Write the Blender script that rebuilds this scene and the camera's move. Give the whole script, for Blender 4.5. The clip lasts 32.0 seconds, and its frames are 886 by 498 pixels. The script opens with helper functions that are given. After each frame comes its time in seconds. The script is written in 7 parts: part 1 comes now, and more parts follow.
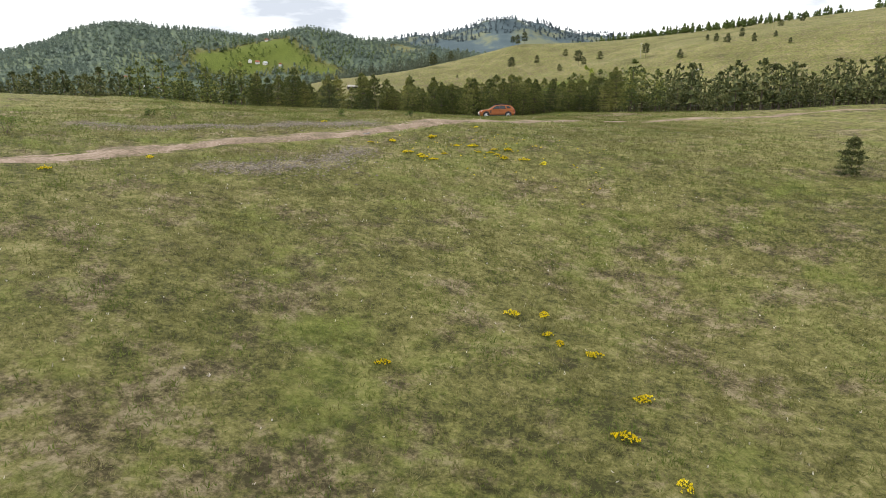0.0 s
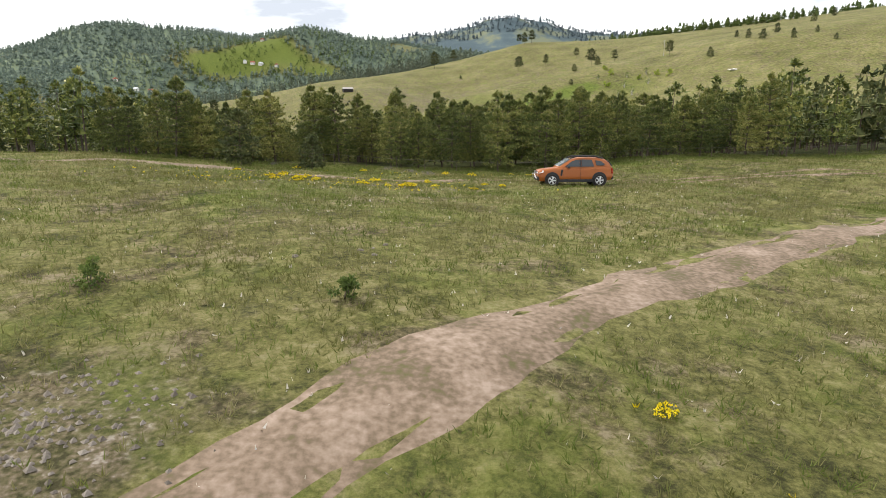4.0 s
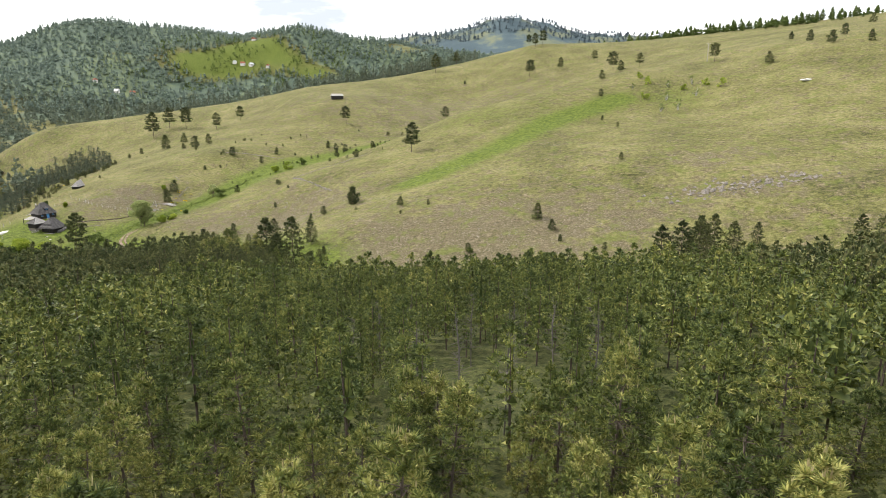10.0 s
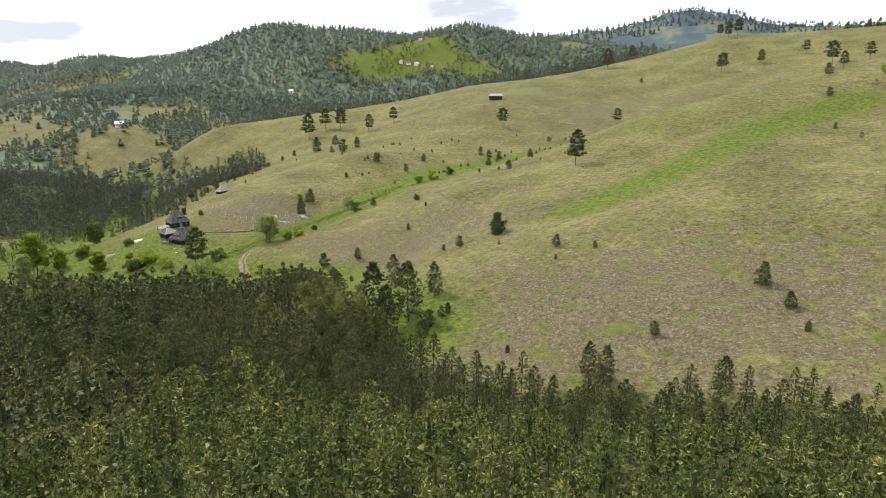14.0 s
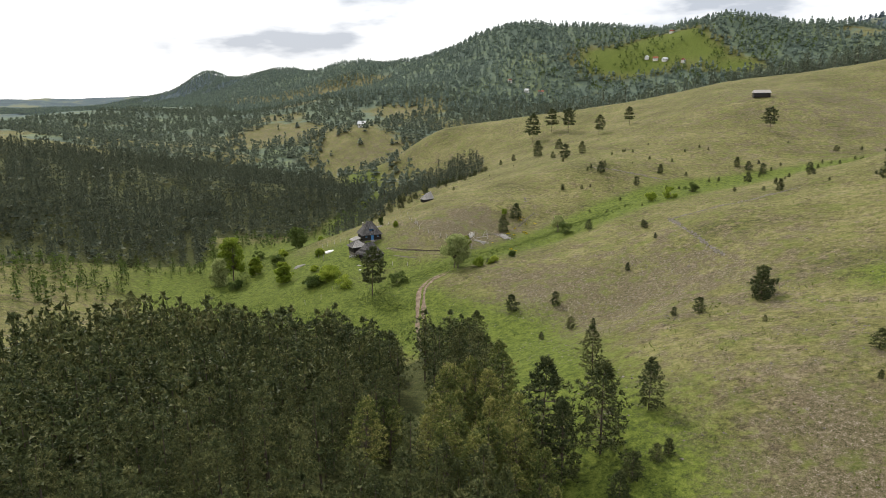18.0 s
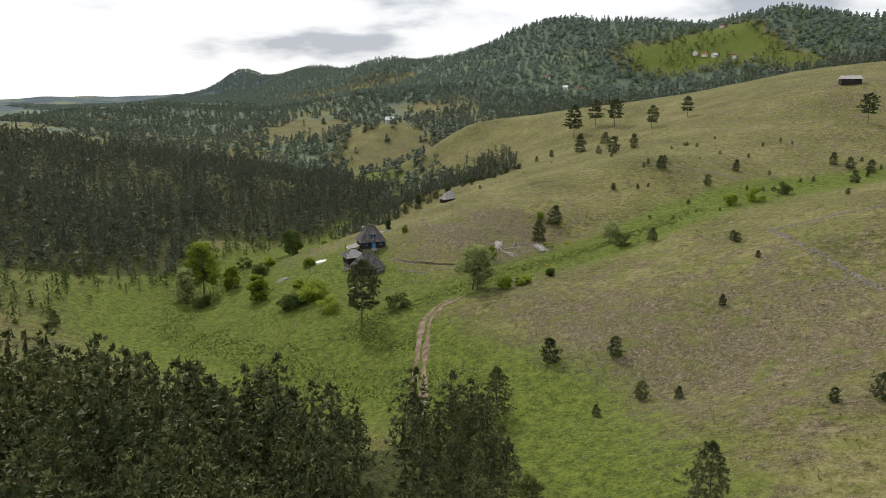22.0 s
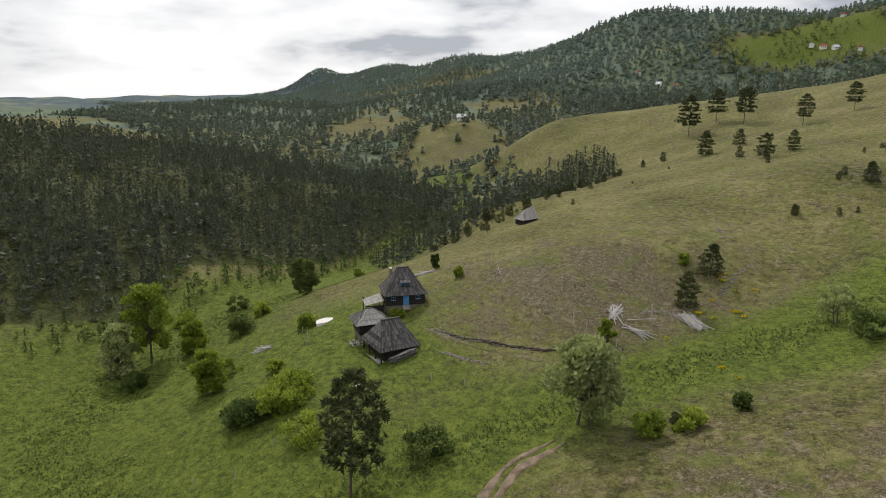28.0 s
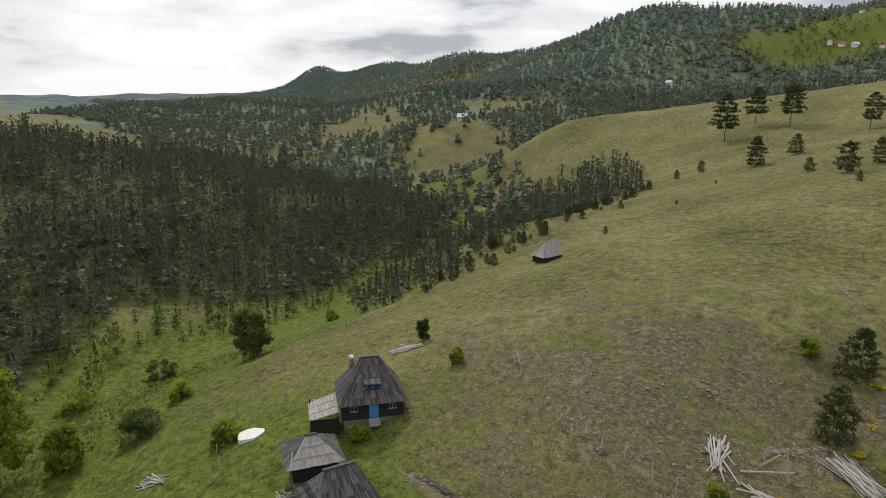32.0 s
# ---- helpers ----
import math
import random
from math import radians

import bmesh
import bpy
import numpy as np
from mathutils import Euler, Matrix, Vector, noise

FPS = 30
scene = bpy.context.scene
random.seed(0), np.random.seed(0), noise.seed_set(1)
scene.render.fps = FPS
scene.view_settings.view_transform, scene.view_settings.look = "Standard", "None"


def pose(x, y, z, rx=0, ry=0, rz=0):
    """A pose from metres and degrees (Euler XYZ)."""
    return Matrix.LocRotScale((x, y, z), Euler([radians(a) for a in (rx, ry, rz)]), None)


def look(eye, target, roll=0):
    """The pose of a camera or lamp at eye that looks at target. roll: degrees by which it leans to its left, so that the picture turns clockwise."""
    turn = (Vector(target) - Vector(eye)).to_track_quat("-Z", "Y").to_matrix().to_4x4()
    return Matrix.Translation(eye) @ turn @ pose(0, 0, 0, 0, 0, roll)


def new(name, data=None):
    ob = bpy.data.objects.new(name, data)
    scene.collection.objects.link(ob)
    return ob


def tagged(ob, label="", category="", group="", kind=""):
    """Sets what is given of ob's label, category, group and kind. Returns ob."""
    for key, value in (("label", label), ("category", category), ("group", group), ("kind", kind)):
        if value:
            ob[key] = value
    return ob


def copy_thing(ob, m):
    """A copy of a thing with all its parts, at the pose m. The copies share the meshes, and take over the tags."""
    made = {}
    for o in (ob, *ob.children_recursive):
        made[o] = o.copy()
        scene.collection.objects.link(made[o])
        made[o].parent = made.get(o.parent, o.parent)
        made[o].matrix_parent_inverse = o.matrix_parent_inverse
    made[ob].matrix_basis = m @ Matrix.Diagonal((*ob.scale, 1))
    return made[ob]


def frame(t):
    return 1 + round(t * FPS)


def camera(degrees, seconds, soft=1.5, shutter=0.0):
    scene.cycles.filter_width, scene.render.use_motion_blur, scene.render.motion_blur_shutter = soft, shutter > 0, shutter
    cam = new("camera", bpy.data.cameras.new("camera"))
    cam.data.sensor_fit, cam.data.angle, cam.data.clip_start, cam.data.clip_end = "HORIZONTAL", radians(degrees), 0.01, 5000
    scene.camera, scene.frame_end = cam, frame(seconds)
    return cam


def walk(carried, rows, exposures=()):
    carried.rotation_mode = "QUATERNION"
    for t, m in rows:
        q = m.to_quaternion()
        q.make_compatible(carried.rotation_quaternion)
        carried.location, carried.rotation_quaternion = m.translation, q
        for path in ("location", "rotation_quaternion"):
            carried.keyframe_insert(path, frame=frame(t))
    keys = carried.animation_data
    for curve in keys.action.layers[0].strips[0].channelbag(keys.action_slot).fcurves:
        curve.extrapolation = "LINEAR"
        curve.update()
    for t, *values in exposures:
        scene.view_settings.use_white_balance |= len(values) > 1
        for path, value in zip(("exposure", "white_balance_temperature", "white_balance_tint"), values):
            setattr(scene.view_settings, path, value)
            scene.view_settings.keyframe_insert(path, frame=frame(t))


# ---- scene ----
cam = camera(69.0, 32.0, 0.9)
PATH = [
    (0, pose(0.00, 0.00, 2.25, 76.87, -0.01, -0.00)),
    (1, pose(-0.13, 10.55, 3.37, 76.81, -0.17, 0.00)),
    (2, pose(-0.29, 20.99, 3.94, 76.88, 0.08, 0.09)),
    (3, pose(-0.47, 31.29, 4.25, 76.90, 0.17, 0.14)),
    (3.5, pose(-0.61, 36.73, 4.39, 76.83, 0.23, 0.13)),
    (5.5, pose(-1.39, 57.94, 6.51, 76.88, 0.05, 0.11)),
    (6, pose(-1.60, 63.49, 6.99, 76.87, -0.06, 0.09)),
    (7, pose(-1.81, 73.86, 7.91, 76.87, -0.03, 0.11)),
    (8, pose(-2.06, 84.66, 8.85, 76.86, -0.06, 0.10)),
    (9, pose(-2.71, 94.85, 9.62, 76.86, -0.07, 0.06)),
    (10, pose(-2.83, 105.71, 10.35, 76.87, -0.11, 0.10)),
    (11, pose(-3.50, 116.67, 10.98, 76.86, -0.16, 0.14)),
    (12, pose(-3.90, 127.34, 11.39, 76.84, -0.19, 1.58)),
    (13, pose(-4.73, 137.74, 11.34, 76.83, -0.20, 6.81)),
    (14, pose(-5.31, 149.48, 11.47, 76.73, 0.03, 14.35)),
    (15.5, pose(-7.35, 165.59, 11.13, 76.80, 0.13, 25.82)),
    (17.5, pose(-13.30, 186.47, 10.72, 76.86, 0.37, 34.40)),
    (18, pose(-15.52, 191.54, 10.93, 76.82, 0.52, 35.03)),
    (19, pose(-20.28, 200.86, 9.38, 76.85, 0.18, 35.22)),
    (20, pose(-25.45, 210.03, 7.62, 76.91, 0.26, 35.27)),
    (21, pose(-30.98, 219.33, 5.60, 76.92, 0.20, 36.22)),
    (22, pose(-37.21, 228.91, 3.69, 76.99, 0.12, 38.18)),
    (23, pose(-43.79, 238.13, 2.31, 76.95, 0.08, 40.27)),
    (24, pose(-50.50, 247.27, 1.17, 76.99, 0.11, 42.14)),
    (24.5, pose(-54.17, 251.80, 0.38, 77.02, 0.06, 42.89)),
    (26.5, pose(-68.84, 269.09, -1.22, 77.06, -0.12, 43.86)),
    (27, pose(-72.07, 272.96, -1.52, 77.10, -0.08, 44.19)),
    (28, pose(-78.96, 280.67, -2.06, 77.13, -0.16, 44.84)),
    (29, pose(-86.64, 288.90, -2.01, 77.06, -0.21, 44.86)),
    (30, pose(-93.33, 296.03, -2.00, 77.06, -0.27, 44.86)),
    (31, pose(-99.52, 302.38, -2.08, 77.05, -0.49, 44.80)),
    (32, pose(-105.53, 308.99, -2.17, 77.04, -0.32, 44.89)),
]
walk(cam, PATH, [(0, 0.16), (3, 0.22), (6, 0.34), (9, 0.42), (11, 0.38), (13, 0.26), (15.5, 0.10), (19, -0.24), (23, -0.44), (28, -0.57), (32, -0.60)])
# ---- the lie of the land: spot heights, placed to fit the camera's view, along its banks, spurs, gullies and ridges (x, y, z) ----
MEADOW = [(0, -40, -7), (-40, -20, -4), (40, -20, -7), (0, 17, -5.8), (-8, 27, -2.6), (0, 29.5, -4), (8, 31, -4.6), (20, 22, -6),
          (-15, 36, -0.4), (-4.6, 33, -2.2), (5, 38, -2.4), (17, 39.5, -2.7), (-2.4, 41, -0.8), (3, 44.5, -0.7), (-11.6, 44.5, 0), (16, 46, -1.4),
          (3.5, 49.5, -0.4), (11.3, 52.3, -0.4), (-8, 51, 0.7), (-3.5, 56.4, 0.7), (9, 58.3, 0), (15, 66, -0.2), (-30, 50, 1.4), (-55, 75, 3)]
MEADOW_EDGE = [(-7, 75, 0.6), (-2.5, 75, 0.4), (4, 77.5, 0), (8.5, 77.5, 0), (-10, 80, 0.2), (-16, 86, 0.4), (-11, 91, -0.3), (6, 90, -0.6), (13, 89, 0), (45, 90, 0.8), (60, 60, 0.5),
               (0, 98, -1), (70, 100, 1.5), (-60, 95, 1)]
PLANTATION = [(0, 120, -3), (0, 150, -8), (-10, 180, -15), (-28, 206, -22), (0, 205, -20.5), (0, 218, -25), (-50, 232, -27), (60, 150, -5), (60, 195, -14), (36, 212, -21), (-60, 130, -7),
              (-60, 165, -14), (-90, 200, -23), (-100, 250, -34), (-140, 230, -28), (-120, 160, -15), (110, 150, -2), (-120, 90, 0)]
STREAM = [(60, 222, -20), (36, 224, -22.5), (2, 226, -25.5), (-20, 235, -27), (-38, 250, -28.3), (-60, 275, -32), (-77, 297, -36.5), (-94, 301, -38.5), (-109, 297, -43), (-150, 298, -45.5),
          (-172, 298, -47.2), (-188, 316, -48), (-212, 350, -49.5), (-222, 386, -51), (-235, 419, -52), (-268, 470, -55), (-330, 540, -58), (-430, 640, -60)]
GULLY = [(116, 540, 22.5), (60, 517, 7), (6.5, 498, -6), (-20, 472, -11), (-48, 452, -16), (-74, 433, -21), (-98, 374, -29), (-113, 347, -34.5), (-119, 330, -36.5), (-127, 311, -40.5), (-111, 310, -39)]
LOW_SPUR = [(-16.5, 372.6, -9), (-41, 392, -14), (-62, 350, -21), (-64, 341, -23.5), (-66, 350, -23), (-63, 328, -27), (-66, 319, -30.5), (-68, 310, -34), (-80, 318, -33), (-46, 295, -26),
            (-73, 313, -32.2), (-97, 330, -32.2), (-94, 341, -31), (-41, 307, -24.6), (-28, 291, -21.2), (-15, 280, -17.6), (-38, 272, -24.3), (2.5, 246, -22), (22, 249, -18.8), (31, 237, -19.5), (-34, 254, -26.5), (-100, 318, -35.5)]
FARM_SPUR = [(-151, 328, -39), (-168, 328, -42.5), (-154, 312, -42.8), (-134, 333, -38), (-157, 350, -34.5), (-151.5, 348, -34.7), (-161.5, 344.5, -36.6), (-166, 340, -38.4), (-137, 350, -33.3), (-139, 366, -29),
             (-130, 383, -25), (-119, 386, -27), (-145, 375, -28), (-115, 371, -32), (-107, 380, -30.5), (-121, 407, -24.5), (-173, 404, -30.5), (-193, 372, -41), (-200, 349, -45.5),
             (-204, 428, -36.5), (-218, 436, -38), (-109, 434, -16)]
HILL = [(48, 293, -7), (20, 258, -17), (80, 248, -11), (62, 372, 1), (92, 389, 5.8), (140, 368, 17), (176, 416, 36), (133, 447, 28), (131, 620, 38), (82, 726, 59), (-1, 593, 8),
        (-10, 692, 34), (-76, 560, 10.5), (200, 330, 18), (160, 250, 0), (260, 400, 46), (260, 200, 4), (200, 100, 4)]
NEAR_CREST = [(4.5, 418, 3.6), (44, 433, 13.4), (90, 452, 23.8), (138, 480, 34.5)]
RIDGE = [(-163, 571, -6.5), (-215, 581, -11.5), (-262, 575, -22), (-312, 601, -15), (-286, 619, -8.5), (-250, 639, -3), (-213, 657, 2), (-164, 671, 10.2), (-117, 682, 20.5), (-230, 740, -14), (-140, 780, 2), (-340, 690, -32),
         (-60, 800, 24), (330, 640, 74), (450, 640, 92), (60, 860, 44), (200, 900, 60), (330, 900, 85)]
WEST_HILL = [(-208, 297, -42), (-223, 303, -43), (-181, 282, -43), (-232, 350, -47), (-280, 300, -28), (-335, 260, -20), (-350, 335, -25), (-330, 410, -34), (-305, 465, -42), (-260, 180, -10),
             (-400, 180, -4), (-480, 330, -12), (-420, 480, -42), (-300, 40, 4)]
OUTER = [(-520, 751, -20), (-440, 720, -42), (-640, 700, -45), (-520, 560, -50), (-380, 700, -45), (-700, 500, -20), (-620, 960, -20), (-350, 850, -40), (-200, 850, -30), (-900, 800, -40),
         (-700, 1200, -20), (600, 300, 80), (600, 800, 110), (500, 0, 10), (-600, 0, 10), (0, -300, -10), (-400, -300, 0), (400, -300, 0)]


def spot_heights():
    """Weights of a smooth sheet through the spot heights."""
    p = np.array(MEADOW + MEADOW_EDGE + PLANTATION + STREAM + GULLY + LOW_SPUR + FARM_SPUR + HILL + NEAR_CREST + RIDGE + WEST_HILL + OUTER, float)
    n = len(p)
    r = np.hypot(p[:, None, 0] - p[None, :, 0], p[:, None, 1] - p[None, :, 1])
    a = np.zeros((n + 1, n + 1))
    a[:n, :n] = -np.sqrt(r * r + 12.0 ** 2)
    a[:n, :n] += np.eye(n) * 0.5
    a[n, :n] = a[:n, n] = 1
    return p, np.linalg.solve(a, np.r_[p[:, 2], 0.0])


SPOTS, WEIGHTS = spot_heights()
# far crests: half width of the slope, then points x, y, z along the crest
MAIN_CREST = (270, [(-1500, 1520, 72), (-1100, 1400, 88), (-880, 1390, 90), (-730, 1370, 132), (-600, 1370, 149), (-480, 1370, 141), (-384, 1370, 124), (-268, 1370, 131), (-160, 1380, 114), (-60, 1390, 96), (80, 1400, 80)])
KNOB_CREST = (190, [(-2600, 1900, 20), (-2330, 1800, 66), (-2240, 1770, 104), (-2150, 1725, 106), (-2085, 1700, 84), (-2040, 1690, 75), (-1900, 1680, 86), (-1700, 1620, 84), (-1450, 1540, 76)])
PEAK_CREST = (700, [(-700, 3400, 210), (0, 3400, 322), (200, 3350, 356), (303, 3330, 376), (420, 3340, 354), (600, 3380, 318), (1200, 3450, 300)])
RIGHT_CREST = (260, [(60, 1010, 52), (200, 1080, 84), (320, 1100, 92), (500, 1050, 102), (760, 900, 124), (1100, 800, 140)])
WEST_CREST = (420, [(-4300, 500, 2), (-3600, 1250, 8), (-3200, 1700, 22), (-2900, 2100, 22), (-2500, 2700, 48)])


def wobble(x, y, size, seed):
    """Smooth uneven swell of about -1 to 1, with lumps of that size in metres."""
    u, v = x / size + seed * 1.7, y / size - seed * 2.3
    return (np.sin(u * 1.3 + 1.1 * np.sin(v * 0.9 + seed)) * np.cos(v * 1.2 + 0.8 * np.sin(u * 0.7)) + 0.6 * np.sin(u * 2.7 + v * 1.9 + seed)
            + 0.35 * np.sin(4.3 * v - 3.1 * u)) / 1.6


def height(x, y):
    x, y = np.atleast_1d(np.asarray(x, float)), np.atleast_1d(np.asarray(y, float))
    flat = np.full(x.shape, WEIGHTS[-1])
    for (px, py, _), w in zip(SPOTS, WEIGHTS[:-1]):
        flat -= w * np.sqrt((x - px) ** 2 + (y - py) ** 2 + 144.0)
    d = np.hypot(x + 60, y - 330)
    t = np.clip((d - 520) / 460, 0, 1)
    t = t * t * (3 - 2 * t)
    outer = -25 + 12 * wobble(x, y, 160, 3)
    far = np.zeros(x.shape)
    for w, line in (MAIN_CREST, KNOB_CREST, PEAK_CREST, RIGHT_CREST, WEST_CREST):
        near, crest = np.full(x.shape, 1e9), np.zeros(x.shape)
        for (ax, ay, az), (bx, by, bz) in zip(line[:-1], line[1:]):
            dx, dy = bx - ax, by - ay
            k = np.clip(((x - ax) * dx + (y - ay) * dy) / (dx * dx + dy * dy), 0, 1)
            r = np.hypot(x - ax - k * dx, y - ay - k * dy)
            crest = np.where(r < near, az + (bz - az) * k, crest)
            near = np.minimum(near, r)
        bump = (crest + 25) / (1 + (near / w) ** 2) ** 1.5
        far = np.maximum(far, bump) + 0.12 * np.minimum(far, bump)
    outer += far * (1 + 0.05 * wobble(x, y, 90, 5))
    z = flat * (1 - t) + outer * t
    rough = 0.12 * wobble(x, y, 3.1, 1) + 0.25 * wobble(x, y, 9.0, 2)
    return z + rough * np.clip(d / 60, 0.4, 1)

# ---- sky, sun ----
SUN_AZ, SUN_EL = radians(-62), radians(44)      # from the y axis towards x, above the horizon
world = bpy.data.worlds.new("sky")
scene.world = world
world.use_nodes = True
wn, wl = world.node_tree.nodes, world.node_tree.links
wn.clear()
sky = wn.new("ShaderNodeTexSky")
sky.sky_type, sky.sun_disc, sky.sun_elevation, sky.sun_rotation = "NISHITA", False, SUN_EL, SUN_AZ
sky.air_density, sky.dust_density = 1.0, 2.5
w_sky = wn.new("ShaderNodeVectorMath")
w_sky.operation = "SCALE"
w_sky.inputs["Scale"].default_value = 0.10
w_coord = wn.new("ShaderNodeTexCoord")
w_map = wn.new("ShaderNodeMapping")
w_map.inputs["Scale"].default_value = (1.6, 1.6, 6.0)
w_map.inputs["Location"].default_value = (0.7, 1.9, 0.35)
w_noise = wn.new("ShaderNodeTexNoise")
w_noise.inputs["Scale"].default_value, w_noise.inputs["Detail"].default_value, w_noise.inputs["Roughness"].default_value = 2.1, 7, 0.52
w_ramp = wn.new("ShaderNodeValToRGB")
w_ramp.color_ramp.elements.new(0.44).color = (1.28, 1.30, 1.34, 1)
w_ramp.color_ramp.elements[0].position, w_ramp.color_ramp.elements[2].position = 0.36, 0.54
w_ramp.color_ramp.elements[0].color, w_ramp.color_ramp.elements[2].color = (0.68, 0.73, 0.82, 1), (1.58, 1.58, 1.60, 1)
w_mix = wn.new("ShaderNodeMix")
w_mix.data_type = "RGBA"
w_mix.inputs[0].default_value = 0.90
w_back = wn.new("ShaderNodeBackground")
w_back.inputs["Strength"].default_value = 1.0
w_out = wn.new("ShaderNodeOutputWorld")
wl.new(sky.outputs[0], w_sky.inputs[0])
wl.new(w_coord.outputs["Generated"], w_map.inputs["Vector"])
wl.new(w_map.outputs[0], w_noise.inputs["Vector"])
wl.new(w_noise.outputs[0], w_ramp.inputs[0])
wl.new(w_sky.outputs[0], w_mix.inputs[6])
wl.new(w_ramp.outputs[0], w_mix.inputs[7])
wl.new(w_mix.outputs[2], w_back.inputs[0])
wl.new(w_back.outputs[0], w_out.inputs[0])

sun = new("sun", bpy.data.lights.new("sun", "SUN"))
sun.data.energy, sun.data.angle, sun.data.color = 3.3, radians(2), (1.0, 0.94, 0.84)
sun.matrix_world = look((math.sin(SUN_AZ) * 10 * math.cos(SUN_EL), math.cos(SUN_AZ) * 10 * math.cos(SUN_EL), 10 * math.sin(SUN_EL)), (0, 0, 0))


# ---- materials ----
def tree_of(name):
    m = bpy.data.materials.new(name)
    m.use_nodes = True
    return m, m.node_tree.nodes, m.node_tree.links, m.node_tree.nodes["Principled BSDF"]


def ramp_node(nodes, stops):
    r = nodes.new("ShaderNodeValToRGB")
    while len(r.color_ramp.elements) < len(stops):
        r.color_ramp.elements.new(0.5)
    for e, (p, c) in zip(r.color_ramp.elements, stops):
        e.position, e.color = p, (*c, 1)
    return r


def surface(name, stops, scale=4.0, rough=0.8, metal=0.0, bump=0.3, fine=9.0, stretch=(1, 1, 1), vary=0.0, coord="Object", spec=0.3, coat=0.0):
    """Grain at two scales over a ramp of base colours, with relief; vary: how far pieces differ from one another."""
    m, n, l, b = tree_of(name)
    tc, mp = n.new("ShaderNodeTexCoord"), n.new("ShaderNodeMapping")
    mp.inputs["Scale"].default_value = stretch
    l.new(tc.outputs[coord], mp.inputs["Vector"])
    big, small = n.new("ShaderNodeTexNoise"), n.new("ShaderNodeTexNoise")
    big.inputs["Scale"].default_value, big.inputs["Detail"].default_value = scale, 5
    small.inputs["Scale"].default_value, small.inputs["Detail"].default_value = scale * fine, 4
    add = n.new("ShaderNodeMath")
    add.operation, add.use_clamp = "MULTIPLY_ADD", True
    add.inputs[1].default_value = 0.45
    half = n.new("ShaderNodeMath")
    half.operation = "MULTIPLY"
    half.inputs[1].default_value = 0.55
    l.new(mp.outputs[0], big.inputs["Vector"]), l.new(mp.outputs[0], small.inputs["Vector"])
    l.new(big.outputs[0], half.inputs[0]), l.new(small.outputs[0], add.inputs[0]), l.new(half.outputs[0], add.inputs[2])
    r = ramp_node(n, stops)
    last = add.outputs[0]
    if vary:
        info, geo, v = n.new("ShaderNodeObjectInfo"), n.new("ShaderNodeNewGeometry"), n.new("ShaderNodeMath")
        both = n.new("ShaderNodeMath")
        both.operation = "ADD"
        l.new(info.outputs["Random"], both.inputs[0]), l.new(geo.outputs["Random Per Island"], both.inputs[1])
        v.operation = "MULTIPLY_ADD"
        v.inputs[1].default_value = vary
        l.new(both.outputs[0], v.inputs[0]), l.new(last, v.inputs[2])
        off = n.new("ShaderNodeMath")
        off.operation, off.use_clamp = "SUBTRACT", True
        off.inputs[1].default_value = vary
        l.new(v.outputs[0], off.inputs[0])
        last = off.outputs[0]
    l.new(last, r.inputs[0])
    l.new(r.outputs[0], b.inputs["Base Color"])
    b.inputs["Roughness"].default_value, b.inputs["Metallic"].default_value, b.inputs["Specular IOR Level"].default_value = rough, metal, spec
    b.inputs["Coat Weight"].default_value = coat
    if bump:
        bp = n.new("ShaderNodeBump")
        bp.inputs["Strength"].default_value, bp.inputs["Distance"].default_value = bump, 0.02
        l.new(add.outputs[0], bp.inputs["Height"]), l.new(bp.outputs[0], b.inputs["Normal"])
    return m


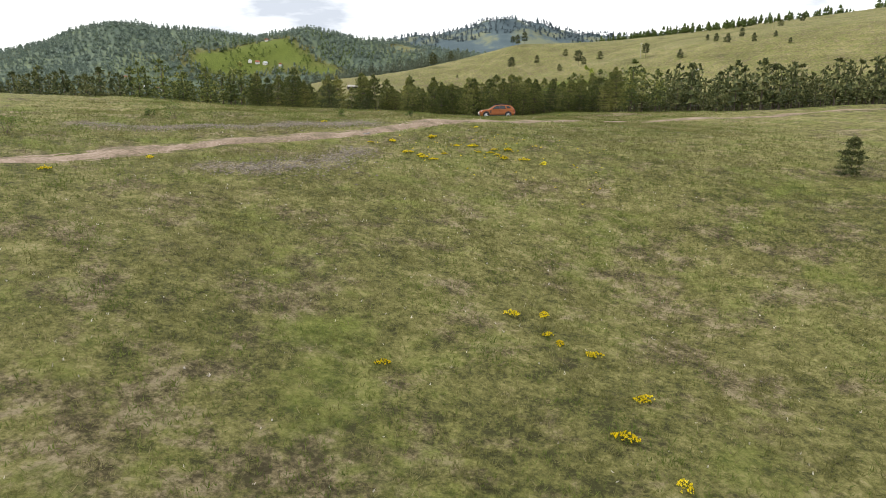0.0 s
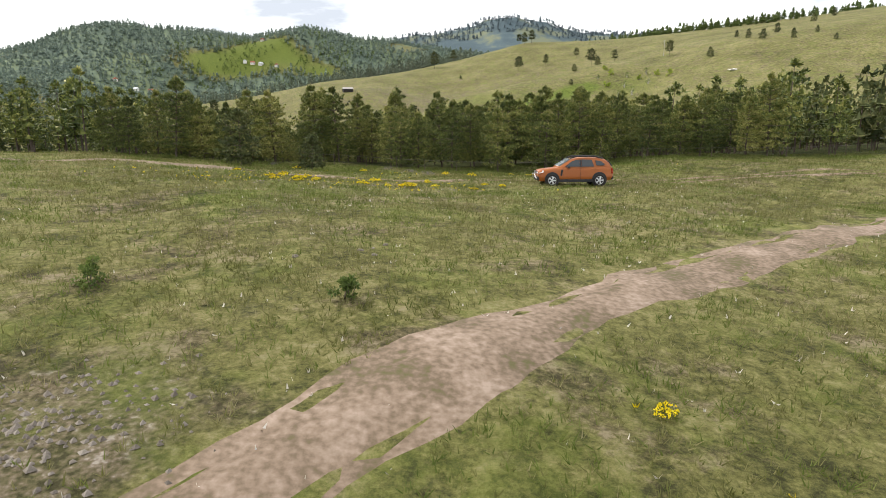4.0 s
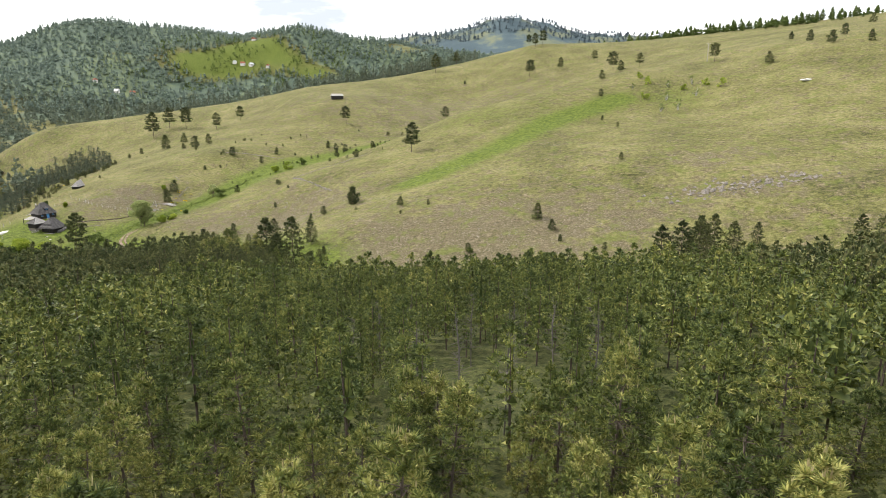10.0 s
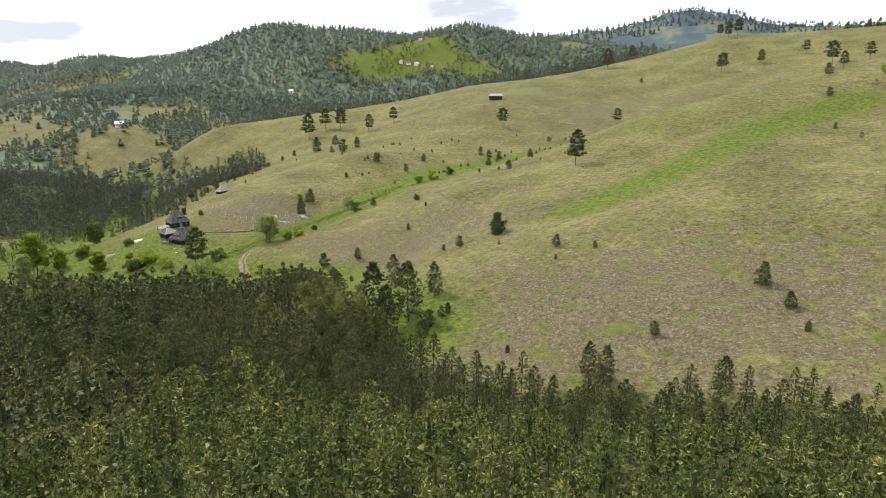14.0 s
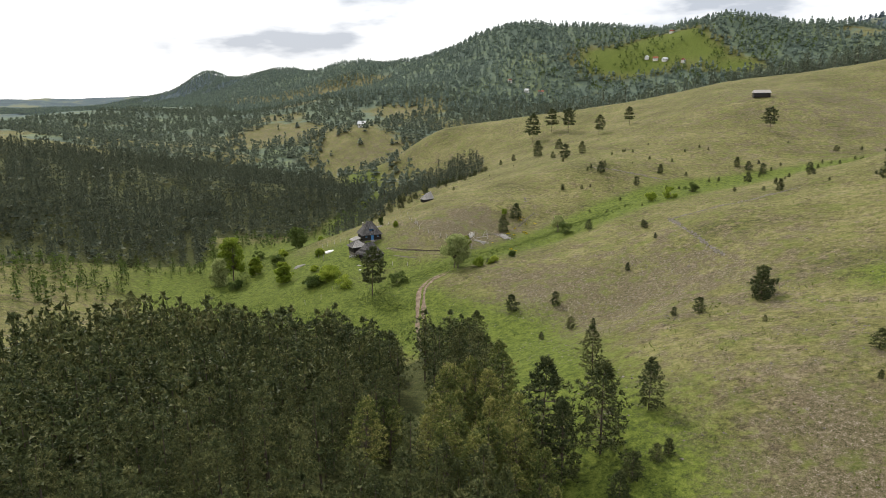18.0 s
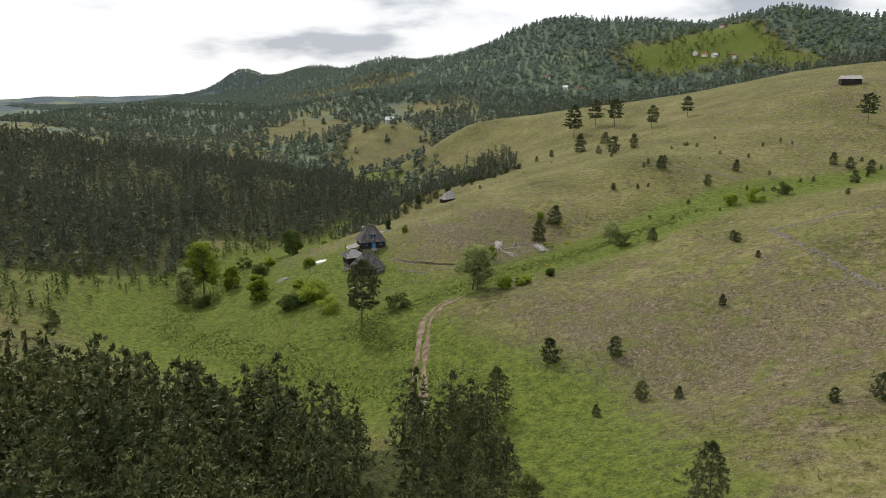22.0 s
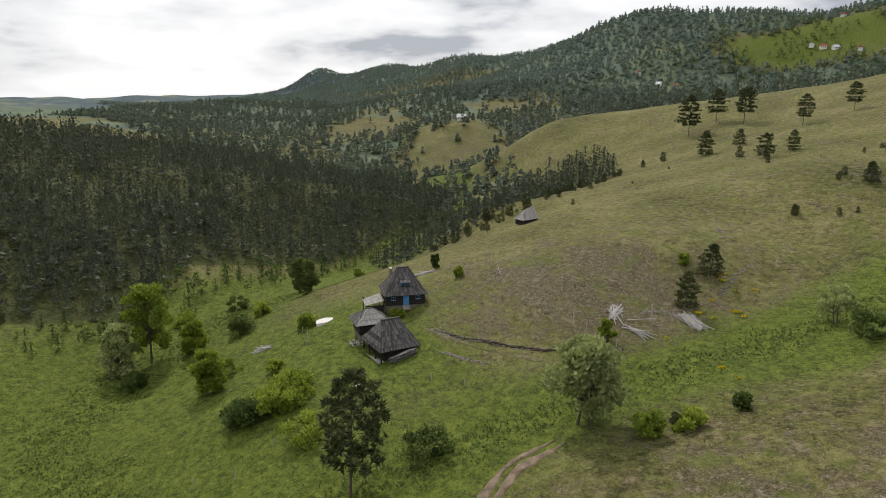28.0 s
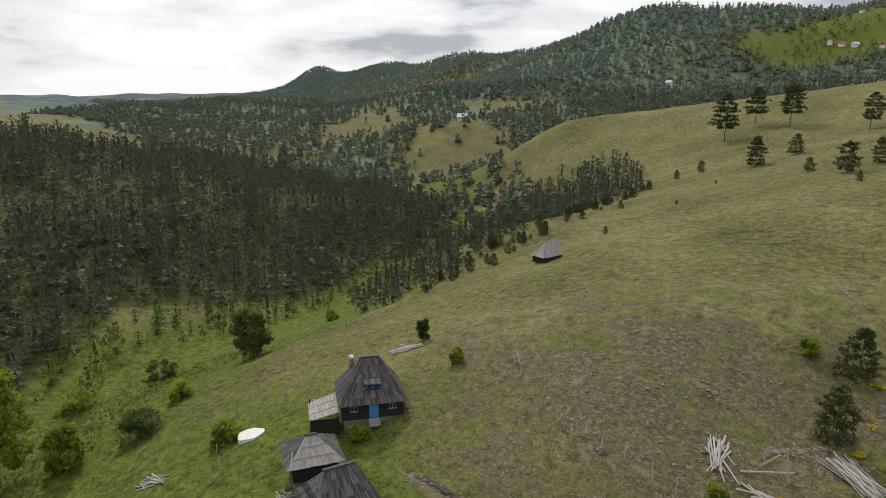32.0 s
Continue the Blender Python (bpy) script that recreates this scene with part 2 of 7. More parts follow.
def leafy(name, stops, rough=0.75, through_leaf=0.25):
    """Foliage: each leaf or needle spray takes its own place on the ramp, and lets some light through."""
    m, n, l, b = tree_of(name)
    geo, info = n.new("ShaderNodeNewGeometry"), n.new("ShaderNodeObjectInfo")
    add, mul = n.new("ShaderNodeMath"), n.new("ShaderNodeMath")
    mul.operation, mul.inputs[1].default_value = "MULTIPLY", 0.35
    l.new(info.outputs["Random"], mul.inputs[0])
    add.operation, add.inputs[1].default_value = "MULTIPLY_ADD", 0.65
    l.new(geo.outputs["Random Per Island"], add.inputs[0]), l.new(mul.outputs[0], add.inputs[2])
    stand, shift = n.new("ShaderNodeTexNoise"), n.new("ShaderNodeMath")
    stand.inputs["Scale"].default_value, stand.inputs["Detail"].default_value = 0.36, 1
    l.new(geo.outputs["Position"], stand.inputs["Vector"])
    tuft, both = n.new("ShaderNodeTexNoise"), n.new("ShaderNodeMath")
    tuft.inputs["Scale"].default_value, tuft.inputs["Detail"].default_value = 2.6, 1
    l.new(geo.outputs["Position"], tuft.inputs["Vector"])
    both.operation, both.inputs[1].default_value = "MULTIPLY_ADD", 0.9
    shift.operation, shift.use_clamp = "MULTIPLY_ADD", True
    shift.inputs[1].default_value = 1.35
    l.new(tuft.outputs[0], both.inputs[0]), l.new(stand.outputs[0], both.inputs[2])
    l.new(both.outputs[0], shift.inputs[0])
    less = n.new("ShaderNodeMath")
    less.operation, less.inputs[1].default_value = "SUBTRACT", 1.28
    l.new(add.outputs[0], less.inputs[0]), l.new(less.outputs[0], shift.inputs[2])
    r = ramp_node(n, stops)
    l.new(shift.outputs[0], r.inputs[0]), l.new(r.outputs[0], b.inputs["Base Color"])
    b.inputs["Roughness"].default_value, b.inputs["Specular IOR Level"].default_value = rough, 0.15
    bend, unit = n.new("ShaderNodeVectorMath"), n.new("ShaderNodeVectorMath")
    bend.operation, bend.inputs[1].default_value, bend.inputs[2].default_value = "MULTIPLY_ADD", (0.95, 0.95, 0.95), (0, 0, 0.1)
    unit.operation = "NORMALIZE"
    l.new(geo.outputs["Normal"], bend.inputs[0]), l.new(bend.outputs[0], unit.inputs[0]), l.new(unit.outputs[0], b.inputs["Normal"])
    tr, mx = n.new("ShaderNodeBsdfTranslucent"), n.new("ShaderNodeMixShader")
    mx.inputs[0].default_value = through_leaf
    l.new(r.outputs[0], tr.inputs[0]), l.new(b.outputs[0], mx.inputs[1]), l.new(tr.outputs[0], mx.inputs[2])
    l.new(mx.outputs[0], n["Material Output"].inputs["Surface"])
    return m


def ground_material():
    m, n, l, b = tree_of("hill_turf")
    geo = n.new("ShaderNodeNewGeometry")

    def noise_at(scale, detail=6, rough=0.6):
        t = n.new("ShaderNodeTexNoise")
        t.inputs["Scale"].default_value, t.inputs["Detail"].default_value, t.inputs["Roughness"].default_value = scale, detail, rough
        l.new(geo.outputs["Position"], t.inputs["Vector"])
        return t.outputs[0]

    def mix(fac, a, c):
        x = n.new("ShaderNodeMix")
        x.data_type = "RGBA"
        for s, v in ((0, fac), (6, a), (7, c)):
            if isinstance(v, tuple):
                x.inputs[s].default_value = (*v, 1)
            else:
                l.new(v, x.inputs[s])
        return x.outputs[2]

    def calc(op, a, c, clamp=False):
        x = n.new("ShaderNodeMath")
        x.operation, x.use_clamp = op, clamp
        for s, v in ((0, a), (1, c)):
            if isinstance(v, (int, float)):
                x.inputs[s].default_value = v
            else:
                l.new(v, x.inputs[s])
        return x.outputs[0]

    def steps(v, lo, hi):
        x = n.new("ShaderNodeMapRange")
        x.interpolation_type = "SMOOTHSTEP"
        x.inputs["From Min"].default_value, x.inputs["From Max"].default_value = lo, hi
        l.new(v, x.inputs["Value"])
        return x.outputs[0]

    fine, mid, wide = noise_at(5.0, 6, 0.72), noise_at(0.75, 9, 0.78), noise_at(0.045, 5)
    grain = calc("ADD", calc("MULTIPLY", noise_at(9.0, 4, 0.8), 0.36), calc("ADD", calc("MULTIPLY", noise_at(2.9, 4, 0.8), 0.40), calc("MULTIPLY", noise_at(1.1, 3, 0.7), 0.24)))
    turf = ramp_node(n, [(0.435, (0.040, 0.041, 0.016)), (0.472, (0.088, 0.088, 0.029)), (0.505, (0.138, 0.132, 0.045)), (0.535, (0.184, 0.170, 0.070)), (0.58, (0.255, 0.228, 0.118))])
    l.new(calc("ADD", calc("MULTIPLY", grain, 0.55), calc("ADD", calc("MULTIPLY", mid, 0.27), calc("MULTIPLY", wide, 0.18))), turf.inputs[0])
    zone = n.new("ShaderNodeVertexColor")
    zone.layer_name = "zone"
    split = n.new("ShaderNodeSeparateColor")
    l.new(zone.outputs[0], split.inputs[0])
    stones = ramp_node(n, [(0.41, (0.050, 0.046, 0.022)), (0.47, (0.095, 0.086, 0.042)), (0.53, (0.142, 0.115, 0.072)), (0.585, (0.195, 0.160, 0.116)), (0.64, (0.32, 0.28, 0.235))])
    l.new(calc("ADD", calc("MULTIPLY", noise_at(2.0, 4, 0.8), 0.6), calc("MULTIPLY", noise_at(9.0, 1, 0.5), 0.4)), stones.inputs[0])
    lush = ramp_node(n, [(0.435, (0.030, 0.046, 0.009)), (0.47, (0.062, 0.086, 0.016)), (0.525, (0.115, 0.145, 0.024)), (0.585, (0.18, 0.20, 0.045))])
    l.new(calc("ADD", calc("MULTIPLY", grain, 0.66), calc("MULTIPLY", mid, 0.34)), lush.inputs[0])
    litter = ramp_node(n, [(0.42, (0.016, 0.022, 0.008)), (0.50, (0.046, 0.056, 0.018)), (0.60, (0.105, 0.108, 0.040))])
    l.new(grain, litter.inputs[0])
    # far wooded ground, lightened and blued in its colour to imitate haze
    hazed_woodland = ramp_node(n, [(0.40, (0.070, 0.096, 0.080)), (0.50, (0.100, 0.132, 0.094)), (0.60, (0.150, 0.182, 0.092))])
    l.new(calc("ADD", calc("MULTIPLY", noise_at(0.13, 9, 0.80), 0.6), calc("MULTIPLY", noise_at(0.012, 6, 0.6), 0.4)), hazed_woodland.inputs[0])
    patchy = noise_at(0.20, 8, 0.74)
    stony = steps(calc("ADD", split.outputs[0], calc("MULTIPLY", calc("SUBTRACT", patchy, 0.5), 2.6)), 0.32, 0.72)
    moist = steps(calc("ADD", split.outputs[1], calc("MULTIPLY", calc("SUBTRACT", mid, 0.5), 1.6)), 0.22, 0.85)
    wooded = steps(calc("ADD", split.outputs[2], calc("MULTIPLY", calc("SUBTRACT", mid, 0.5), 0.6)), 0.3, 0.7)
    c = mix(stony, turf.outputs[0], stones.outputs[0])
    dry = ramp_node(n, [(0.45, (0.048, 0.040, 0.022)), (0.50, (0.125, 0.100, 0.058)), (0.55, (0.235, 0.192, 0.130))])
    l.new(calc("ADD", calc("MULTIPLY", grain, 0.6), calc("MULTIPLY", mid, 0.4)), dry.inputs[0])
    fresh = ramp_node(n, [(0.42, (0.056, 0.074, 0.015)), (0.50, (0.106, 0.125, 0.027)), (0.58, (0.17, 0.178, 0.050))])
    l.new(calc("ADD", calc("MULTIPLY", grain, 0.6), calc("MULTIPLY", mid, 0.4)), fresh.inputs[0])
    c = mix(calc("MULTIPLY", steps(noise_at(0.30, 8, 0.76), 0.50, 0.60), 0.80), c, dry.outputs[0])
    c = mix(calc("MULTIPLY", steps(noise_at(0.19, 7, 0.72), 0.51, 0.63), 0.72), c, fresh.outputs[0])
    c = mix(moist, c, lush.outputs[0])
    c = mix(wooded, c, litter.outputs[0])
    c = mix(steps(calc("ADD", zone.outputs[1], calc("MULTIPLY", calc("SUBTRACT", wide, 0.5), 1.4)), 0.3, 0.6), c, hazed_woodland.outputs[0])
    # aerial haze painted into the base colour of the farthest ground
    distance_haze = ramp_node(n, [(0.42, (0.062, 0.088, 0.100)), (0.52, (0.078, 0.108, 0.118)), (0.60, (0.150, 0.165, 0.110))])
    l.new(noise_at(0.006, 6, 0.6), distance_haze.inputs[0])
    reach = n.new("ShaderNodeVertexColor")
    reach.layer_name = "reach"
    c = mix(reach.outputs[0], c, distance_haze.outputs[0])
    l.new(c, b.inputs["Base Color"])
    b.inputs["Roughness"].default_value, b.inputs["Specular IOR Level"].default_value = 0.95, 0.1
    bp = n.new("ShaderNodeBump")
    bp.inputs["Strength"].default_value, bp.inputs["Distance"].default_value = 1.0, 0.09
    l.new(calc("ADD", fine, calc("MULTIPLY", mid, 1.6)), bp.inputs["Height"])
    l.new(bp.outputs[0], b.inputs["Normal"])
    return m


TURF = ground_material()
NEEDLES = leafy("pine_needles", [(0.0, (0.046, 0.066, 0.021)), (0.4, (0.108, 0.134, 0.036)), (0.75, (0.215, 0.232, 0.060)), (1.0, (0.40, 0.375, 0.125))], 0.5, 0.10)
# darkened copy of the pine needles, with cloud shade put into the colour
SHADE_TONED_NEEDLES = leafy("shade_toned_needles", [(0.0, (0.036, 0.050, 0.021)), (0.45, (0.066, 0.082, 0.030)), (0.8, (0.115, 0.128, 0.046)), (1.0, (0.19, 0.185, 0.074))], 0.6, 0.15)
DARK_NEEDLES = leafy("far_pine_needles", [(0.0, (0.050, 0.066, 0.048)), (0.5, (0.082, 0.100, 0.066)), (1.0, (0.125, 0.138, 0.084))], 0.7, 0.15)
# mountain needles: pale blue-green base colour stands in for haze
HAZED_FIR = leafy("hazed_fir_needles", [(0.0, (0.130, 0.172, 0.150)), (0.5, (0.190, 0.240, 0.192)), (1.0, (0.28, 0.335, 0.215))], 0.7, 0.2)
# mid-distance needles, with a lighter haze put into the colour
HAZED_VALLEY_NEEDLES = leafy("hazed_valley_needles", [(0.0, (0.070, 0.094, 0.072)), (0.5, (0.110, 0.136, 0.098)), (1.0, (0.165, 0.186, 0.118))], 0.7, 0.15)
# peak needles: the blue of far haze painted in as base colour
HAZED_PEAK_FIR = leafy("hazed_peak_needles", [(0.0, (0.080, 0.108, 0.128)), (0.5, (0.105, 0.138, 0.155)), (1.0, (0.14, 0.175, 0.185))], 0.7, 0.2)
SHOOTS = leafy("young_pine_shoots", [(0.0, (0.20, 0.21, 0.07)), (0.6, (0.30, 0.28, 0.13)), (1.0, (0.40, 0.33, 0.18))], 0.7, 0.3)
LEAVES = leafy("broad_leaves", [(0.0, (0.125, 0.180, 0.022)), (0.5, (0.225, 0.290, 0.036)), (1.0, (0.34, 0.39, 0.06))], 0.6, 0.42)
DULL_LEAVES = leafy("dull_leaves", [(0.0, (0.050, 0.080, 0.022)), (0.5, (0.094, 0.132, 0.032)), (1.0, (0.150, 0.19, 0.05))], 0.6, 0.35)
WILLOW_LEAVES = leafy("willow_leaves", [(0.0, (0.19, 0.235, 0.085)), (0.5, (0.31, 0.35, 0.135)), (1.0, (0.43, 0.46, 0.21))], 0.6, 0.40)
GRASS = leafy("grass_blades", [(0.0, (0.090, 0.098, 0.028)), (0.4, (0.132, 0.134, 0.042)), (0.75, (0.190, 0.176, 0.076)), (1.0, (0.27, 0.24, 0.13))], 0.8, 0.4)
LUSH_GRASS = leafy("lush_grass_blades", [(0.0, (0.070, 0.098, 0.020)), (0.6, (0.118, 0.146, 0.033)), (1.0, (0.185, 0.20, 0.065))], 0.8, 0.4)
BLOOM = leafy("yellow_broom_bloom", [(0.0, (0.60, 0.46, 0.004)), (0.6, (0.80, 0.64, 0.010)), (1.0, (0.90, 0.78, 0.06))], 0.6, 0.25)
BARK = surface("pine_bark", [(0.25, (0.055, 0.042, 0.034)), (0.6, (0.125, 0.098, 0.080)), (0.85, (0.22, 0.19, 0.165))], 3, 0.95, bump=0.7, stretch=(1, 1, 0.25))
DEAD_WOOD = surface("bare_grey_wood", [(0.25, (0.26, 0.245, 0.225)), (0.6, (0.44, 0.42, 0.39)), (0.85, (0.62, 0.60, 0.57))], 5, 0.9, bump=0.5, stretch=(1, 1, 0.2), vary=0.15)
SHINGLE = surface("weathered_shingle", [(0.2, (0.028, 0.026, 0.026)), (0.5, (0.075, 0.070, 0.068)), (0.8, (0.17, 0.16, 0.155))], 1.6, 0.85, bump=0.6, fine=14, stretch=(5, 1, 1), vary=0.38)
PALE_BOARD = surface("bleached_board", [(0.2, (0.13, 0.12, 0.11)), (0.5, (0.28, 0.265, 0.25)), (0.8, (0.44, 0.42, 0.40))], 2.0, 0.9, bump=0.5, fine=12, stretch=(5, 1, 1), vary=0.2)
BLACK_TIMBER = surface("blackened_timber", [(0.25, (0.010, 0.009, 0.008)), (0.6, (0.026, 0.023, 0.020)), (0.9, (0.06, 0.052, 0.045))], 3, 0.8, bump=0.5, stretch=(1, 1, 4), vary=0.12)
BLUE_PAINT = surface("blue_paint", [(0.2, (0.045, 0.15, 0.34)), (0.7, (0.075, 0.23, 0.47)), (0.95, (0.16, 0.32, 0.52))], 4, 0.55, bump=0.15)
LIMEWASH = surface("white_limewash", [(0.2, (0.50, 0.48, 0.44)), (0.6, (0.74, 0.72, 0.68)), (0.9, (0.84, 0.83, 0.80))], 3, 0.9, bump=0.3)
STONE = surface("grey_limestone", [(0.2, (0.09, 0.075, 0.062)), (0.5, (0.18, 0.158, 0.135)), (0.85, (0.36, 0.335, 0.30))], 3, 0.92, bump=0.6, vary=0.18)
DIRT = surface("dirt_track", [(0.36, (0.085, 0.078, 0.030)), (0.44, (0.125, 0.092, 0.060)), (0.52, (0.185, 0.135, 0.096)), (0.66, (0.29, 0.225, 0.175))], 0.8, 0.95, bump=0.9, fine=9)

WORN = surface("worn_path_grass", [(0.38, (0.085, 0.092, 0.026)), (0.5, (0.125, 0.112, 0.050)), (0.62, (0.19, 0.155, 0.100))], 1.4, 0.95, bump=0.9, fine=7)
RUBBLE = surface("brown_rubble_stone", [(0.2, (0.060, 0.050, 0.040)), (0.5, (0.130, 0.110, 0.090)), (0.85, (0.27, 0.24, 0.205))], 3, 0.92, bump=0.6, vary=0.25)
EARTH = surface("dark_bank_earth", [(0.30, (0.030, 0.026, 0.016)), (0.5, (0.062, 0.050, 0.034)), (0.7, (0.13, 0.105, 0.075))], 2.0, 0.95, bump=0.9, fine=6)
DEAD_BARK = surface("grey_dead_bark", [(0.25, (0.070, 0.060, 0.052)), (0.6, (0.15, 0.135, 0.12)), (0.85, (0.27, 0.25, 0.23))], 5, 0.95, bump=0.5, stretch=(1, 1, 0.2))


# ---- builders ----
def tri_mesh(name, v, f, mats, index=None, smooth=False):
    """A mesh from arrays of corners and triangles."""
    v, f = np.asarray(v, np.float32), np.asarray(f, np.int32)
    me = bpy.data.meshes.new(name)
    me.vertices.add(len(v)), me.vertices.foreach_set("co", v.ravel())
    k = f.shape[1]
    me.loops.add(f.size), me.loops.foreach_set("vertex_index", f.ravel())
    me.polygons.add(len(f)), me.polygons.foreach_set("loop_start", np.arange(0, f.size, k, dtype=np.int32))
    for m in mats:
        me.materials.append(m)
    if index is not None:
        me.polygons.foreach_set("material_index", np.asarray(index, np.int32))
    me.polygons.foreach_set("use_smooth", np.full(len(f), smooth))
    me.update(calc_edges=True)
    return me


def part(name, bm, material, parent=None, label=""):
    """Link a bmesh as one mesh object under a thing or a part."""
    me = bpy.data.meshes.new(name)
    bm.to_mesh(me)
    bm.free()
    me.materials.append(material)
    ob = new(name, me)
    ob.parent = parent
    return tagged(ob, label)


def thing(name, m, label, category, group="", kind=""):
    ob = new(name)
    ob.empty_display_size = 0.3
    ob.matrix_world = m
    return tagged(ob, label, category, group, kind)


def z_at(x, y):
    return float(height(x, y)[0])


def box(bm, sx, sy, sz, m=Matrix(), bevel=0.0):
    made = bmesh.ops.create_cube(bm, size=1, matrix=m @ Matrix.Diagonal((sx, sy, sz, 1)))["verts"]
    if bevel:
        es = list({e for v in made for e in v.link_edges})
        bmesh.ops.bevel(bm, geom=es, offset=bevel, segments=1, affect="EDGES")
    return bm


def rod(bm, a, b, r0, r1, sides=6):
    """A tapered round bar from a to b."""
    a, b = Vector(a), Vector(b)
    d = b - a
    m = Matrix.Translation((a + b) / 2) @ d.to_track_quat("Z", "Y").to_matrix().to_4x4()
    bmesh.ops.create_cone(bm, cap_ends=True, segments=sides, radius1=r0, radius2=r1, depth=d.length, matrix=m)
    return bm


def sticks(ends, sides=4):
    """Tapered sticks as arrays: rows of start, end, start radius, end radius."""
    v, f = [], []
    for a, b, r0, r1 in ends:
        a, b = np.asarray(a, float), np.asarray(b, float)
        d = b - a
        d = d / max(np.linalg.norm(d), 1e-6)
        u = np.cross(d, (0.31, 0.95, 0.05) if abs(d[2]) > 0.9 else (0, 0, 1))
        u /= np.linalg.norm(u)
        w = np.cross(d, u)
        o = len(v)
        for c, r in ((a, r0), (b, r1)):
            for k in range(sides):
                t = 2 * math.pi * k / sides
                v.append(c + r * (u * math.cos(t) + w * math.sin(t)))
        for k in range(sides):
            n = (k + 1) % sides
            f += [(o + k, o + n, o + sides + n), (o + k, o + sides + n, o + sides + k)]
    return np.array(v), np.array(f)


def sprays(centres, axes, rng, blades, long, wide, spread, single=True, run=0.0):
    """Sprays of thin pointed blades round each centre, leaning about its axis and set along a run of it."""
    n = len(centres)
    c, a = np.repeat(centres, blades, 0), np.repeat(axes, blades, 0)
    c = c + a * rng.uniform(0, 1, (n * blades, 1)) * run
    d = a + rng.normal(0, spread, (n * blades, 3))
    d /= np.linalg.norm(d, axis=1)[:, None]
    side = np.cross(d, rng.normal(0, 1, (n * blades, 3)))
    side /= np.linalg.norm(side, axis=1)[:, None] + 1e-9
    size = rng.uniform(0.7, 1.25, (n * blades, 1))
    tip = c + d * long * size
    low = c + d * long * size * 0.22
    w = side * wide * size * 0.5
    if single:
        v = np.stack([low - w, low + w, tip], 1).reshape(-1, 3)
        return v, np.arange(n * blades * 3).reshape(-1, 3)
    v = np.stack([c - w * 0.25, low + w, tip, low - w], 1).reshape(-1, 3)
    o = np.arange(n * blades)[:, None] * 4
    return v, np.concatenate([o + [[0, 1, 3]], o + [[1, 2, 3]]])


def bough_shell(rng, h, spread, base, shape, rows, per, drop, lift=0.0):
    """Overlapping drooping boughs all round a cone: each one a ragged triangle turned outwards."""
    v = []
    for k in range(rows):
        u = (k + rng.uniform(0.0, 0.6)) / rows
        r = spread * ((1 - u ** 1.35) ** shape * 0.95 + 0.05) * min(1.0, 0.7 + u)
        n = max(3, int(round(per * (0.35 + 0.65 * r / spread))))
        for j in range(n):
            az = 2 * math.pi * (j + rng.uniform(-0.4, 0.4)) / n + k * 0.9
            rr, zz = r * rng.uniform(0.78, 1.18), h * (base + (1 - base) * u) + rng.normal(0, 0.12 * drop)
            w = math.pi / n * rng.uniform(1.0, 1.5)
            for a, q, z in ((az - w, 0.80 * rr, zz - drop * rng.uniform(0.2, 0.5)), (az + w, 0.80 * rr, zz - drop * rng.uniform(0.2, 0.5)), (az + rng.normal(0, 0.2), rr * 0.32, zz + drop * rng.uniform(0.5, 0.9) + lift)):
                v.append((q * math.cos(a), q * math.sin(a), max(z, 0.03)))
            v += [v[-3], v[-2], (1.2 * rr * math.cos(az), 1.2 * rr * math.sin(az), max(zz - drop * rng.uniform(0.1, 0.7), 0.03))]
    v += [(0.3 * spread, 0, h * 0.6), (-0.3 * spread, 0.1 * spread, h * 0.6), (0, 0, h), (0, 0.3 * spread, h * 0.6), (0.1 * spread, -0.3 * spread, h * 0.6), (0, 0, h)]
    return np.array(v), np.arange(len(v)).reshape(-1, 3)


def cone_arrays(seed, h, spread, base, shape, rows, per, drop):
    """A far conifer: a short stem and its shell of boughs."""
    rng = np.random.default_rng(seed)
    return sticks([((0, 0, -0.4), (0, 0, h * max(base, 0.1) + 0.8), 0.014 * h, 0.012 * h)]), bough_shell(rng, h, spread, base, shape, rows, per, drop), None


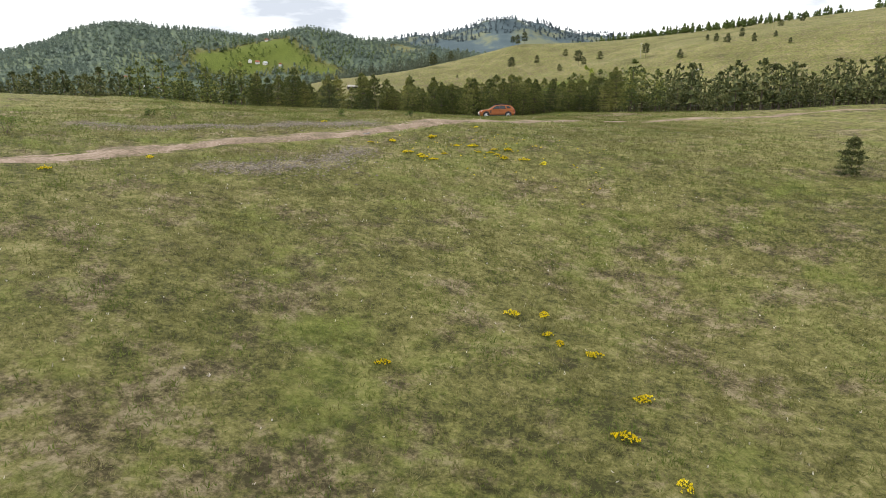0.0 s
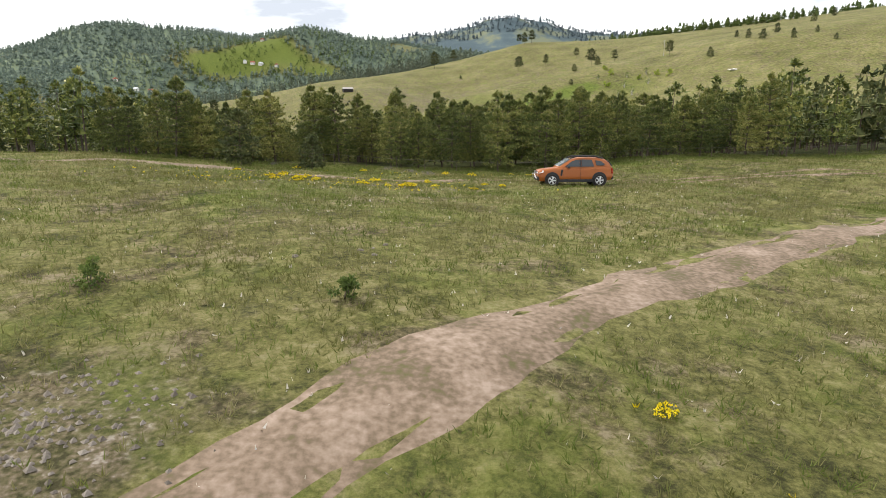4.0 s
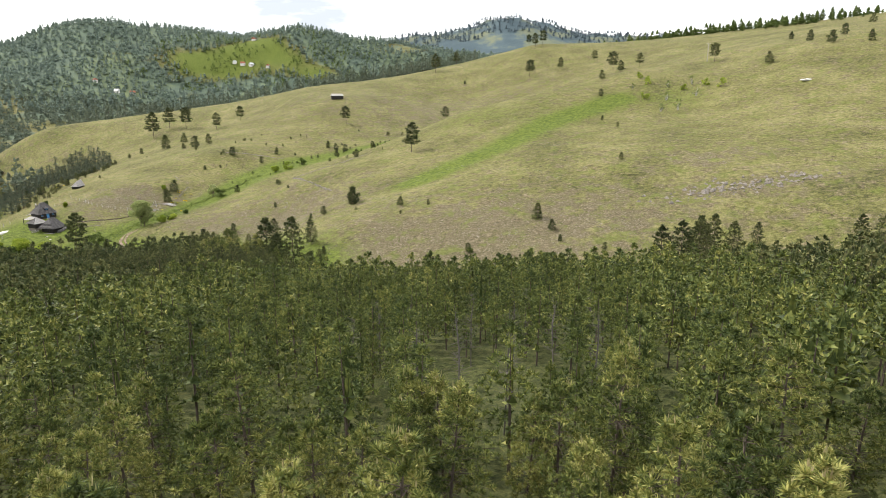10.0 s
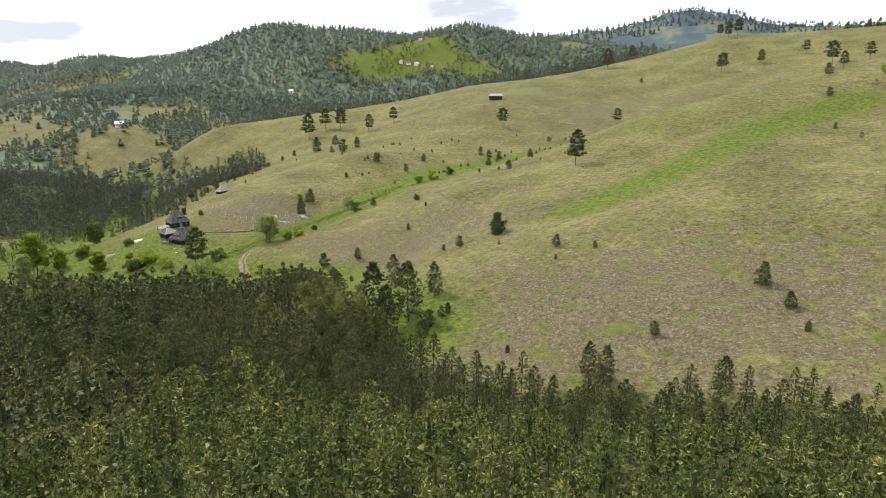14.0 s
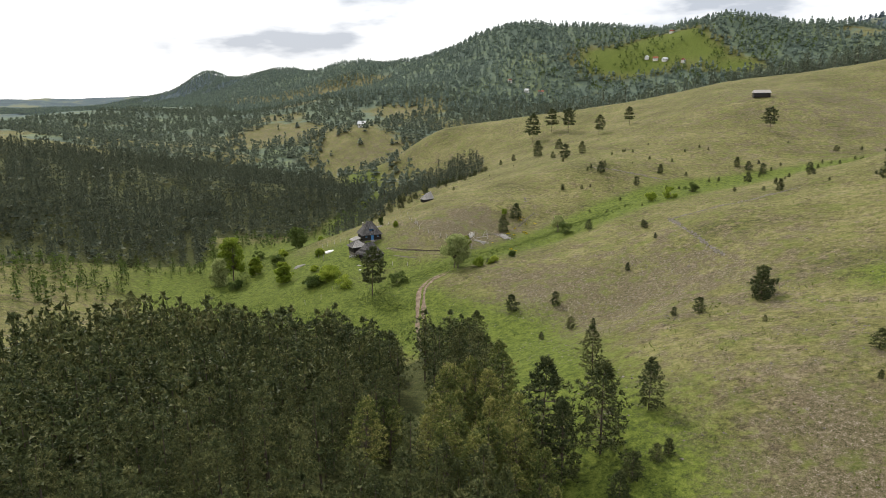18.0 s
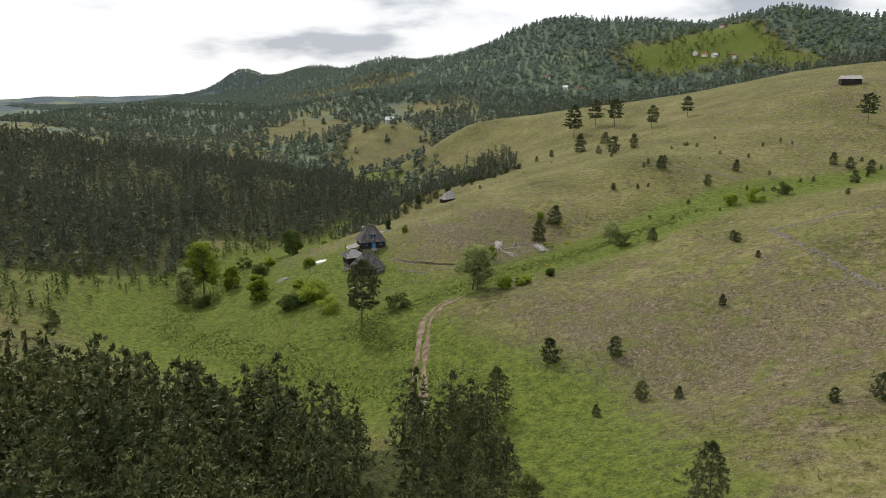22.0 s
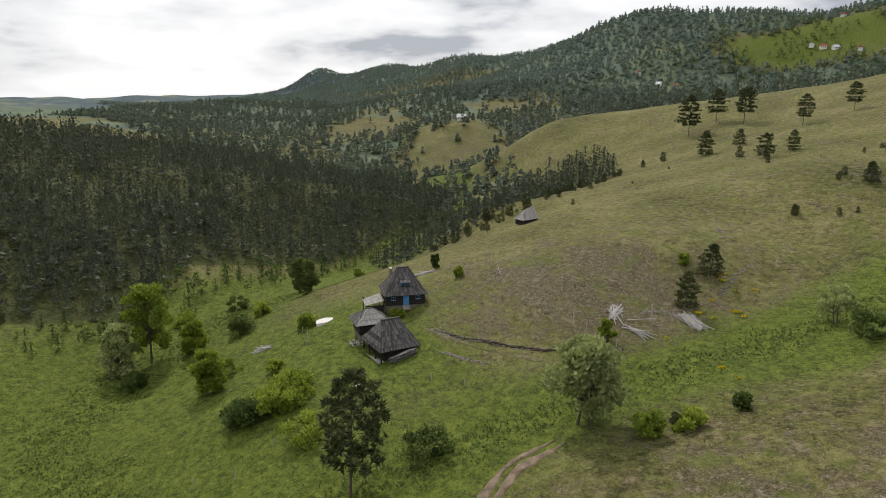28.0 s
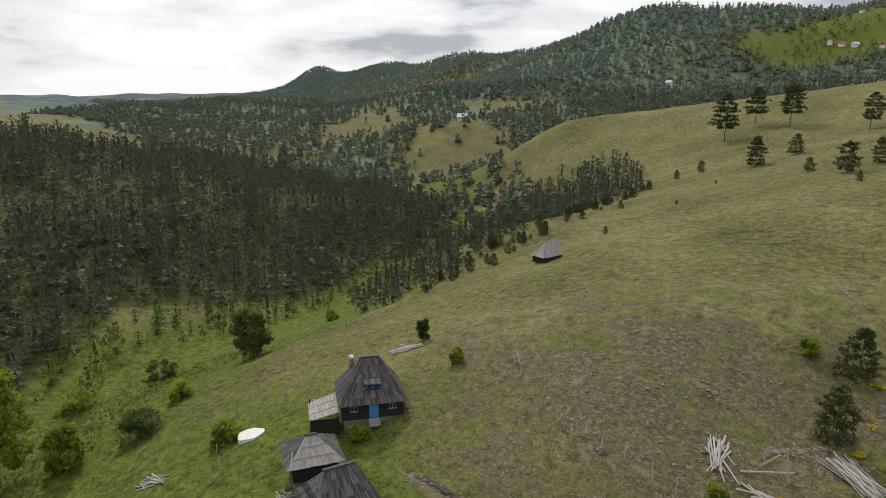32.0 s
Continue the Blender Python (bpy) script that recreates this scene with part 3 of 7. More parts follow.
def pine_arrays(seed, h, spread, base, whorls, per, tufts, blades, long, wide, shape=0.8, power=1.5, candles=0, limbs=True, core=None, rise=0.5):
    """A pine: trunk and limbs, round needle tufts along the outer limbs, young shoots, as three pairs of arrays."""
    rng = np.random.default_rng(seed)
    ends, cs, ax = [], [], []
    lean = rng.normal(0, 0.025, 2)
    top = np.array([lean[0] * h, lean[1] * h, h])
    rad = 0.010 * h + 0.02
    ends += [((0, 0, -0.4), top * 0.45, rad, rad * 0.7), (top * 0.45, top * 0.96, rad * 0.7, rad * 0.12)]
    full = rng.uniform(0, 2 * math.pi)
    for k in range(whorls):
        u = (k + rng.uniform(0.2, 0.8)) / whorls
        zz = h * (base + (0.97 - base) * u)
        reach = spread * (min(1.0, 0.6 + 1.6 * u) * (1 - u ** power) ** shape * 0.94 + 0.06) * rng.uniform(0.78, 1.15)
        count = max(3, int(round(per * (0.5 + 0.5 * min(1.0, reach / spread + 0.2)))))
        for j in range(count):
            az = 2 * math.pi * (j + rng.uniform(-0.35, 0.35)) / count + k * 1.3
            r = reach * rng.uniform(0.62, 1.14) * (1 + 0.14 * math.cos(az - full))
            out, side = np.array([math.cos(az), math.sin(az), 0.0]), np.array([-math.sin(az), math.cos(az), 0.0])
            root = np.array([top[0] * zz / h, top[1] * zz / h, zz])
            end = root + out * r + (0, 0, r * rise * (u - 0.15) + rng.normal(0, 0.05 * spread))
            if limbs:
                ends.append((root, end, 0.002 * h + 0.006, 0.005))
            for t in range(tufts):
                q = 1.0 - 0.62 * t / max(tufts, 1) * rng.uniform(0.8, 1.1) if t else 1.0
                off = side * (rng.uniform(-0.42, 0.42) * r * (1.15 - 0.6 * q)) * (t > 0) + (0, 0, rng.uniform(-0.02, 0.10) * spread)
                cs.append(root + (end - root) * q + off)
                ax.append(out * 0.55 + (0, 0, 0.60 + 0.4 * u))
    for k in range(5):
        cs.append(top + (rng.normal(0, 0.04 * k), rng.normal(0, 0.04 * k), 0.02 - 0.05 * k * spread)), ax.append((rng.normal(0, 0.1 * k), rng.normal(0, 0.1 * k), 1.0))
    if base > 0.12 and limbs:
        for k in range(int(8 + h)):
            zz, az = h * rng.uniform(0.08, base + 0.1), rng.uniform(0, 6.28)
            r = spread * rng.uniform(0.2, 0.6)
            ends.append(((0, 0, zz), (math.cos(az) * r, math.sin(az) * r, zz + rng.uniform(-0.25, 0.2)), 0.014, 0.004))
    cs, ax = np.array(cs), np.array(ax)
    n = len(cs) * blades
    d = rng.normal(0, 1, (n, 3))
    d = d / np.linalg.norm(d, axis=1)[:, None] + np.repeat(ax, blades, 0) * 0.75
    d /= np.linalg.norm(d, axis=1)[:, None] + 1e-9
    w = np.cross(d, rng.normal(0, 1, (n, 3)))
    w /= np.linalg.norm(w, axis=1)[:, None] + 1e-9
    size = np.repeat(rng.uniform(0.75, 1.2, len(cs)), blades)[:, None] * rng.uniform(0.75, 1.2, (n, 1))
    c = np.repeat(cs, blades, 0)
    nv = np.stack([c + d * long * size * 0.12 - w * wide * 0.5, c + d * long * size * 0.12 + w * wide * 0.5, c + d * long * size], 1).reshape(-1, 3)
    needles = nv, np.arange(len(nv)).reshape(-1, 3)
    if core:
        sv, sf = bough_shell(rng, h * 0.93, spread * core[0], base, 0.8, core[1], core[2], core[3])
        needles = np.vstack([needles[0], sv]), np.vstack([needles[1], sf + len(needles[0])])
    shoots = None
    if candles:
        p = np.clip(cs[:, 2], 0.1, None) ** 3
        pick = rng.choice(len(cs), min(candles, len(cs)), replace=False, p=p / p.sum())
        shoots = sprays(cs[pick] + (0, 0, long * 0.7), np.tile((0, 0, 1.0), (len(pick), 1)), rng, 2, 0.26, 0.04, 0.10)
        shoots = (*shoots, np.ones(len(shoots[1])))
    return sticks(ends), needles, shoots


def broad_arrays(seed, h, spread, base, clumps, leaves, size, droop=0.0, stems=1):
    """A leafy tree or shrub: stems and limbs, and leaves gathered in uneven clumps."""
    rng = np.random.default_rng(seed)
    ends, cs = [], []
    for s in range(stems):
        foot = np.array([rng.normal(0, 0.12 * spread), rng.normal(0, 0.12 * spread), -0.3]) * (stems > 1) + (0, 0, -0.3 * (stems == 1))
        fork = foot + (rng.normal(0, 0.08) * spread, rng.normal(0, 0.08) * spread, h * (base + 0.15))
        ends.append((foot, fork, 0.018 * h + 0.015, 0.011 * h + 0.01))
        for k in range(max(3, clumps // stems)):
            az, u = rng.uniform(0, 6.28), rng.uniform(0, 1) ** 0.8
            r = spread * rng.uniform(0.25, 1.0) * math.sqrt(max(0.05, 1 - (2 * u - 0.85) ** 2 * 0.62))
            tip = np.array([math.cos(az) * r, math.sin(az) * r, h * (base + (0.95 - base) * u)])
            mid = fork + (tip - fork) * 0.5 + rng.normal(0, 0.05 * spread, 3)
            ends += [(fork, mid, 0.007 * h + 0.006, 0.004 * h + 0.004), (mid, tip, 0.004 * h + 0.004, 0.004)]
            cs.append(tip)
    cs = np.array(cs)
    per = leaves // len(cs)
    c = np.repeat(cs, per, 0)
    q = rng.normal(0, 1, (len(c), 3))
    q /= np.linalg.norm(q, axis=1)[:, None]
    c = c + q * (rng.uniform(0.2, 1, (len(c), 1)) ** 0.6) * spread * np.repeat(rng.uniform(0.2, 0.38, len(cs)), per)[:, None] * (1, 1, 0.75)
    c[:, 2] = np.maximum(c[:, 2], 0.05)
    axes = q * 0.7 + (0, 0, 0.25 - droop)
    return sticks(ends), sprays(c, axes, rng, 1, size * 1.5, size, 0.5, False), None


def tree_thing(name, arrays, leaf, m, label, category="tree", group="", bark=None):
    """A tree as a thing with its trunk and its crown."""
    (tv, tf), (nv, nf), shoots = arrays
    ob = thing(name, m, label, category, group)
    trunk = new("trunk", tri_mesh("trunk", tv, tf, [bark or BARK], smooth=True))
    if shoots:
        v, f = np.vstack([nv, shoots[0]]), np.vstack([nf, shoots[1] + len(nv)])
        me = tri_mesh("crown", v, f, [leaf, SHOOTS], np.r_[np.zeros(len(nf)), shoots[2]])
    else:
        me = tri_mesh("crown", nv, nf, [leaf])
    crown = new("crown", me)
    trunk.parent = crown.parent = ob
    return ob


def spread_arrays(arrays, places, rng, leafy_only=False):
    """Many copies of a trunk-and-leaf template as one pair of arrays; places: rows of x, y, z, scale."""
    (tv, tf), (nv, nf), _ = arrays
    v = nv if leafy_only else np.vstack([tv, nv])
    f = nf if leafy_only else np.vstack([tf, nf + len(tv)])
    kind = np.ones(len(nf)) if leafy_only else np.r_[np.zeros(len(tf)), np.ones(len(nf))]
    p = np.asarray(places, float)
    a = rng.uniform(0, 2 * math.pi, len(p))
    c, s, k = np.cos(a)[:, None], np.sin(a)[:, None], p[:, 3:4]
    wide = k * rng.uniform(0.85, 1.2, (len(p), 1))
    out = np.stack([(c * v[None, :, 0] - s * v[None, :, 1]) * wide + p[:, 0:1], (s * v[None, :, 0] + c * v[None, :, 1]) * wide + p[:, 1:2], v[None, :, 2] * k + p[:, 2:3]], 2)
    faces = f[None] + (np.arange(len(p)) * len(v))[:, None, None]
    return out.reshape(-1, 3), faces.reshape(-1, 3), np.tile(kind, len(p))


def woods(name, templates, places, leaf, label, category, seed, bare=False):
    """Trees too many to count, as one object."""
    rng = np.random.default_rng(seed)
    places = np.asarray(places, float)
    which = rng.integers(0, len(templates), len(places))
    vs, fs, ks, o = [], [], [], 0
    for i, t in enumerate(templates):
        if (which == i).any():
            v, f, k = spread_arrays(t, places[which == i], rng, bare)
            vs.append(v), fs.append(f + o), ks.append(k)
            o += len(v)
    ob = new(name, tri_mesh(name, np.vstack(vs), np.vstack(fs), [BARK, leaf], np.concatenate(ks)))
    return tagged(ob, label, category, kind="stuff")


def near_line(x, y, line):
    """Distance from points to a polyline."""
    d = np.full(np.shape(x), 1e9)
    for (ax, ay), (bx, by) in zip(line[:-1], line[1:]):
        dx, dy = bx - ax, by - ay
        t = np.clip(((x - ax) * dx + (y - ay) * dy) / (dx * dx + dy * dy), 0, 1)
        d = np.minimum(d, np.hypot(x - ax - t * dx, y - ay - t * dy))
    return d


def inside(x, y, poly):
    """Which points lie in a polygon."""
    r = np.zeros(np.shape(x), bool)
    for (ax, ay), (bx, by) in zip(poly, poly[1:] + poly[:1]):
        cross = (ay > y) != (by > y)
        r ^= cross & (x < (bx - ax) * (y - ay) / ((by - ay) if by != ay else 1e-9) + ax)
    return r


# ---- the plan ----
WOOD_A = [(-12, 97.6), (-9, 96.2), (-6, 94), (-3, 92.6), (1, 91.4), (8, 90.9), (20, 91.5), (50, 94), (95, 97), (120, 150), (85, 185), (48, 212), (38, 226), (28, 225), (12, 226.5), (-4, 230), (-14, 228), (-28, 234), (-44, 248), (-60, 268), (-76, 286), (-86, 287), (-92, 276),
          (-104, 272), (-120, 268), (-137, 262), (-132, 240), (-105, 205), (-98, 165), (-100, 130), (-100, 102), (-62, 92), (-34, 88.5), (-22, 87.6), (-17.5, 90.5), (-16.2, 93.5), (-14.4, 95.6), (-15, 103), (-18.5, 110), (-16, 110), (-13, 104)]
GLADE = [(-5.5, 134), (0, 131), (5, 136), (4, 145), (-3, 147)]
WEST_WOOD = [(-215, 325), (-245, 352), (-245, 400), (-262, 450), (-300, 520), (-380, 560), (-480, 480), (-500, 330), (-460, 160), (-330, 120), (-262, 160), (-226, 235), (-215, 262), (-222, 292)]
TRACK = [(-40, 16), (-28, 24), (-20.6, 30.1), (-15.5, 36.9), (-9, 43), (-5.5, 46.2), (-1.9, 50.8), (2.5, 55.5), (7.8, 60.1), (14, 65), (25, 71.5), (45, 77), (70, 80)]
TRACK_UPPER = [(-60, 76), (-35, 80), (-20, 81.3), (-14.5, 81.4), (-8.2, 81.9), (-3.5, 81.2), (-1, 81)]
GLADES = [(-640, 725, 74, 58), (-455, 700, 62, 56), (-400, 850, 44, 72), (-600, 940, 56, 62), (-1170, 1095, 80, 46), (-1060, 1170, 90, 42), (-960, 1235, 80, 36), (-760, 820, 60, 36), (-830, 930, 46, 40), (-330, 760, 30, 40)]
FIELDS = [(-350, 1230, 60, 48), (-318, 1262, 42, 30), (-370, 1185, 54, 26), (-212, 1186, 44, 26), (-425, 1205, 38, 26), (-270, 1215, 36, 30)]
SCRAPE_UPPER = [(-24, 43), (-18, 43), (-14, 44.8), (-9, 48), (-5.5, 50.4)]
SCRAPE_LOWER = [(-12, 33.2), (-10, 33.4), (-6.5, 37), (-5, 41.5)]
VALLEY_PATH = [(-88, 288), (-92.5, 293.5), (-101, 303.6), (-106.5, 311), (-112, 319), (-113.5, 325), (-111.5, 331)]
HOUSE_PATH = [(-147, 344.0), (-141.5, 343.5), (-135.3, 343.5), (-129.8, 344.5), (-124, 346), (-118.5, 347.6)]


# ---- the ground, one sheet to the horizon ----
def build_ground():
    xs = np.r_[-4300 + np.cumsum(np.linspace(170, 6, 44)) * (3990 / np.linspace(170, 6, 44).sum()), np.arange(-308, -120, 3.4), np.arange(-120, -45, 2.2), np.arange(-45, 50, 1.1), np.arange(50, 190, 4.0),
               190 + np.cumsum(np.linspace(4, 130, 40)) * (3000 / np.linspace(4, 130, 40).sum())]
    ys = np.r_[-420, -300, -200, -130, -90, -60, -45, -33, -24, -17, -11, -6, -2, np.arange(1, 100, 0.9), np.arange(100, 270, 2.8), np.arange(270, 460, 2.3), np.arange(460, 760, 5.5),
               760 + np.cumsum(np.linspace(5, 110, 62)) * (3500 / np.linspace(5, 110, 62).sum())]
    ys = np.unique(np.r_[ys[(ys < 1240) | (ys > 1460)], np.arange(1240, 1461, 13)])
    xs = np.unique(np.r_[xs[(xs < -820) | (xs > -310)], np.arange(-820, -310, 16)])
    x, y = np.meshgrid(xs, ys)
    x, y = x.ravel(), y.ravel()
    z = height(x, y)
    nx, ny = len(xs), len(ys)
    i = (np.arange(ny - 1)[:, None] * nx + np.arange(nx - 1)[None, :]).ravel()
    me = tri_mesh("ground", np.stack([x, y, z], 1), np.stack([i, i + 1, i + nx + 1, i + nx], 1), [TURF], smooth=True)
    stream, gully = [p[:2] for p in STREAM], [p[:2] for p in GULLY]
    lush = np.exp(-(near_line(x, y, stream[4:]) / 14) ** 2) + 0.9 * np.exp(-(near_line(x, y, gully) / 9) ** 2)
    lush *= 0.95
    lush += 0.4 * np.exp(-((x + 224) / 20) ** 2 - ((y - 350) / 38) ** 2) + 0.4 * np.exp(-((x + 203) / 28) ** 2 - ((y - 300) / 45) ** 2) + 0.95 * np.exp(-(near_line(x, y, [(76, 408), (42, 378), (17, 342), (1, 325), (-11, 311)]) / 8) ** 2) + 0.6 * np.exp(-(near_line(x, y, [(-98, 366), (-89, 397), (-71, 428), (-55, 440)]) / 11) ** 2)
    lush += 0.55 * np.exp(-((x + 160) / 16) ** 2 - ((y - 340) / 16) ** 2) + 0.4 * np.exp(-((x + 140) / 16) ** 2 - ((y - 337) / 7) ** 2) + 0.13 * (y > 225) + np.where(y < 100, 0.10 + 0.35 * wobble(x, y, 4, 6).clip(-0.2, 1) + 0.34 * np.exp(-((y - 92) / 5.5) ** 2), 0) + 0.4 * np.exp(-((x - 100) / 16) ** 2 - ((y - 400) / 20) ** 2) + 0.45 * np.exp(-((x + 150) / 45) ** 2 - ((y - 300) / 18) ** 2)
    lush += 0.6 * np.exp(-((x + 158) / 26) ** 2 - ((y - 322) / 20) ** 2) + 0.35 * np.exp(-((x - 15) / 30) ** 2 - ((y - 400) / 22) ** 2)
    # stony turf; the low spur's term also darkens it for cloud shade
    stone = 0.60 * np.exp(-((x - 5) / 60) ** 2 - ((y - 252) / 28) ** 2) + 0.55 * np.exp(-((x + 64) / 42) ** 2 - ((y - 318) / 26) ** 2) + 0.62 * np.exp(-((x + 131) / 24) ** 2 - ((y - 365) / 19) ** 2) + 0.20 * (y > 225) + 0.12 * (y < 96)
    stone += 0.80 * np.exp(-(near_line(x, y, SCRAPE_UPPER) / 1.7) ** 2) + 0.45 * np.exp(-(near_line(x, y, SCRAPE_LOWER) / 1.5) ** 2) + 0.4 * np.exp(-((x - 75) / 16) ** 2 - ((y - 290) / 8) ** 2) + 0.45 * np.exp(-((x - 76) / 14) ** 2 - ((y - 262) / 5) ** 2)
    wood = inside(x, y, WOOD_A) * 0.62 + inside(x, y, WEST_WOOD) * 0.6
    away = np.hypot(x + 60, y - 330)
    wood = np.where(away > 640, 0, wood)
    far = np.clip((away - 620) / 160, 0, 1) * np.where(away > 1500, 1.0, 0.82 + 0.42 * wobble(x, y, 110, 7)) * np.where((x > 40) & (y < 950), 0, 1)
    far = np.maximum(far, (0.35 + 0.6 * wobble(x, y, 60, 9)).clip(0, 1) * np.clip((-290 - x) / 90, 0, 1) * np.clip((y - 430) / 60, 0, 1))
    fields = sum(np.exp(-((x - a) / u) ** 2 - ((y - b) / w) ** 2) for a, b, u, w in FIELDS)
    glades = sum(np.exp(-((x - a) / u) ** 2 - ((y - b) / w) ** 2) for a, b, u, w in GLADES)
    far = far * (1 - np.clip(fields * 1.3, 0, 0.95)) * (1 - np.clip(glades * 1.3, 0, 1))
    stone += 0.30 * np.clip(glades, 0, 1)
    # far hill: stony brown that also paints in the cloud shadow
    stone += 0.34 * np.exp(-((x - 10) / 130) ** 2 - ((y - 545) / 85) ** 2)
    lush = np.maximum(lush, np.clip(fields * 0.9, 0, 0.8) * (away > 620))
    col = np.ones((len(x), 4), np.float32)
    # alpha: share of the haze-tinted wooded ground
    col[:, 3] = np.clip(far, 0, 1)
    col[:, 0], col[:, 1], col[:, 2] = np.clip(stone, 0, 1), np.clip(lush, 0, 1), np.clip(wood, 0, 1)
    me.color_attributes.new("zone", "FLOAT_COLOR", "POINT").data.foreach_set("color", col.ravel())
    # reach: how much painted haze the ground takes, growing with distance
    haze_by_range = np.repeat(np.clip((away - 1500) / 500, 0, 1)[:, None], 4, 1).astype(np.float32)
    me.color_attributes.new("reach", "FLOAT_COLOR", "POINT").data.foreach_set("color", haze_by_range.ravel())
    tagged(new("ground", me), "rolling dry-grass hills with stony patches and lush gullies", "ground", kind="structure")


build_ground()


def build_track(name, line, width, label, seed, ragged=0.35, lift=0.05, aside=0.0, soil=None):
    """A worn track laid on the turf, with uneven edges."""
    rng = np.random.default_rng(seed)
    pts = []
    for (ax, ay), (bx, by) in zip(line[:-1], line[1:]):
        n = max(2, int(math.hypot(bx - ax, by - ay) / 0.6))
        pts += [(ax + (bx - ax) * k / n, ay + (by - ay) * k / n) for k in range(n)]
    p = np.array(pts)
    for _ in range(8):
        p[1:-1] = (p[:-2] + p[1:-1] * 2 + p[2:]) / 4
    d = np.gradient(p, axis=0)
    d /= np.linalg.norm(d, axis=1)[:, None]
    side = np.stack([-d[:, 1], d[:, 0]], 1)
    cols = np.linspace(-0.5, 0.5, 9)
    edge = width * (1 + ragged * np.convolve(rng.normal(0, 1, len(p) + 8), np.ones(9) / 4, "valid")[: len(p)])
    run = np.r_[0, np.cumsum(np.hypot(*np.diff(p, axis=0).T))]
    edge *= np.clip(np.minimum(run, run[-1] - run) / 4 + 0.12, 0, 1)
    p = p + side * aside
    rows = p[:, None, :] + side[:, None, :] * cols[None, :, None] * edge[:, None, None]
    z = height(rows[..., 0].ravel(), rows[..., 1].ravel()).reshape(rows.shape[:2])
    z = z + lift - (0.11 + lift) * (np.abs(cols) * 2)[None, :] ** 6 - 0.05 * np.exp(-((np.abs(cols) - 0.27) / 0.09) ** 2)[None, :]
    v = np.dstack([rows, z]).reshape(-1, 3)
    i = (np.arange(len(p) - 1)[:, None] * 9 + np.arange(8)[None, :]).ravel()
    tagged(new(name, tri_mesh(name, v, np.stack([i, i + 1, i + 10, i + 9], 1), [soil or DIRT], smooth=True)), label, "track", kind="structure")


build_track("dirt_road", TRACK, 2.5, "rutted brown dirt track crossing the meadow", 1)
build_track("dirt_road_upper", TRACK_UPPER, 2.4, "wet rutted dirt track along the fence", 2)
for aside in (-0.72, 0.72):
    build_track("valley_path", VALLEY_PATH, 1.15, "pale worn wheel rut climbing the low spur", 3 + int(aside > 0), 0.45, 0.15, aside)
    build_track("wheel_rut", [(-6, 81.5), (-2, 81.2), (6, 80.9), (14, 80.7), (26, 80.4)], 0.6, "shallow wheel rut worn in long grass", 7 + int(aside > 0), 0.5, 0.05, aside * 0.9)
build_track("house_path", HOUSE_PATH, 0.95, "grassy worn path below a low stone bank", 4, 0.8, 0.07, 0.0, WORN)


# ---- the plantation ----
def grown(poly, gap, seed, keep=None):
    """Places on a jittered grid inside a polygon."""
    rng = np.random.default_rng(seed)
    q = np.array(poly)
    gx, gy = np.meshgrid(np.arange(q[:, 0].min(), q[:, 0].max(), gap), np.arange(q[:, 1].min(), q[:, 1].max(), gap))
    x, y = gx.ravel() + rng.uniform(-0.42, 0.42, gx.size) * gap, gy.ravel() + rng.uniform(-0.42, 0.42, gx.size) * gap
    ok = inside(x, y, poly) & (rng.uniform(0, 1, x.size) < 0.93)
    if keep is not None:
        ok &= keep(x, y)
    return x[ok], y[ok]


px, py = grown(WOOD_A, 2.65, 11, lambda x, y: ~inside(x, y, GLADE) & (near_line(x, y, [(-56, 222), (-52, 232), (-58, 246), (-70, 262), (-86, 280)]) > 2.0) & ((y < 222) | (wobble(x, y, 4.5, 3) + 0.5 * wobble(x, y, 11, 8) > -0.62)))
nearest = (py < 100.5) & (px > -26) & (px < 25)
second = ~nearest & (((py < 127) & (np.abs(px + 1) < 20)) | ((np.abs(px + 46) < 14) & (np.abs(py - 250) < 14)))
order = np.random.default_rng(5).uniform(0, 1, len(px))
second &= order < np.sort(order[second])[min(300, second.sum() - 1)]
third = ~nearest & ~second & (((np.abs(px + 6) < 38) & (py < 205)) | ((py > 205) & (px > -105)))
hero = [pine_arrays(100 + k, 6.1 + 0.3 * k, 2.0 + 0.1 * k, 0.10, 14, 8, 6, 28, 0.24, 0.052, candles=110) for k in range(4)]
mid_pines = [pine_arrays(140 + k, 6.3 + 0.3 * k, 1.75 + 0.1 * k, 0.15, 12, 7, 5, 20, 0.25, 0.060, candles=40) for k in range(4)]
way_pines = [pine_arrays(145 + k, 6.3 + 0.3 * k, 1.65, 0.24, 9, 6, 3, 14, 0.28, 0.088, limbs=False, core=(0.28, 4, 5, 0.4)) for k in range(4)]
near_pines = [pine_arrays(150 + k, 6.3 + 0.3 * k, 1.75, 0.26, 7, 5, 2, 6, 0.42, 0.21, limbs=False, core=(0.5, 4, 5, 0.5)) for k in range(4)]
low_pines = [pine_arrays(160 + k, 6.3 + 0.3 * k, 1.8, 0.20, 6, 4, 1, 5, 0.55, 0.38, limbs=False, core=(0.6, 4, 5, 0.7)) for k in range(3)]
rng = np.random.default_rng(21)
heroes = [tree_thing("pine_tree", a, NEEDLES, pose(0, 0, -200), "young pine with pale upright shoots in dense plantation", "pine", "plantation pines") for a in hero]
mids = [tree_thing("pine_tree", a, NEEDLES, pose(0, 0, -200), "slender plantation pine with bare lower stem", "pine", "plantation pines") for a in mid_pines]


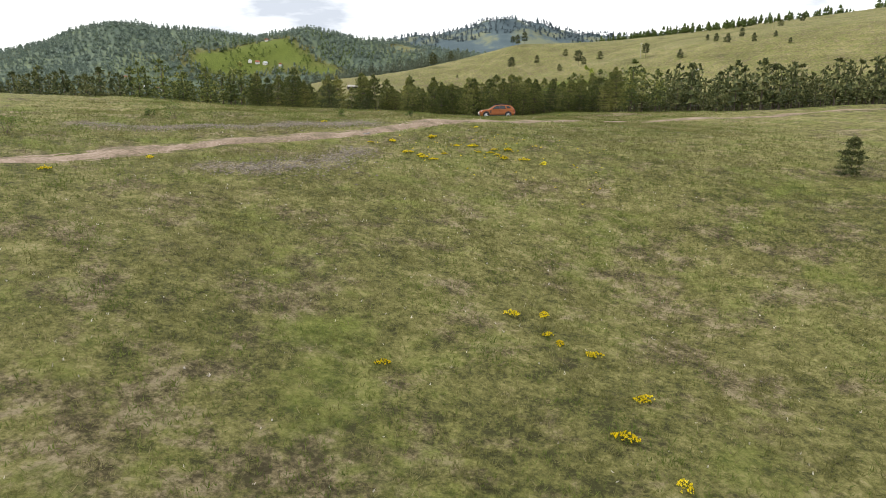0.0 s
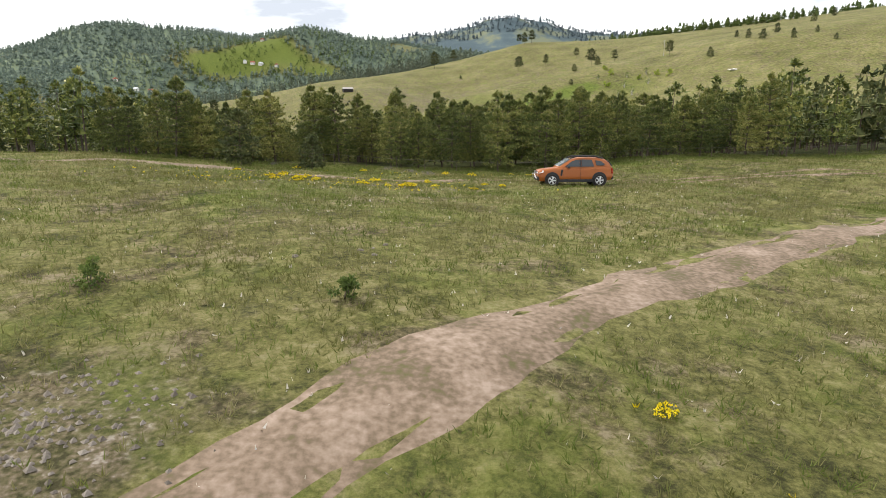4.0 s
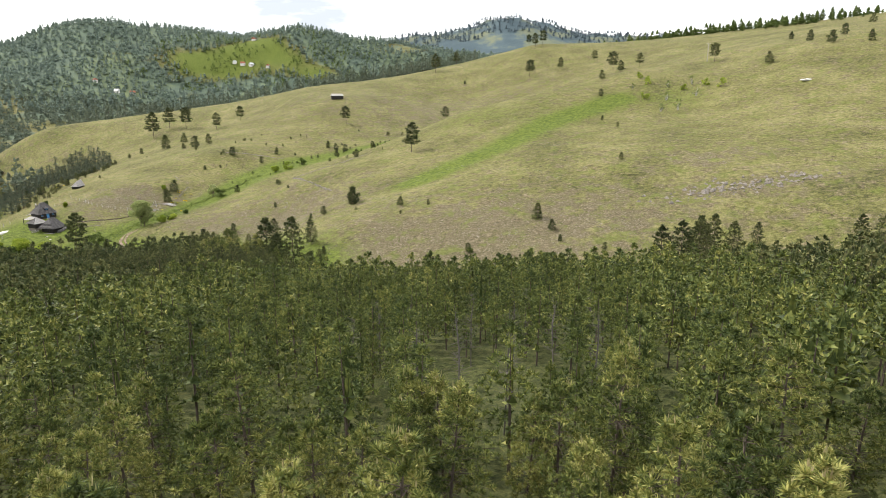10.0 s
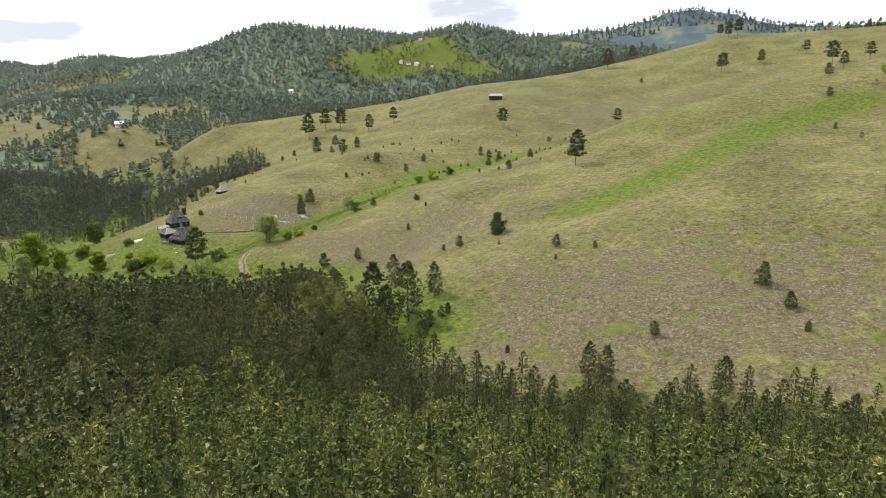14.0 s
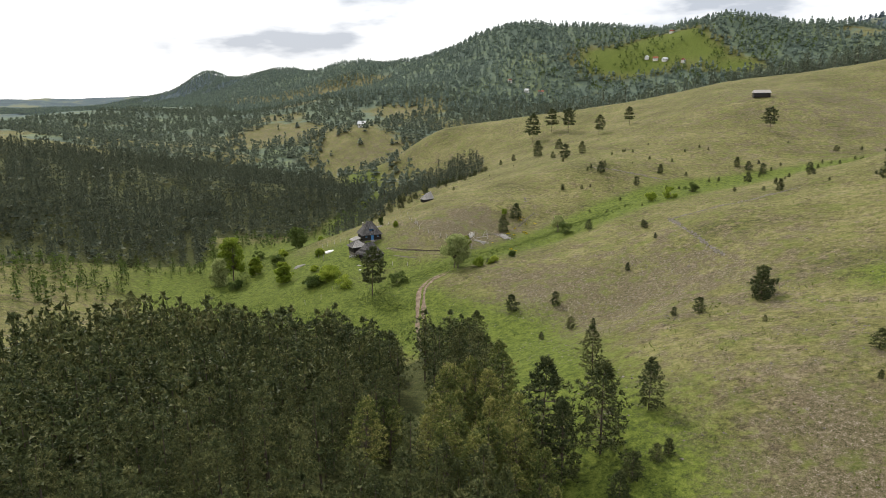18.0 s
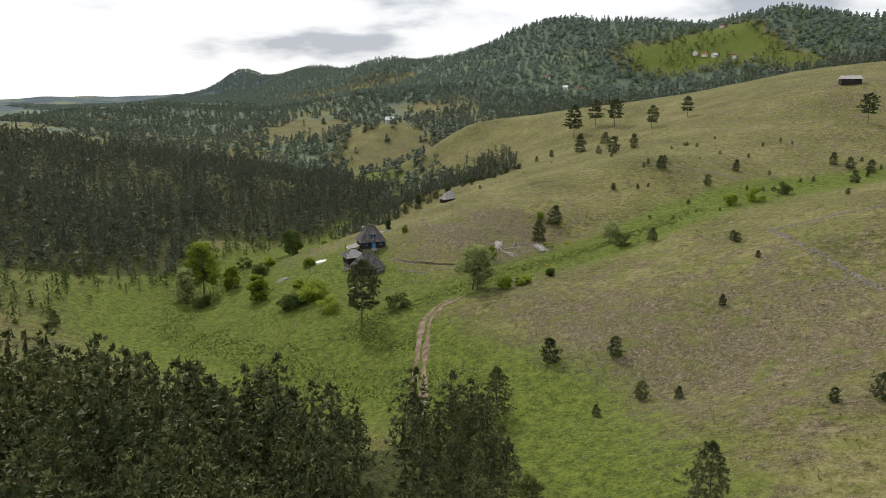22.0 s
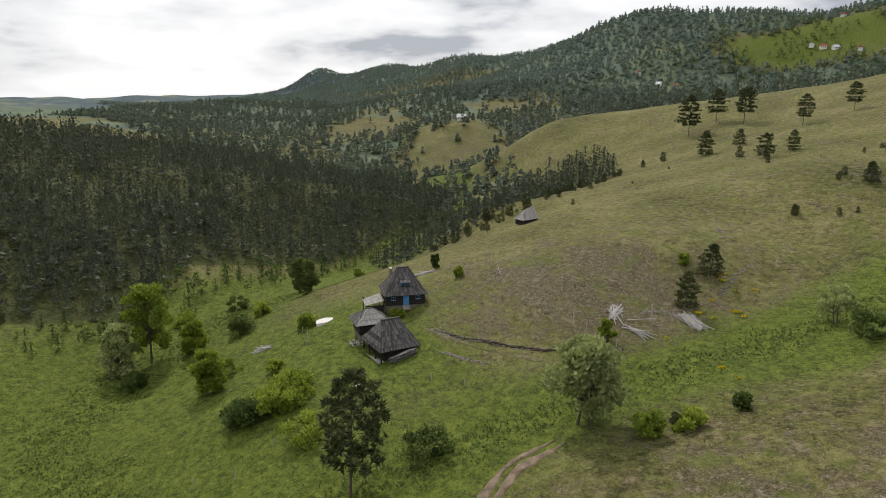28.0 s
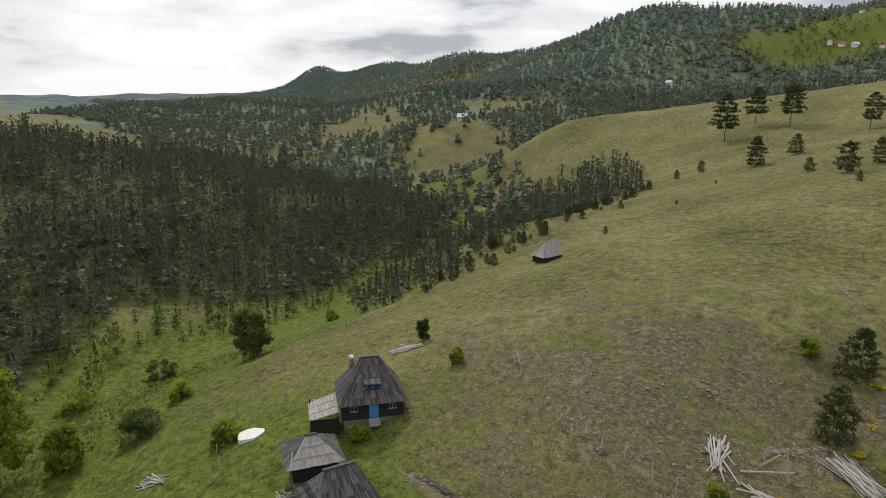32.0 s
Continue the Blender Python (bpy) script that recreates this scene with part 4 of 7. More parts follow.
def tall(x, y):
    """How tall the plantation stands, 1 at the meadow, low towards the stream, higher in the hollow."""
    x, y = np.asarray(x, float), np.asarray(y, float)
    low, high = np.clip((y - 180) / 45, 0, 1) * np.clip((x + 40) / 20, 0, 1), np.clip((y - 195) / 35, 0, 1) * np.clip((-25 - x) / 15, 0, 1)
    side = 0.10 * np.clip((-13 - x) / 6, 0, 1) * np.clip((150 - y) / 20, 0, 1) + 0.12 * np.clip((y - 104) / 6, 0, 1) * np.clip((190 - y) / 30, 0, 1)
    return 0.92 + 0.35 * np.clip((-82 - x) / 14, 0, 1) * np.clip((y - 248) / 14, 0, 1) - 0.06 * np.clip((105 - y) / 6, 0, 1) - 0.26 * low + 0.33 * high - side


for sel, stock in ((nearest, heroes), (second, mids)):
    for x, y in zip(px[sel], py[sel]):
        src = stock[rng.integers(0, len(stock))]
        k = float(np.squeeze(tall(x, y))) * rng.uniform(0.74, 1.14)
        m = pose(x, y, z_at(x, y), rng.normal(0, 1.2), rng.normal(0, 1.2), rng.uniform(0, 360)) @ Matrix.Diagonal((k * rng.uniform(0.9, 1.15), k * rng.uniform(0.9, 1.15), k, 1))
        ob = copy_thing(src, m)
        ob.matrix_basis = m
rest = ~nearest & ~second & ~third
along = third & (py < 178) & (np.abs(px + 5) < 17)
# pines beyond y 205 take the darkened needles to show cloud shade
for name, sel, stock, leaf_, label in (("plantation_pines", along, way_pines, NEEDLES, "dense plantation of slender young pines"), ("plantation_pines", third & ~along & (py < 205), near_pines, NEEDLES, "dense plantation of slender young pines"), ("older_pines", third & (py >= 205) & (px > -74), way_pines, SHADE_TONED_NEEDLES, "plantation pines above the stream, darkened for cloud shade"), ("older_pines", third & (py >= 205) & (px <= -74), near_pines, SHADE_TONED_NEEDLES, "plantation pines above the stream, darkened for cloud shade"), ("plantation_edge_pines", rest, low_pines, SHADE_TONED_NEEDLES, "far side of the dense young pine plantation")):
    woods(name, stock, np.stack([px[sel], py[sel], height(px[sel], py[sel]), tall(px[sel], py[sel]) * rng.uniform(0.66, 1.22, sel.sum())], 1), leaf_, label, "pine wood", 31)
for ob in heroes + mids:
    for c in list(ob.children):
        bpy.data.objects.remove(c)
    bpy.data.objects.remove(ob)

# ---- woods beyond the valley ----
far_pines = [cone_arrays(180 + k, 6.5 + 0.9 * k, 2.8 + 0.25 * k, 0.03, 0.55 + 0.08 * k, 6, 7, 1.0) for k in range(4)]
wood_pines = [pine_arrays(175 + k, 6.3 + 0.9 * k, 2.4 + 0.2 * k, 0.06, 7, 5, 1, 9, 0.60, 0.27, 0.75, 1.6, limbs=False, core=(0.6, 3, 5, 0.8)) for k in range(4)]
round_pines = [cone_arrays(170 + k, 5.6 + 1.2 * k, 3.1, 0.06, 0.42 + 0.06 * k, 4, 6, 1.2) for k in range(3)]
crowns = [broad_arrays(186 + k, 6.5, 2.6, 0.12, 8, 40, 1.0) for k in range(2)]
dots = [cone_arrays(190 + k, 8.0 + 1.5 * k, 4.0 + 0.4 * k, 0.02, 0.5 + 0.1 * k, 3, 5, 1.9) for k in range(3)]
wx, wy = grown(WEST_WOOD, 5.0, 41, lambda x, y: (wobble(x, y, 22, 3) > -0.8) | (x < -265))
grow = rng.uniform(0.75, 1.4, len(wx)) * (1 + 0.28 * wobble(wx, wy, 16, 4)) * np.clip(0.6 + (-215 - wx) / 60, 0.6, 1)
thin = (wx > -300) | (np.random.default_rng(43).uniform(0, 1, len(wx)) < 0.62)
woods("west_wood", wood_pines, np.stack([wx, wy, height(wx, wy), grow], 1)[thin], DARK_NEEDLES, "dark pine wood on the shaded side of the valley", "pine wood", 42, True)
FRINGE = [(-262, 160), (-190, 205), (-172, 240), (-180, 268), (-196, 296), (-206, 330), (-224, 352), (-230, 395), (-246, 440), (-262, 450), (-245, 400), (-245, 352), (-215, 325), (-222, 292), (-215, 262), (-226, 235)]
qx, qy = grown(FRINGE, 4.4, 51, lambda x, y: wobble(x, y, 9, 2) > -0.5)
woods("valley_scrub", wood_pines + crowns, np.stack([qx, qy, height(qx, qy), rng.uniform(0.2, 0.75, len(qx))], 1), DULL_LEAVES, "scrub and small pines along the wood edge", "scrub", 52)
SPUR_FRINGE = [(-230, 402), (-214, 390), (-200, 405), (-206, 428), (-196, 470), (-212, 520), (-252, 560), (-280, 520), (-250, 455)]
qx, qy = grown(SPUR_FRINGE, 4.6, 53, lambda x, y: wobble(x, y, 14, 5) + 0.03 * (-215 - x) > -0.6)
woods("spur_scrub", wood_pines, np.stack([qx, qy, height(qx, qy), rng.uniform(0.45, 1.0, len(qx))], 1), DARK_NEEDLES, "dark young pines down the flank of the spur", "scrub", 54)
OUTLAND = [(-250, 440), (-232, 500), (-290, 545), (-330, 600), (-318, 650), (-120, 745), (-20, 820), (-20, 1000), (-700, 1050), (-1100, 950), (-1000, 500), (-500, 480), (-320, 520), (-270, 470)]
ox, oy = grown(OUTLAND, 8.0, 43, lambda x, y: 0.8 * wobble(x, y, 60, 9) + 0.9 * wobble(x, y, 13, 4) + np.clip((-320 - x) / 160, 0, 0.45) - 1.5 * sum(np.exp(-((x - a) / u) ** 2 - ((y - b) / w) ** 2) for a, b, u, w in GLADES) > -0.1)
woods("scattered_wood", round_pines + crowns, np.stack([ox, oy, height(ox, oy), rng.uniform(0.65, 1.35, len(ox))], 1), HAZED_VALLEY_NEEDLES, "scattered pines and scrub on far spurs", "scattered trees", 44, True)
MOUNTAIN = [(-2400, 1000), (-900, 950), (-100, 960), (140, 1050), (260, 1450), (-900, 1500), (-2600, 1900)]
mx, my = grown(MOUNTAIN, 9.2, 45, lambda x, y: (wobble(x, y, 110, 7) + 0.3 * wobble(x, y, 40, 2) > -0.95) & (sum(np.exp(-((x - a) / u) ** 2 - ((y - b) / w) ** 2) for a, b, u, w in FIELDS) + 0.25 * wobble(x, y, 12, 6) < 0.62))
woods("mountain_wood", dots, np.stack([mx, my, height(mx, my), rng.uniform(0.6, 1.15, len(mx))], 1), HAZED_FIR, "wooded mountain side of conifers tinted for haze", "forest", 46, True)
sx_, sy_ = grown([(-520, 1120), (-130, 1120), (-130, 1300), (-460, 1320)], 9.5, 57, lambda x, y: wobble(x, y, 30, 3) + 0.6 * wobble(x, y, 11, 5) > -0.05)
woods("mountain_scrub", crowns, np.stack([sx_, sy_, height(sx_, sy_), rng.uniform(0.6, 1.3, len(sx_))], 1), DULL_LEAVES, "leafy trees round the mountain clearings", "scattered trees", 58, True)
CREST = [(-318, 630), (-286, 642), (-250, 662), (-213, 680), (-164, 694), (-117, 705), (-20, 745), (30, 780), (40, 870), (-60, 900), (-190, 740), (-260, 700), (-320, 668)]
cx, cy = grown(CREST, 7.0, 47)
woods("ridge_wood", wood_pines, np.stack([cx, cy, height(cx, cy), rng.uniform(1.1, 1.9, len(cx))], 1), HAZED_VALLEY_NEEDLES, "row of tall dark pines along the ridge", "pine wood", 48)
RIGHT_TOP = [(150, 800), (280, 650), (330, 640), (430, 600), (700, 560), (700, 800), (420, 900), (300, 1200), (120, 1150)]
rx_, ry_ = grown(RIGHT_TOP, 9.5, 49, lambda x, y: wobble(x, y, 40, 6) > -0.1)
woods("hilltop_wood", far_pines, np.stack([rx_, ry_, height(rx_, ry_), rng.uniform(0.6, 1.3, len(rx_))], 1), DULL_LEAVES, "scrub and trees along the hilltop", "scrub", 50)

PEAK = [(-900, 3050), (1300, 3050), (1300, 3420), (-900, 3420)]
kx, ky = grown(PEAK, 26, 55)
woods("peak_wood", dots, np.stack([kx, ky, height(kx, ky), rng.uniform(1.3, 2.2, len(kx))], 1), HAZED_PEAK_FIR, "forest covering the far peak, coloured blue for haze", "forest", 56, True)

# ---- where single things stand: x, y (and height) ----
SLOPE_PINES = [(-31.0, 303.5, 4.8), (-14.6, 277.8, 2.4), (-39.4, 298.9, 2.6), (-7.0, 274.4, 1.4), (-80.4, 309.6, 3.8), (-72.0, 313.5, 3.0), (19.4, 256.8, 3.7), (21.7, 249.7, 2.5),
               (2.6, 243.6, 2.1), (22.4, 242.4, 1.5), (-33.9, 247.4, 2.9), (30.5, 235.9, 1.5), (48.8, 294.8, 2.1), (-38.2, 270.9, 1.4), (-43.1, 297.8, 1.5), (-18.6, 241.0, 1.2),
               (-32.3, 253.6, 1.9), (-68.1, 357.7, 2.0), (-60.5, 343.2, 1.3), (-87.5, 368.4, 3.0), (-116.5, 412.9, 2.0), (-114.2, 430.1, 1.6), (-108.4, 429.2, 4.2), (-92.2, 422.7, 3.1),
               (-89.3, 441.3, 3.5)]
HILL_BUSHES = [(177.9, 439.6, 5.1), (175.7, 417.0, 5.5), (193.8, 438.2, 5.1), (186.9, 405.9, 4.8), (261.4, 524.7, 5.6), (300.8, 569.0, 6.2), (201.7, 410.1, 3.5), (145.0, 411.1, 5.2), (69.9, 413.4, 3.1), (183.5, 468.7, 3.9),
               (199.5, 387.7, 3.0), (121.8, 272.2, 1.9), (-66.3, 461.5, 3.7), (-61.1, 456.4, 3.6), (-55.4, 451.4, 3.8), (-40.4, 384.2, 3.2), (-57.5, 435.8, 3.4), (-38.4, 431.0, 3.3), (-38.0, 464.9, 1.4), (-35.8, 487.9, 2.4),
               (64.6, 360.8, 1.6), (62.3, 376.8, 1.9), (77.5, 445.0, 4.4), (13.5, 630.6, 2.8), (-14.1, 271.0, 1.0), (-28.6, 292.0, 1.0), (-68.0, 441.1, 1.6), (-85.9, 483.4, 1.5),
               (-98.8, 457.2, 1.4), (-64.5, 304.5, 2.5), (-59.8, 304.6, 1.6), (-67.9, 298.7, 1.5), (-66.9, 355.8, 1.9), (-61.5, 327.8, 1.8), (-180.4, 279.2, 3.4), (-216.5, 299.4, 2.9),
               (-219.9, 303.5, 3.8)]
SPUR_BUSHES = [(-172.8, 503.5, 7.1), (-166.2, 515.4, 5.8), (-142.4, 470.7, 6.4), (-138.9, 482.1, 5.5), (-151.7, 477.6, 3.3), (-191.6, 510.8, 3.5), (-136.8, 456.6, 2.0),
               (-109.7, 435.9, 2.3), (-113.9, 432.9, 1.7), (-116.9, 413.5, 1.9), (-204.3, 427.5, 4.0), (-212.7, 441.5, 3.7), (-271.0, 493.9, 6.4), (-213.0, 428.2, 3.6),
               (-205.4, 426.2, 3.8), (-194.8, 425.2, 2.8), (-199.6, 437.9, 2.1), (-172.3, 422.7, 1.5), (-251.9, 520.2, 2.6), (-204.3, 502.8, 2.1), (-219.1, 511.3, 2.3),
               (-170.4, 449.7, 0.8), (-173.2, 477.6, 0.9), (-103.7, 338.1, 1.5)]
HILL_PINES = [(-15.7, 361.7, 9.8), (-1.9, 523.4, 7.6), (-63.2, 510.4, 8.9), (-10.3, 683.3, 13.2), (8.3, 714.9, 9.7), (75.1, 725.5, 8.3), (79.2, 711.4, 10.3), (86.3, 716.8, 10.8),
              (63.3, 623.5, 10.8), (87.4, 626.7, 8.1), (115.9, 634.5, 7.4), (119.5, 590.2, 11.6), (120.8, 573.9, 7.8), (135.8, 580.7, 8.2), (135.4, 449.0, 8.0), (-203.5, 557.0, 14.8),
              (-199.5, 575.2, 12.3), (-184.4, 566.8, 12.7), (-153.7, 539.5, 9.3), (-141, 552, 8.5)]
BROAD = [(-204.4, 361.3, 8.5), (-191.8, 320.5, 14.7), (-191.2, 315.0, 8.5), (-164.8, 318.4, 6.5), (-187.7, 326.6, 5.8), (-111.9, 334.4, 9.4), (-98.4, 371.3, 4.9),
         (-121.2, 354.8, 3.2), (-164.7, 364.9, 2.9), (-153.9, 360.1, 1.7)]
SHRUBS = [(-148.6, 316.1, 6.4), (-148.0, 319.8, 6.2), (-149.6, 323.4, 4.4), (-187.6, 336.0, 3.0), (-169.2, 338.6, 1.9), (-193.4, 343.6, 2.0), (-122.6, 323.0, 3.9),
          (-137.8, 317.7, 3.5), (-102.5, 338.0, 1.9), (-99.6, 344.2, 1.3), (-104.6, 334.8, 2.2), (-158.8, 325.8, 1.8), (-182.0, 313.6, 3.1), (-221.1, 389.5, 2.0),
          (-193.7, 343.9, 2.4), (-186.3, 334.7, 3.3), (-169.1, 338.4, 1.9), (-153.2, 344.9, 1.4), (-212.6, 347.8, 3.8), (-208.0, 333.3, 3.3), (-122.7, 380.1, 1.3),
          (-71.6, 418.8, 6.4), (-75.7, 407.7, 4.5), (-80.5, 403.5, 2.7), (-94.0, 366.5, 4.1), (-146.4, 319.4, 5.6), (-169.2, 322.7, 4.3)]
DARK_PINES = [(-117.4, 370.3, 5.4), (-118.3, 380.2, 5.2), (-124.8, 314.1, 11.2), (-33.6, 250.1, 3.0), (-31.4, 254.8, 1.9), (-31.2, 305.8, 5.1)]
EDGE_PINES = [(-44.0, 250.4, 11.0), (-40.3, 248.0, 8.0), (-38.5, 254.0, 9.5), (-4.0, 231.8, 5.5), (-6.5, 234.0, 5.0), (10.0, 229.0, 4.8), (38.0, 223.0, 8.5), (41.0, 221.5, 9.5), (44.5, 222.5, 9.0), (47.0, 229.0, 8.0),
              (51.0, 231.0, 7.5), (55.0, 231.5, 6.5), (60.0, 232.0, 5.0), (73.0, 221.0, 6.5), (76.0, 218.5, 6.0), (-36.0, 262.5, 6.5), (-48.0, 275.0, 6.8), (-80.0, 294.5, 7.0)]
POSTS = [(-175.1, 345.5), (-173.7, 346.6), (-171.6, 347.9), (-169.7, 349.1), (-172.7, 341.6), (-164.2, 335.3), (-162.7, 333.8), (-168.1, 336.9), (-161.0, 368.4), (-160.1, 370.6),
         (-159.1, 373.4), (-153.7, 367.5), (-151.1, 365.3), (-147.0, 362.1), (-145.1, 360.9), (-142.1, 358.0), (-139.6, 357.0), (-137.3, 356.5), (-134.6, 355.8), (-161.0, 364.6),
         (-171.2, 347.6), (-131.9, 355.5), (-129.6, 355.5), (-126.9, 355.3), (-124.8, 355.2), (-119.6, 354.5), (-119.5, 351.9), (-119.8, 348.7), (-139.0, 309.2), (-141.9, 306.1),
         (-140.3, 314.9), (-201.9, 327.0), (-134.8, 334.9), (-130.2, 336.2)]
BROOM = [(-1.8, 17.9), (3.7, 22.5), (2.5, 22.2), (3.6, 20.9), (3.9, 20.2), (4.9, 19.5), (-18.1, 29.3), (-15.2, 33.6), (3.5, 42.1), (-0.8, 46.4), (6.3, 40.8), (5.7, 16.8),
         (5.5, 13.0), (4.6, 14.7), (-0.8, 46.5), (-3.4, 43.9), (-4.8, 43.3), (2.6, 51.1), (3.4, 43.3), (3.1, 42.5), (4.3, 43.0), (2.3, 42.6), (2.0, 44.0), (0.9, 43.8),
         (-2.2, 41.0), (-1.4, 40.6), (-1.2, 40.1), (-0.6, 39.7), (6.4, 41.0), (5.2, 41.3), (0.1, 41.3), (3.9, 41.3), (-9.0, 49.6)]
BROOM_UPPER = [(-12.9, 79.6), (-10.1, 78.7), (-9.1, 80.8), (-9.4, 79.6), (-10.4, 80.6), (-7.9, 73.4), (-7.3, 74.6), (-5.0, 75.1), (-4.7, 77.7), (-3.7, 74.9), (-2.7, 74.6), (-1.3, 75.7),
               (-4.7, 79.0), (-2.5, 76.3), (2.3, 76.3), (0.7, 75.1), (1.4, 77.3), (-0.8, 87.6), (5.1, 87.2), (10.6, 86.5), (-9.3, 74.2), (-8.1, 74.3), (-1.8, 79.6), (-10.2, 76.9),
               (-7.9, 76.7), (-0.7, 87.9), (3.9, 88.2), (5.5, 87.3), (1.1, 86.6), (-11.4, 88.9), (-9.4, 89.2), (-6.7, 89.1)]
BROOM_VALLEY = [(-116.9, 382.3), (-115.5, 374.5), (-113.8, 379.2), (-111.2, 373.6), (-115.3, 370.0), (-178.5, 412.0), (-180.2, 414.5), (-182.0, 417.0), (-176.8, 410.6), (-184.0, 419.5), (-181.2, 418.0), (-115.4, 369.9), (-117.5, 381.4), (-111.4, 373.4), (-113.0, 369.5), (-111.1, 380.8), (-118.5, 360.5), (-110.0, 372.4), (-116.5, 380.4), (-105.7, 354.6), (-115.6, 360.5),
                (-111.8, 381.1), (-102.9, 352.0), (-199.9, 431.5), (-201.8, 429.8), (-196.5, 432.6), (-205.6, 429.1)]
VILLAGE = [(-333.1, 1202.8), (-318.5, 1201.6), (-290.5, 1197.5), (-517.7, 1087.1), (-478.2, 1068.0), (-457.4, 1072.4), (-335.9, 1288.8), (-346.7, 1205.1)]
MEADOW_BUSH = [(25.9, 41.0, 2.4), (-19.6, 48.1, 1.2), (-22.0, 49.3, 0.5), (-24.0, 36.0, 1.0), (-8.7, 55.7, 0.6), (-2.8, 54.6, 0.4), (-10.3, 88.6, 2.5), (-14.9, 86.9, 3.7)]
STONE_LINE = [(-135.3, 341.3), (-131.6, 341.8), (-127.9, 342.0), (-128.2, 345.9), (-132.0, 345.8), (-136.5, 345.0), (-141.3, 344.1), (-144.5, 343.7)]
MISC = [(-166.6, 340.2), (-117.4, 368.4), (-111.5, 364.5), (-125.7, 361.3), (-117.0, 360.8), (-170.7, 331.2), (-111.5, 346.2), (-163.9, 363.1), (-166.3, 357.4), (-171.0, 330.5),
        (-161.2, 390.0), (-167.4, 383.1), (-149.6, 367.3), (56.6, 292.8), (63.5, 295.1), (31.0, 239.1), (24.8, 226.9), (-3.1, 254.1), (12.3, 247.3), (-56.7, 329.9),
        (-49.2, 328.7), (-56.2, 330.7), (-47.3, 325.3), (-65.7, 331.2), (-51.8, 284.5), (-33.8, 282.3), (-43.2, 267.8), (-23.0, 295.7)]

bush_stock = [tree_thing("young_pine", pine_arrays(300 + k, 3.0, 1.25 + 0.12 * k, 0.03, 9, 7, 4, 11, 0.27, 0.09, 0.75), SHADE_TONED_NEEDLES, pose(0, 0, -200), "small bushy young pine alone on dry turf", "pine", "young pines on the slopes")
              for k in range(3)]
big_stock = [tree_thing("pine_tree", pine_arrays(320 + k, 10, 3.0 + 0.25 * k, 0.24 + 0.05 * k, 9, 7, 5, 15, 0.56, 0.20, 0.5, 2.2, rise=0.25), SHADE_TONED_NEEDLES, pose(0, 0, -200), "mature pine with a broad flat crown on open hillside", "pine", "lone hillside pines")
             for k in range(3)]
tall_stock = [tree_thing("pine_tree", pine_arrays(330 + k, 8, 2.5 + 0.2 * k, 0.08, 14, 7, 5, 13, 0.34, 0.115), SHADE_TONED_NEEDLES, pose(0, 0, -200), "full dark pine standing at the plantation edge", "pine", "edge pines")
              for k in range(3)]
few = np.random.default_rng(350)
FLANK = []
for k in range(56):
    t = few.uniform(0, 1)
    FLANK.append((-197 - 14 * t + few.normal(0, 7), 404 + 105 * t + few.normal(0, 6), few.uniform(1.0, 3.2)))
SMALL = [(float(a), float(b), float(h)) for a, b, h in zip(few.uniform(-120, -25, 46), few.uniform(385, 500, 46), few.uniform(0.7, 1.7, 46))]
for places, stock, unit in ((SMALL + FLANK, bush_stock, 3.0), (SLOPE_PINES, bush_stock, 3.0), (HILL_BUSHES, bush_stock, 3.0), (SPUR_BUSHES, bush_stock, 3.0), (DARK_PINES[:2] + DARK_PINES[3:], bush_stock, 3.0), (EDGE_PINES, tall_stock, 8.0), (DARK_PINES[2:3], big_stock, 10.0), (MEADOW_BUSH[:1] + MEADOW_BUSH[6:], bush_stock, 3.0), (HILL_PINES, big_stock, 10.0)):
    for i, (x, y, h) in enumerate(places):
        k = h / unit * (1.15 if h > 7 else 1.0)
        m = pose(x, y, z_at(x, y), 0, 0, i * 77) @ Matrix.Diagonal((k, k, k, 1))
        copy_thing(stock[i % 3], m).matrix_basis = m
for ob in bush_stock + big_stock + tall_stock:
    for c in list(ob.children):
        bpy.data.objects.remove(c)
    bpy.data.objects.remove(ob)

# ---- leafy trees and shrubs ----
KINDS = [("round_tree", 1.0, DULL_LEAVES, "rounded broadleaf tree with a clear trunk on lush slope"), ("ash_tree", 0.62, LEAVES, "tall bright green broadleaf tree in the valley"), ("pale_shrub", 0.8, WILLOW_LEAVES, "pale grey-green shrub beside a tall tree"),
         ("leafy_shrub", 0.85, LEAVES, "bright green leafy shrub in lush grass"), ("leafy_shrub", 0.8, LEAVES, "bright green leafy shrub in lush grass"), ("willow_tree", 0.95, WILLOW_LEAVES, "pale full willow beside the worn path"),
         ("willow_tree", 1.1, WILLOW_LEAVES, "low rounded willow in the gully"), ("leafy_shrub", 0.8, LEAVES, "bright young tree by the log pile"), ("leafy_shrub", 0.7, DULL_LEAVES, "young fruit tree above the house"), ("leafy_shrub", 1.1, LEAVES, "low bright bush on stony slope")]
for i, ((x, y, h), (name, w, leaf, label)) in enumerate(zip(BROAD, KINDS)):
    big = h > 5
    a = broad_arrays(400 + i, h, h * w * 0.42, 0.16 if "shrub" not in name else 0.02, 40 if big else 18, 7000 if big else 2600, 0.36 if big else 0.22, 0.1, 2 if "willow" in name else 1)
    tree_thing(name, a, leaf, pose(x, y, z_at(x, y), 0, 0, i * 50), label, "tree" if "tree" in name else "shrub")
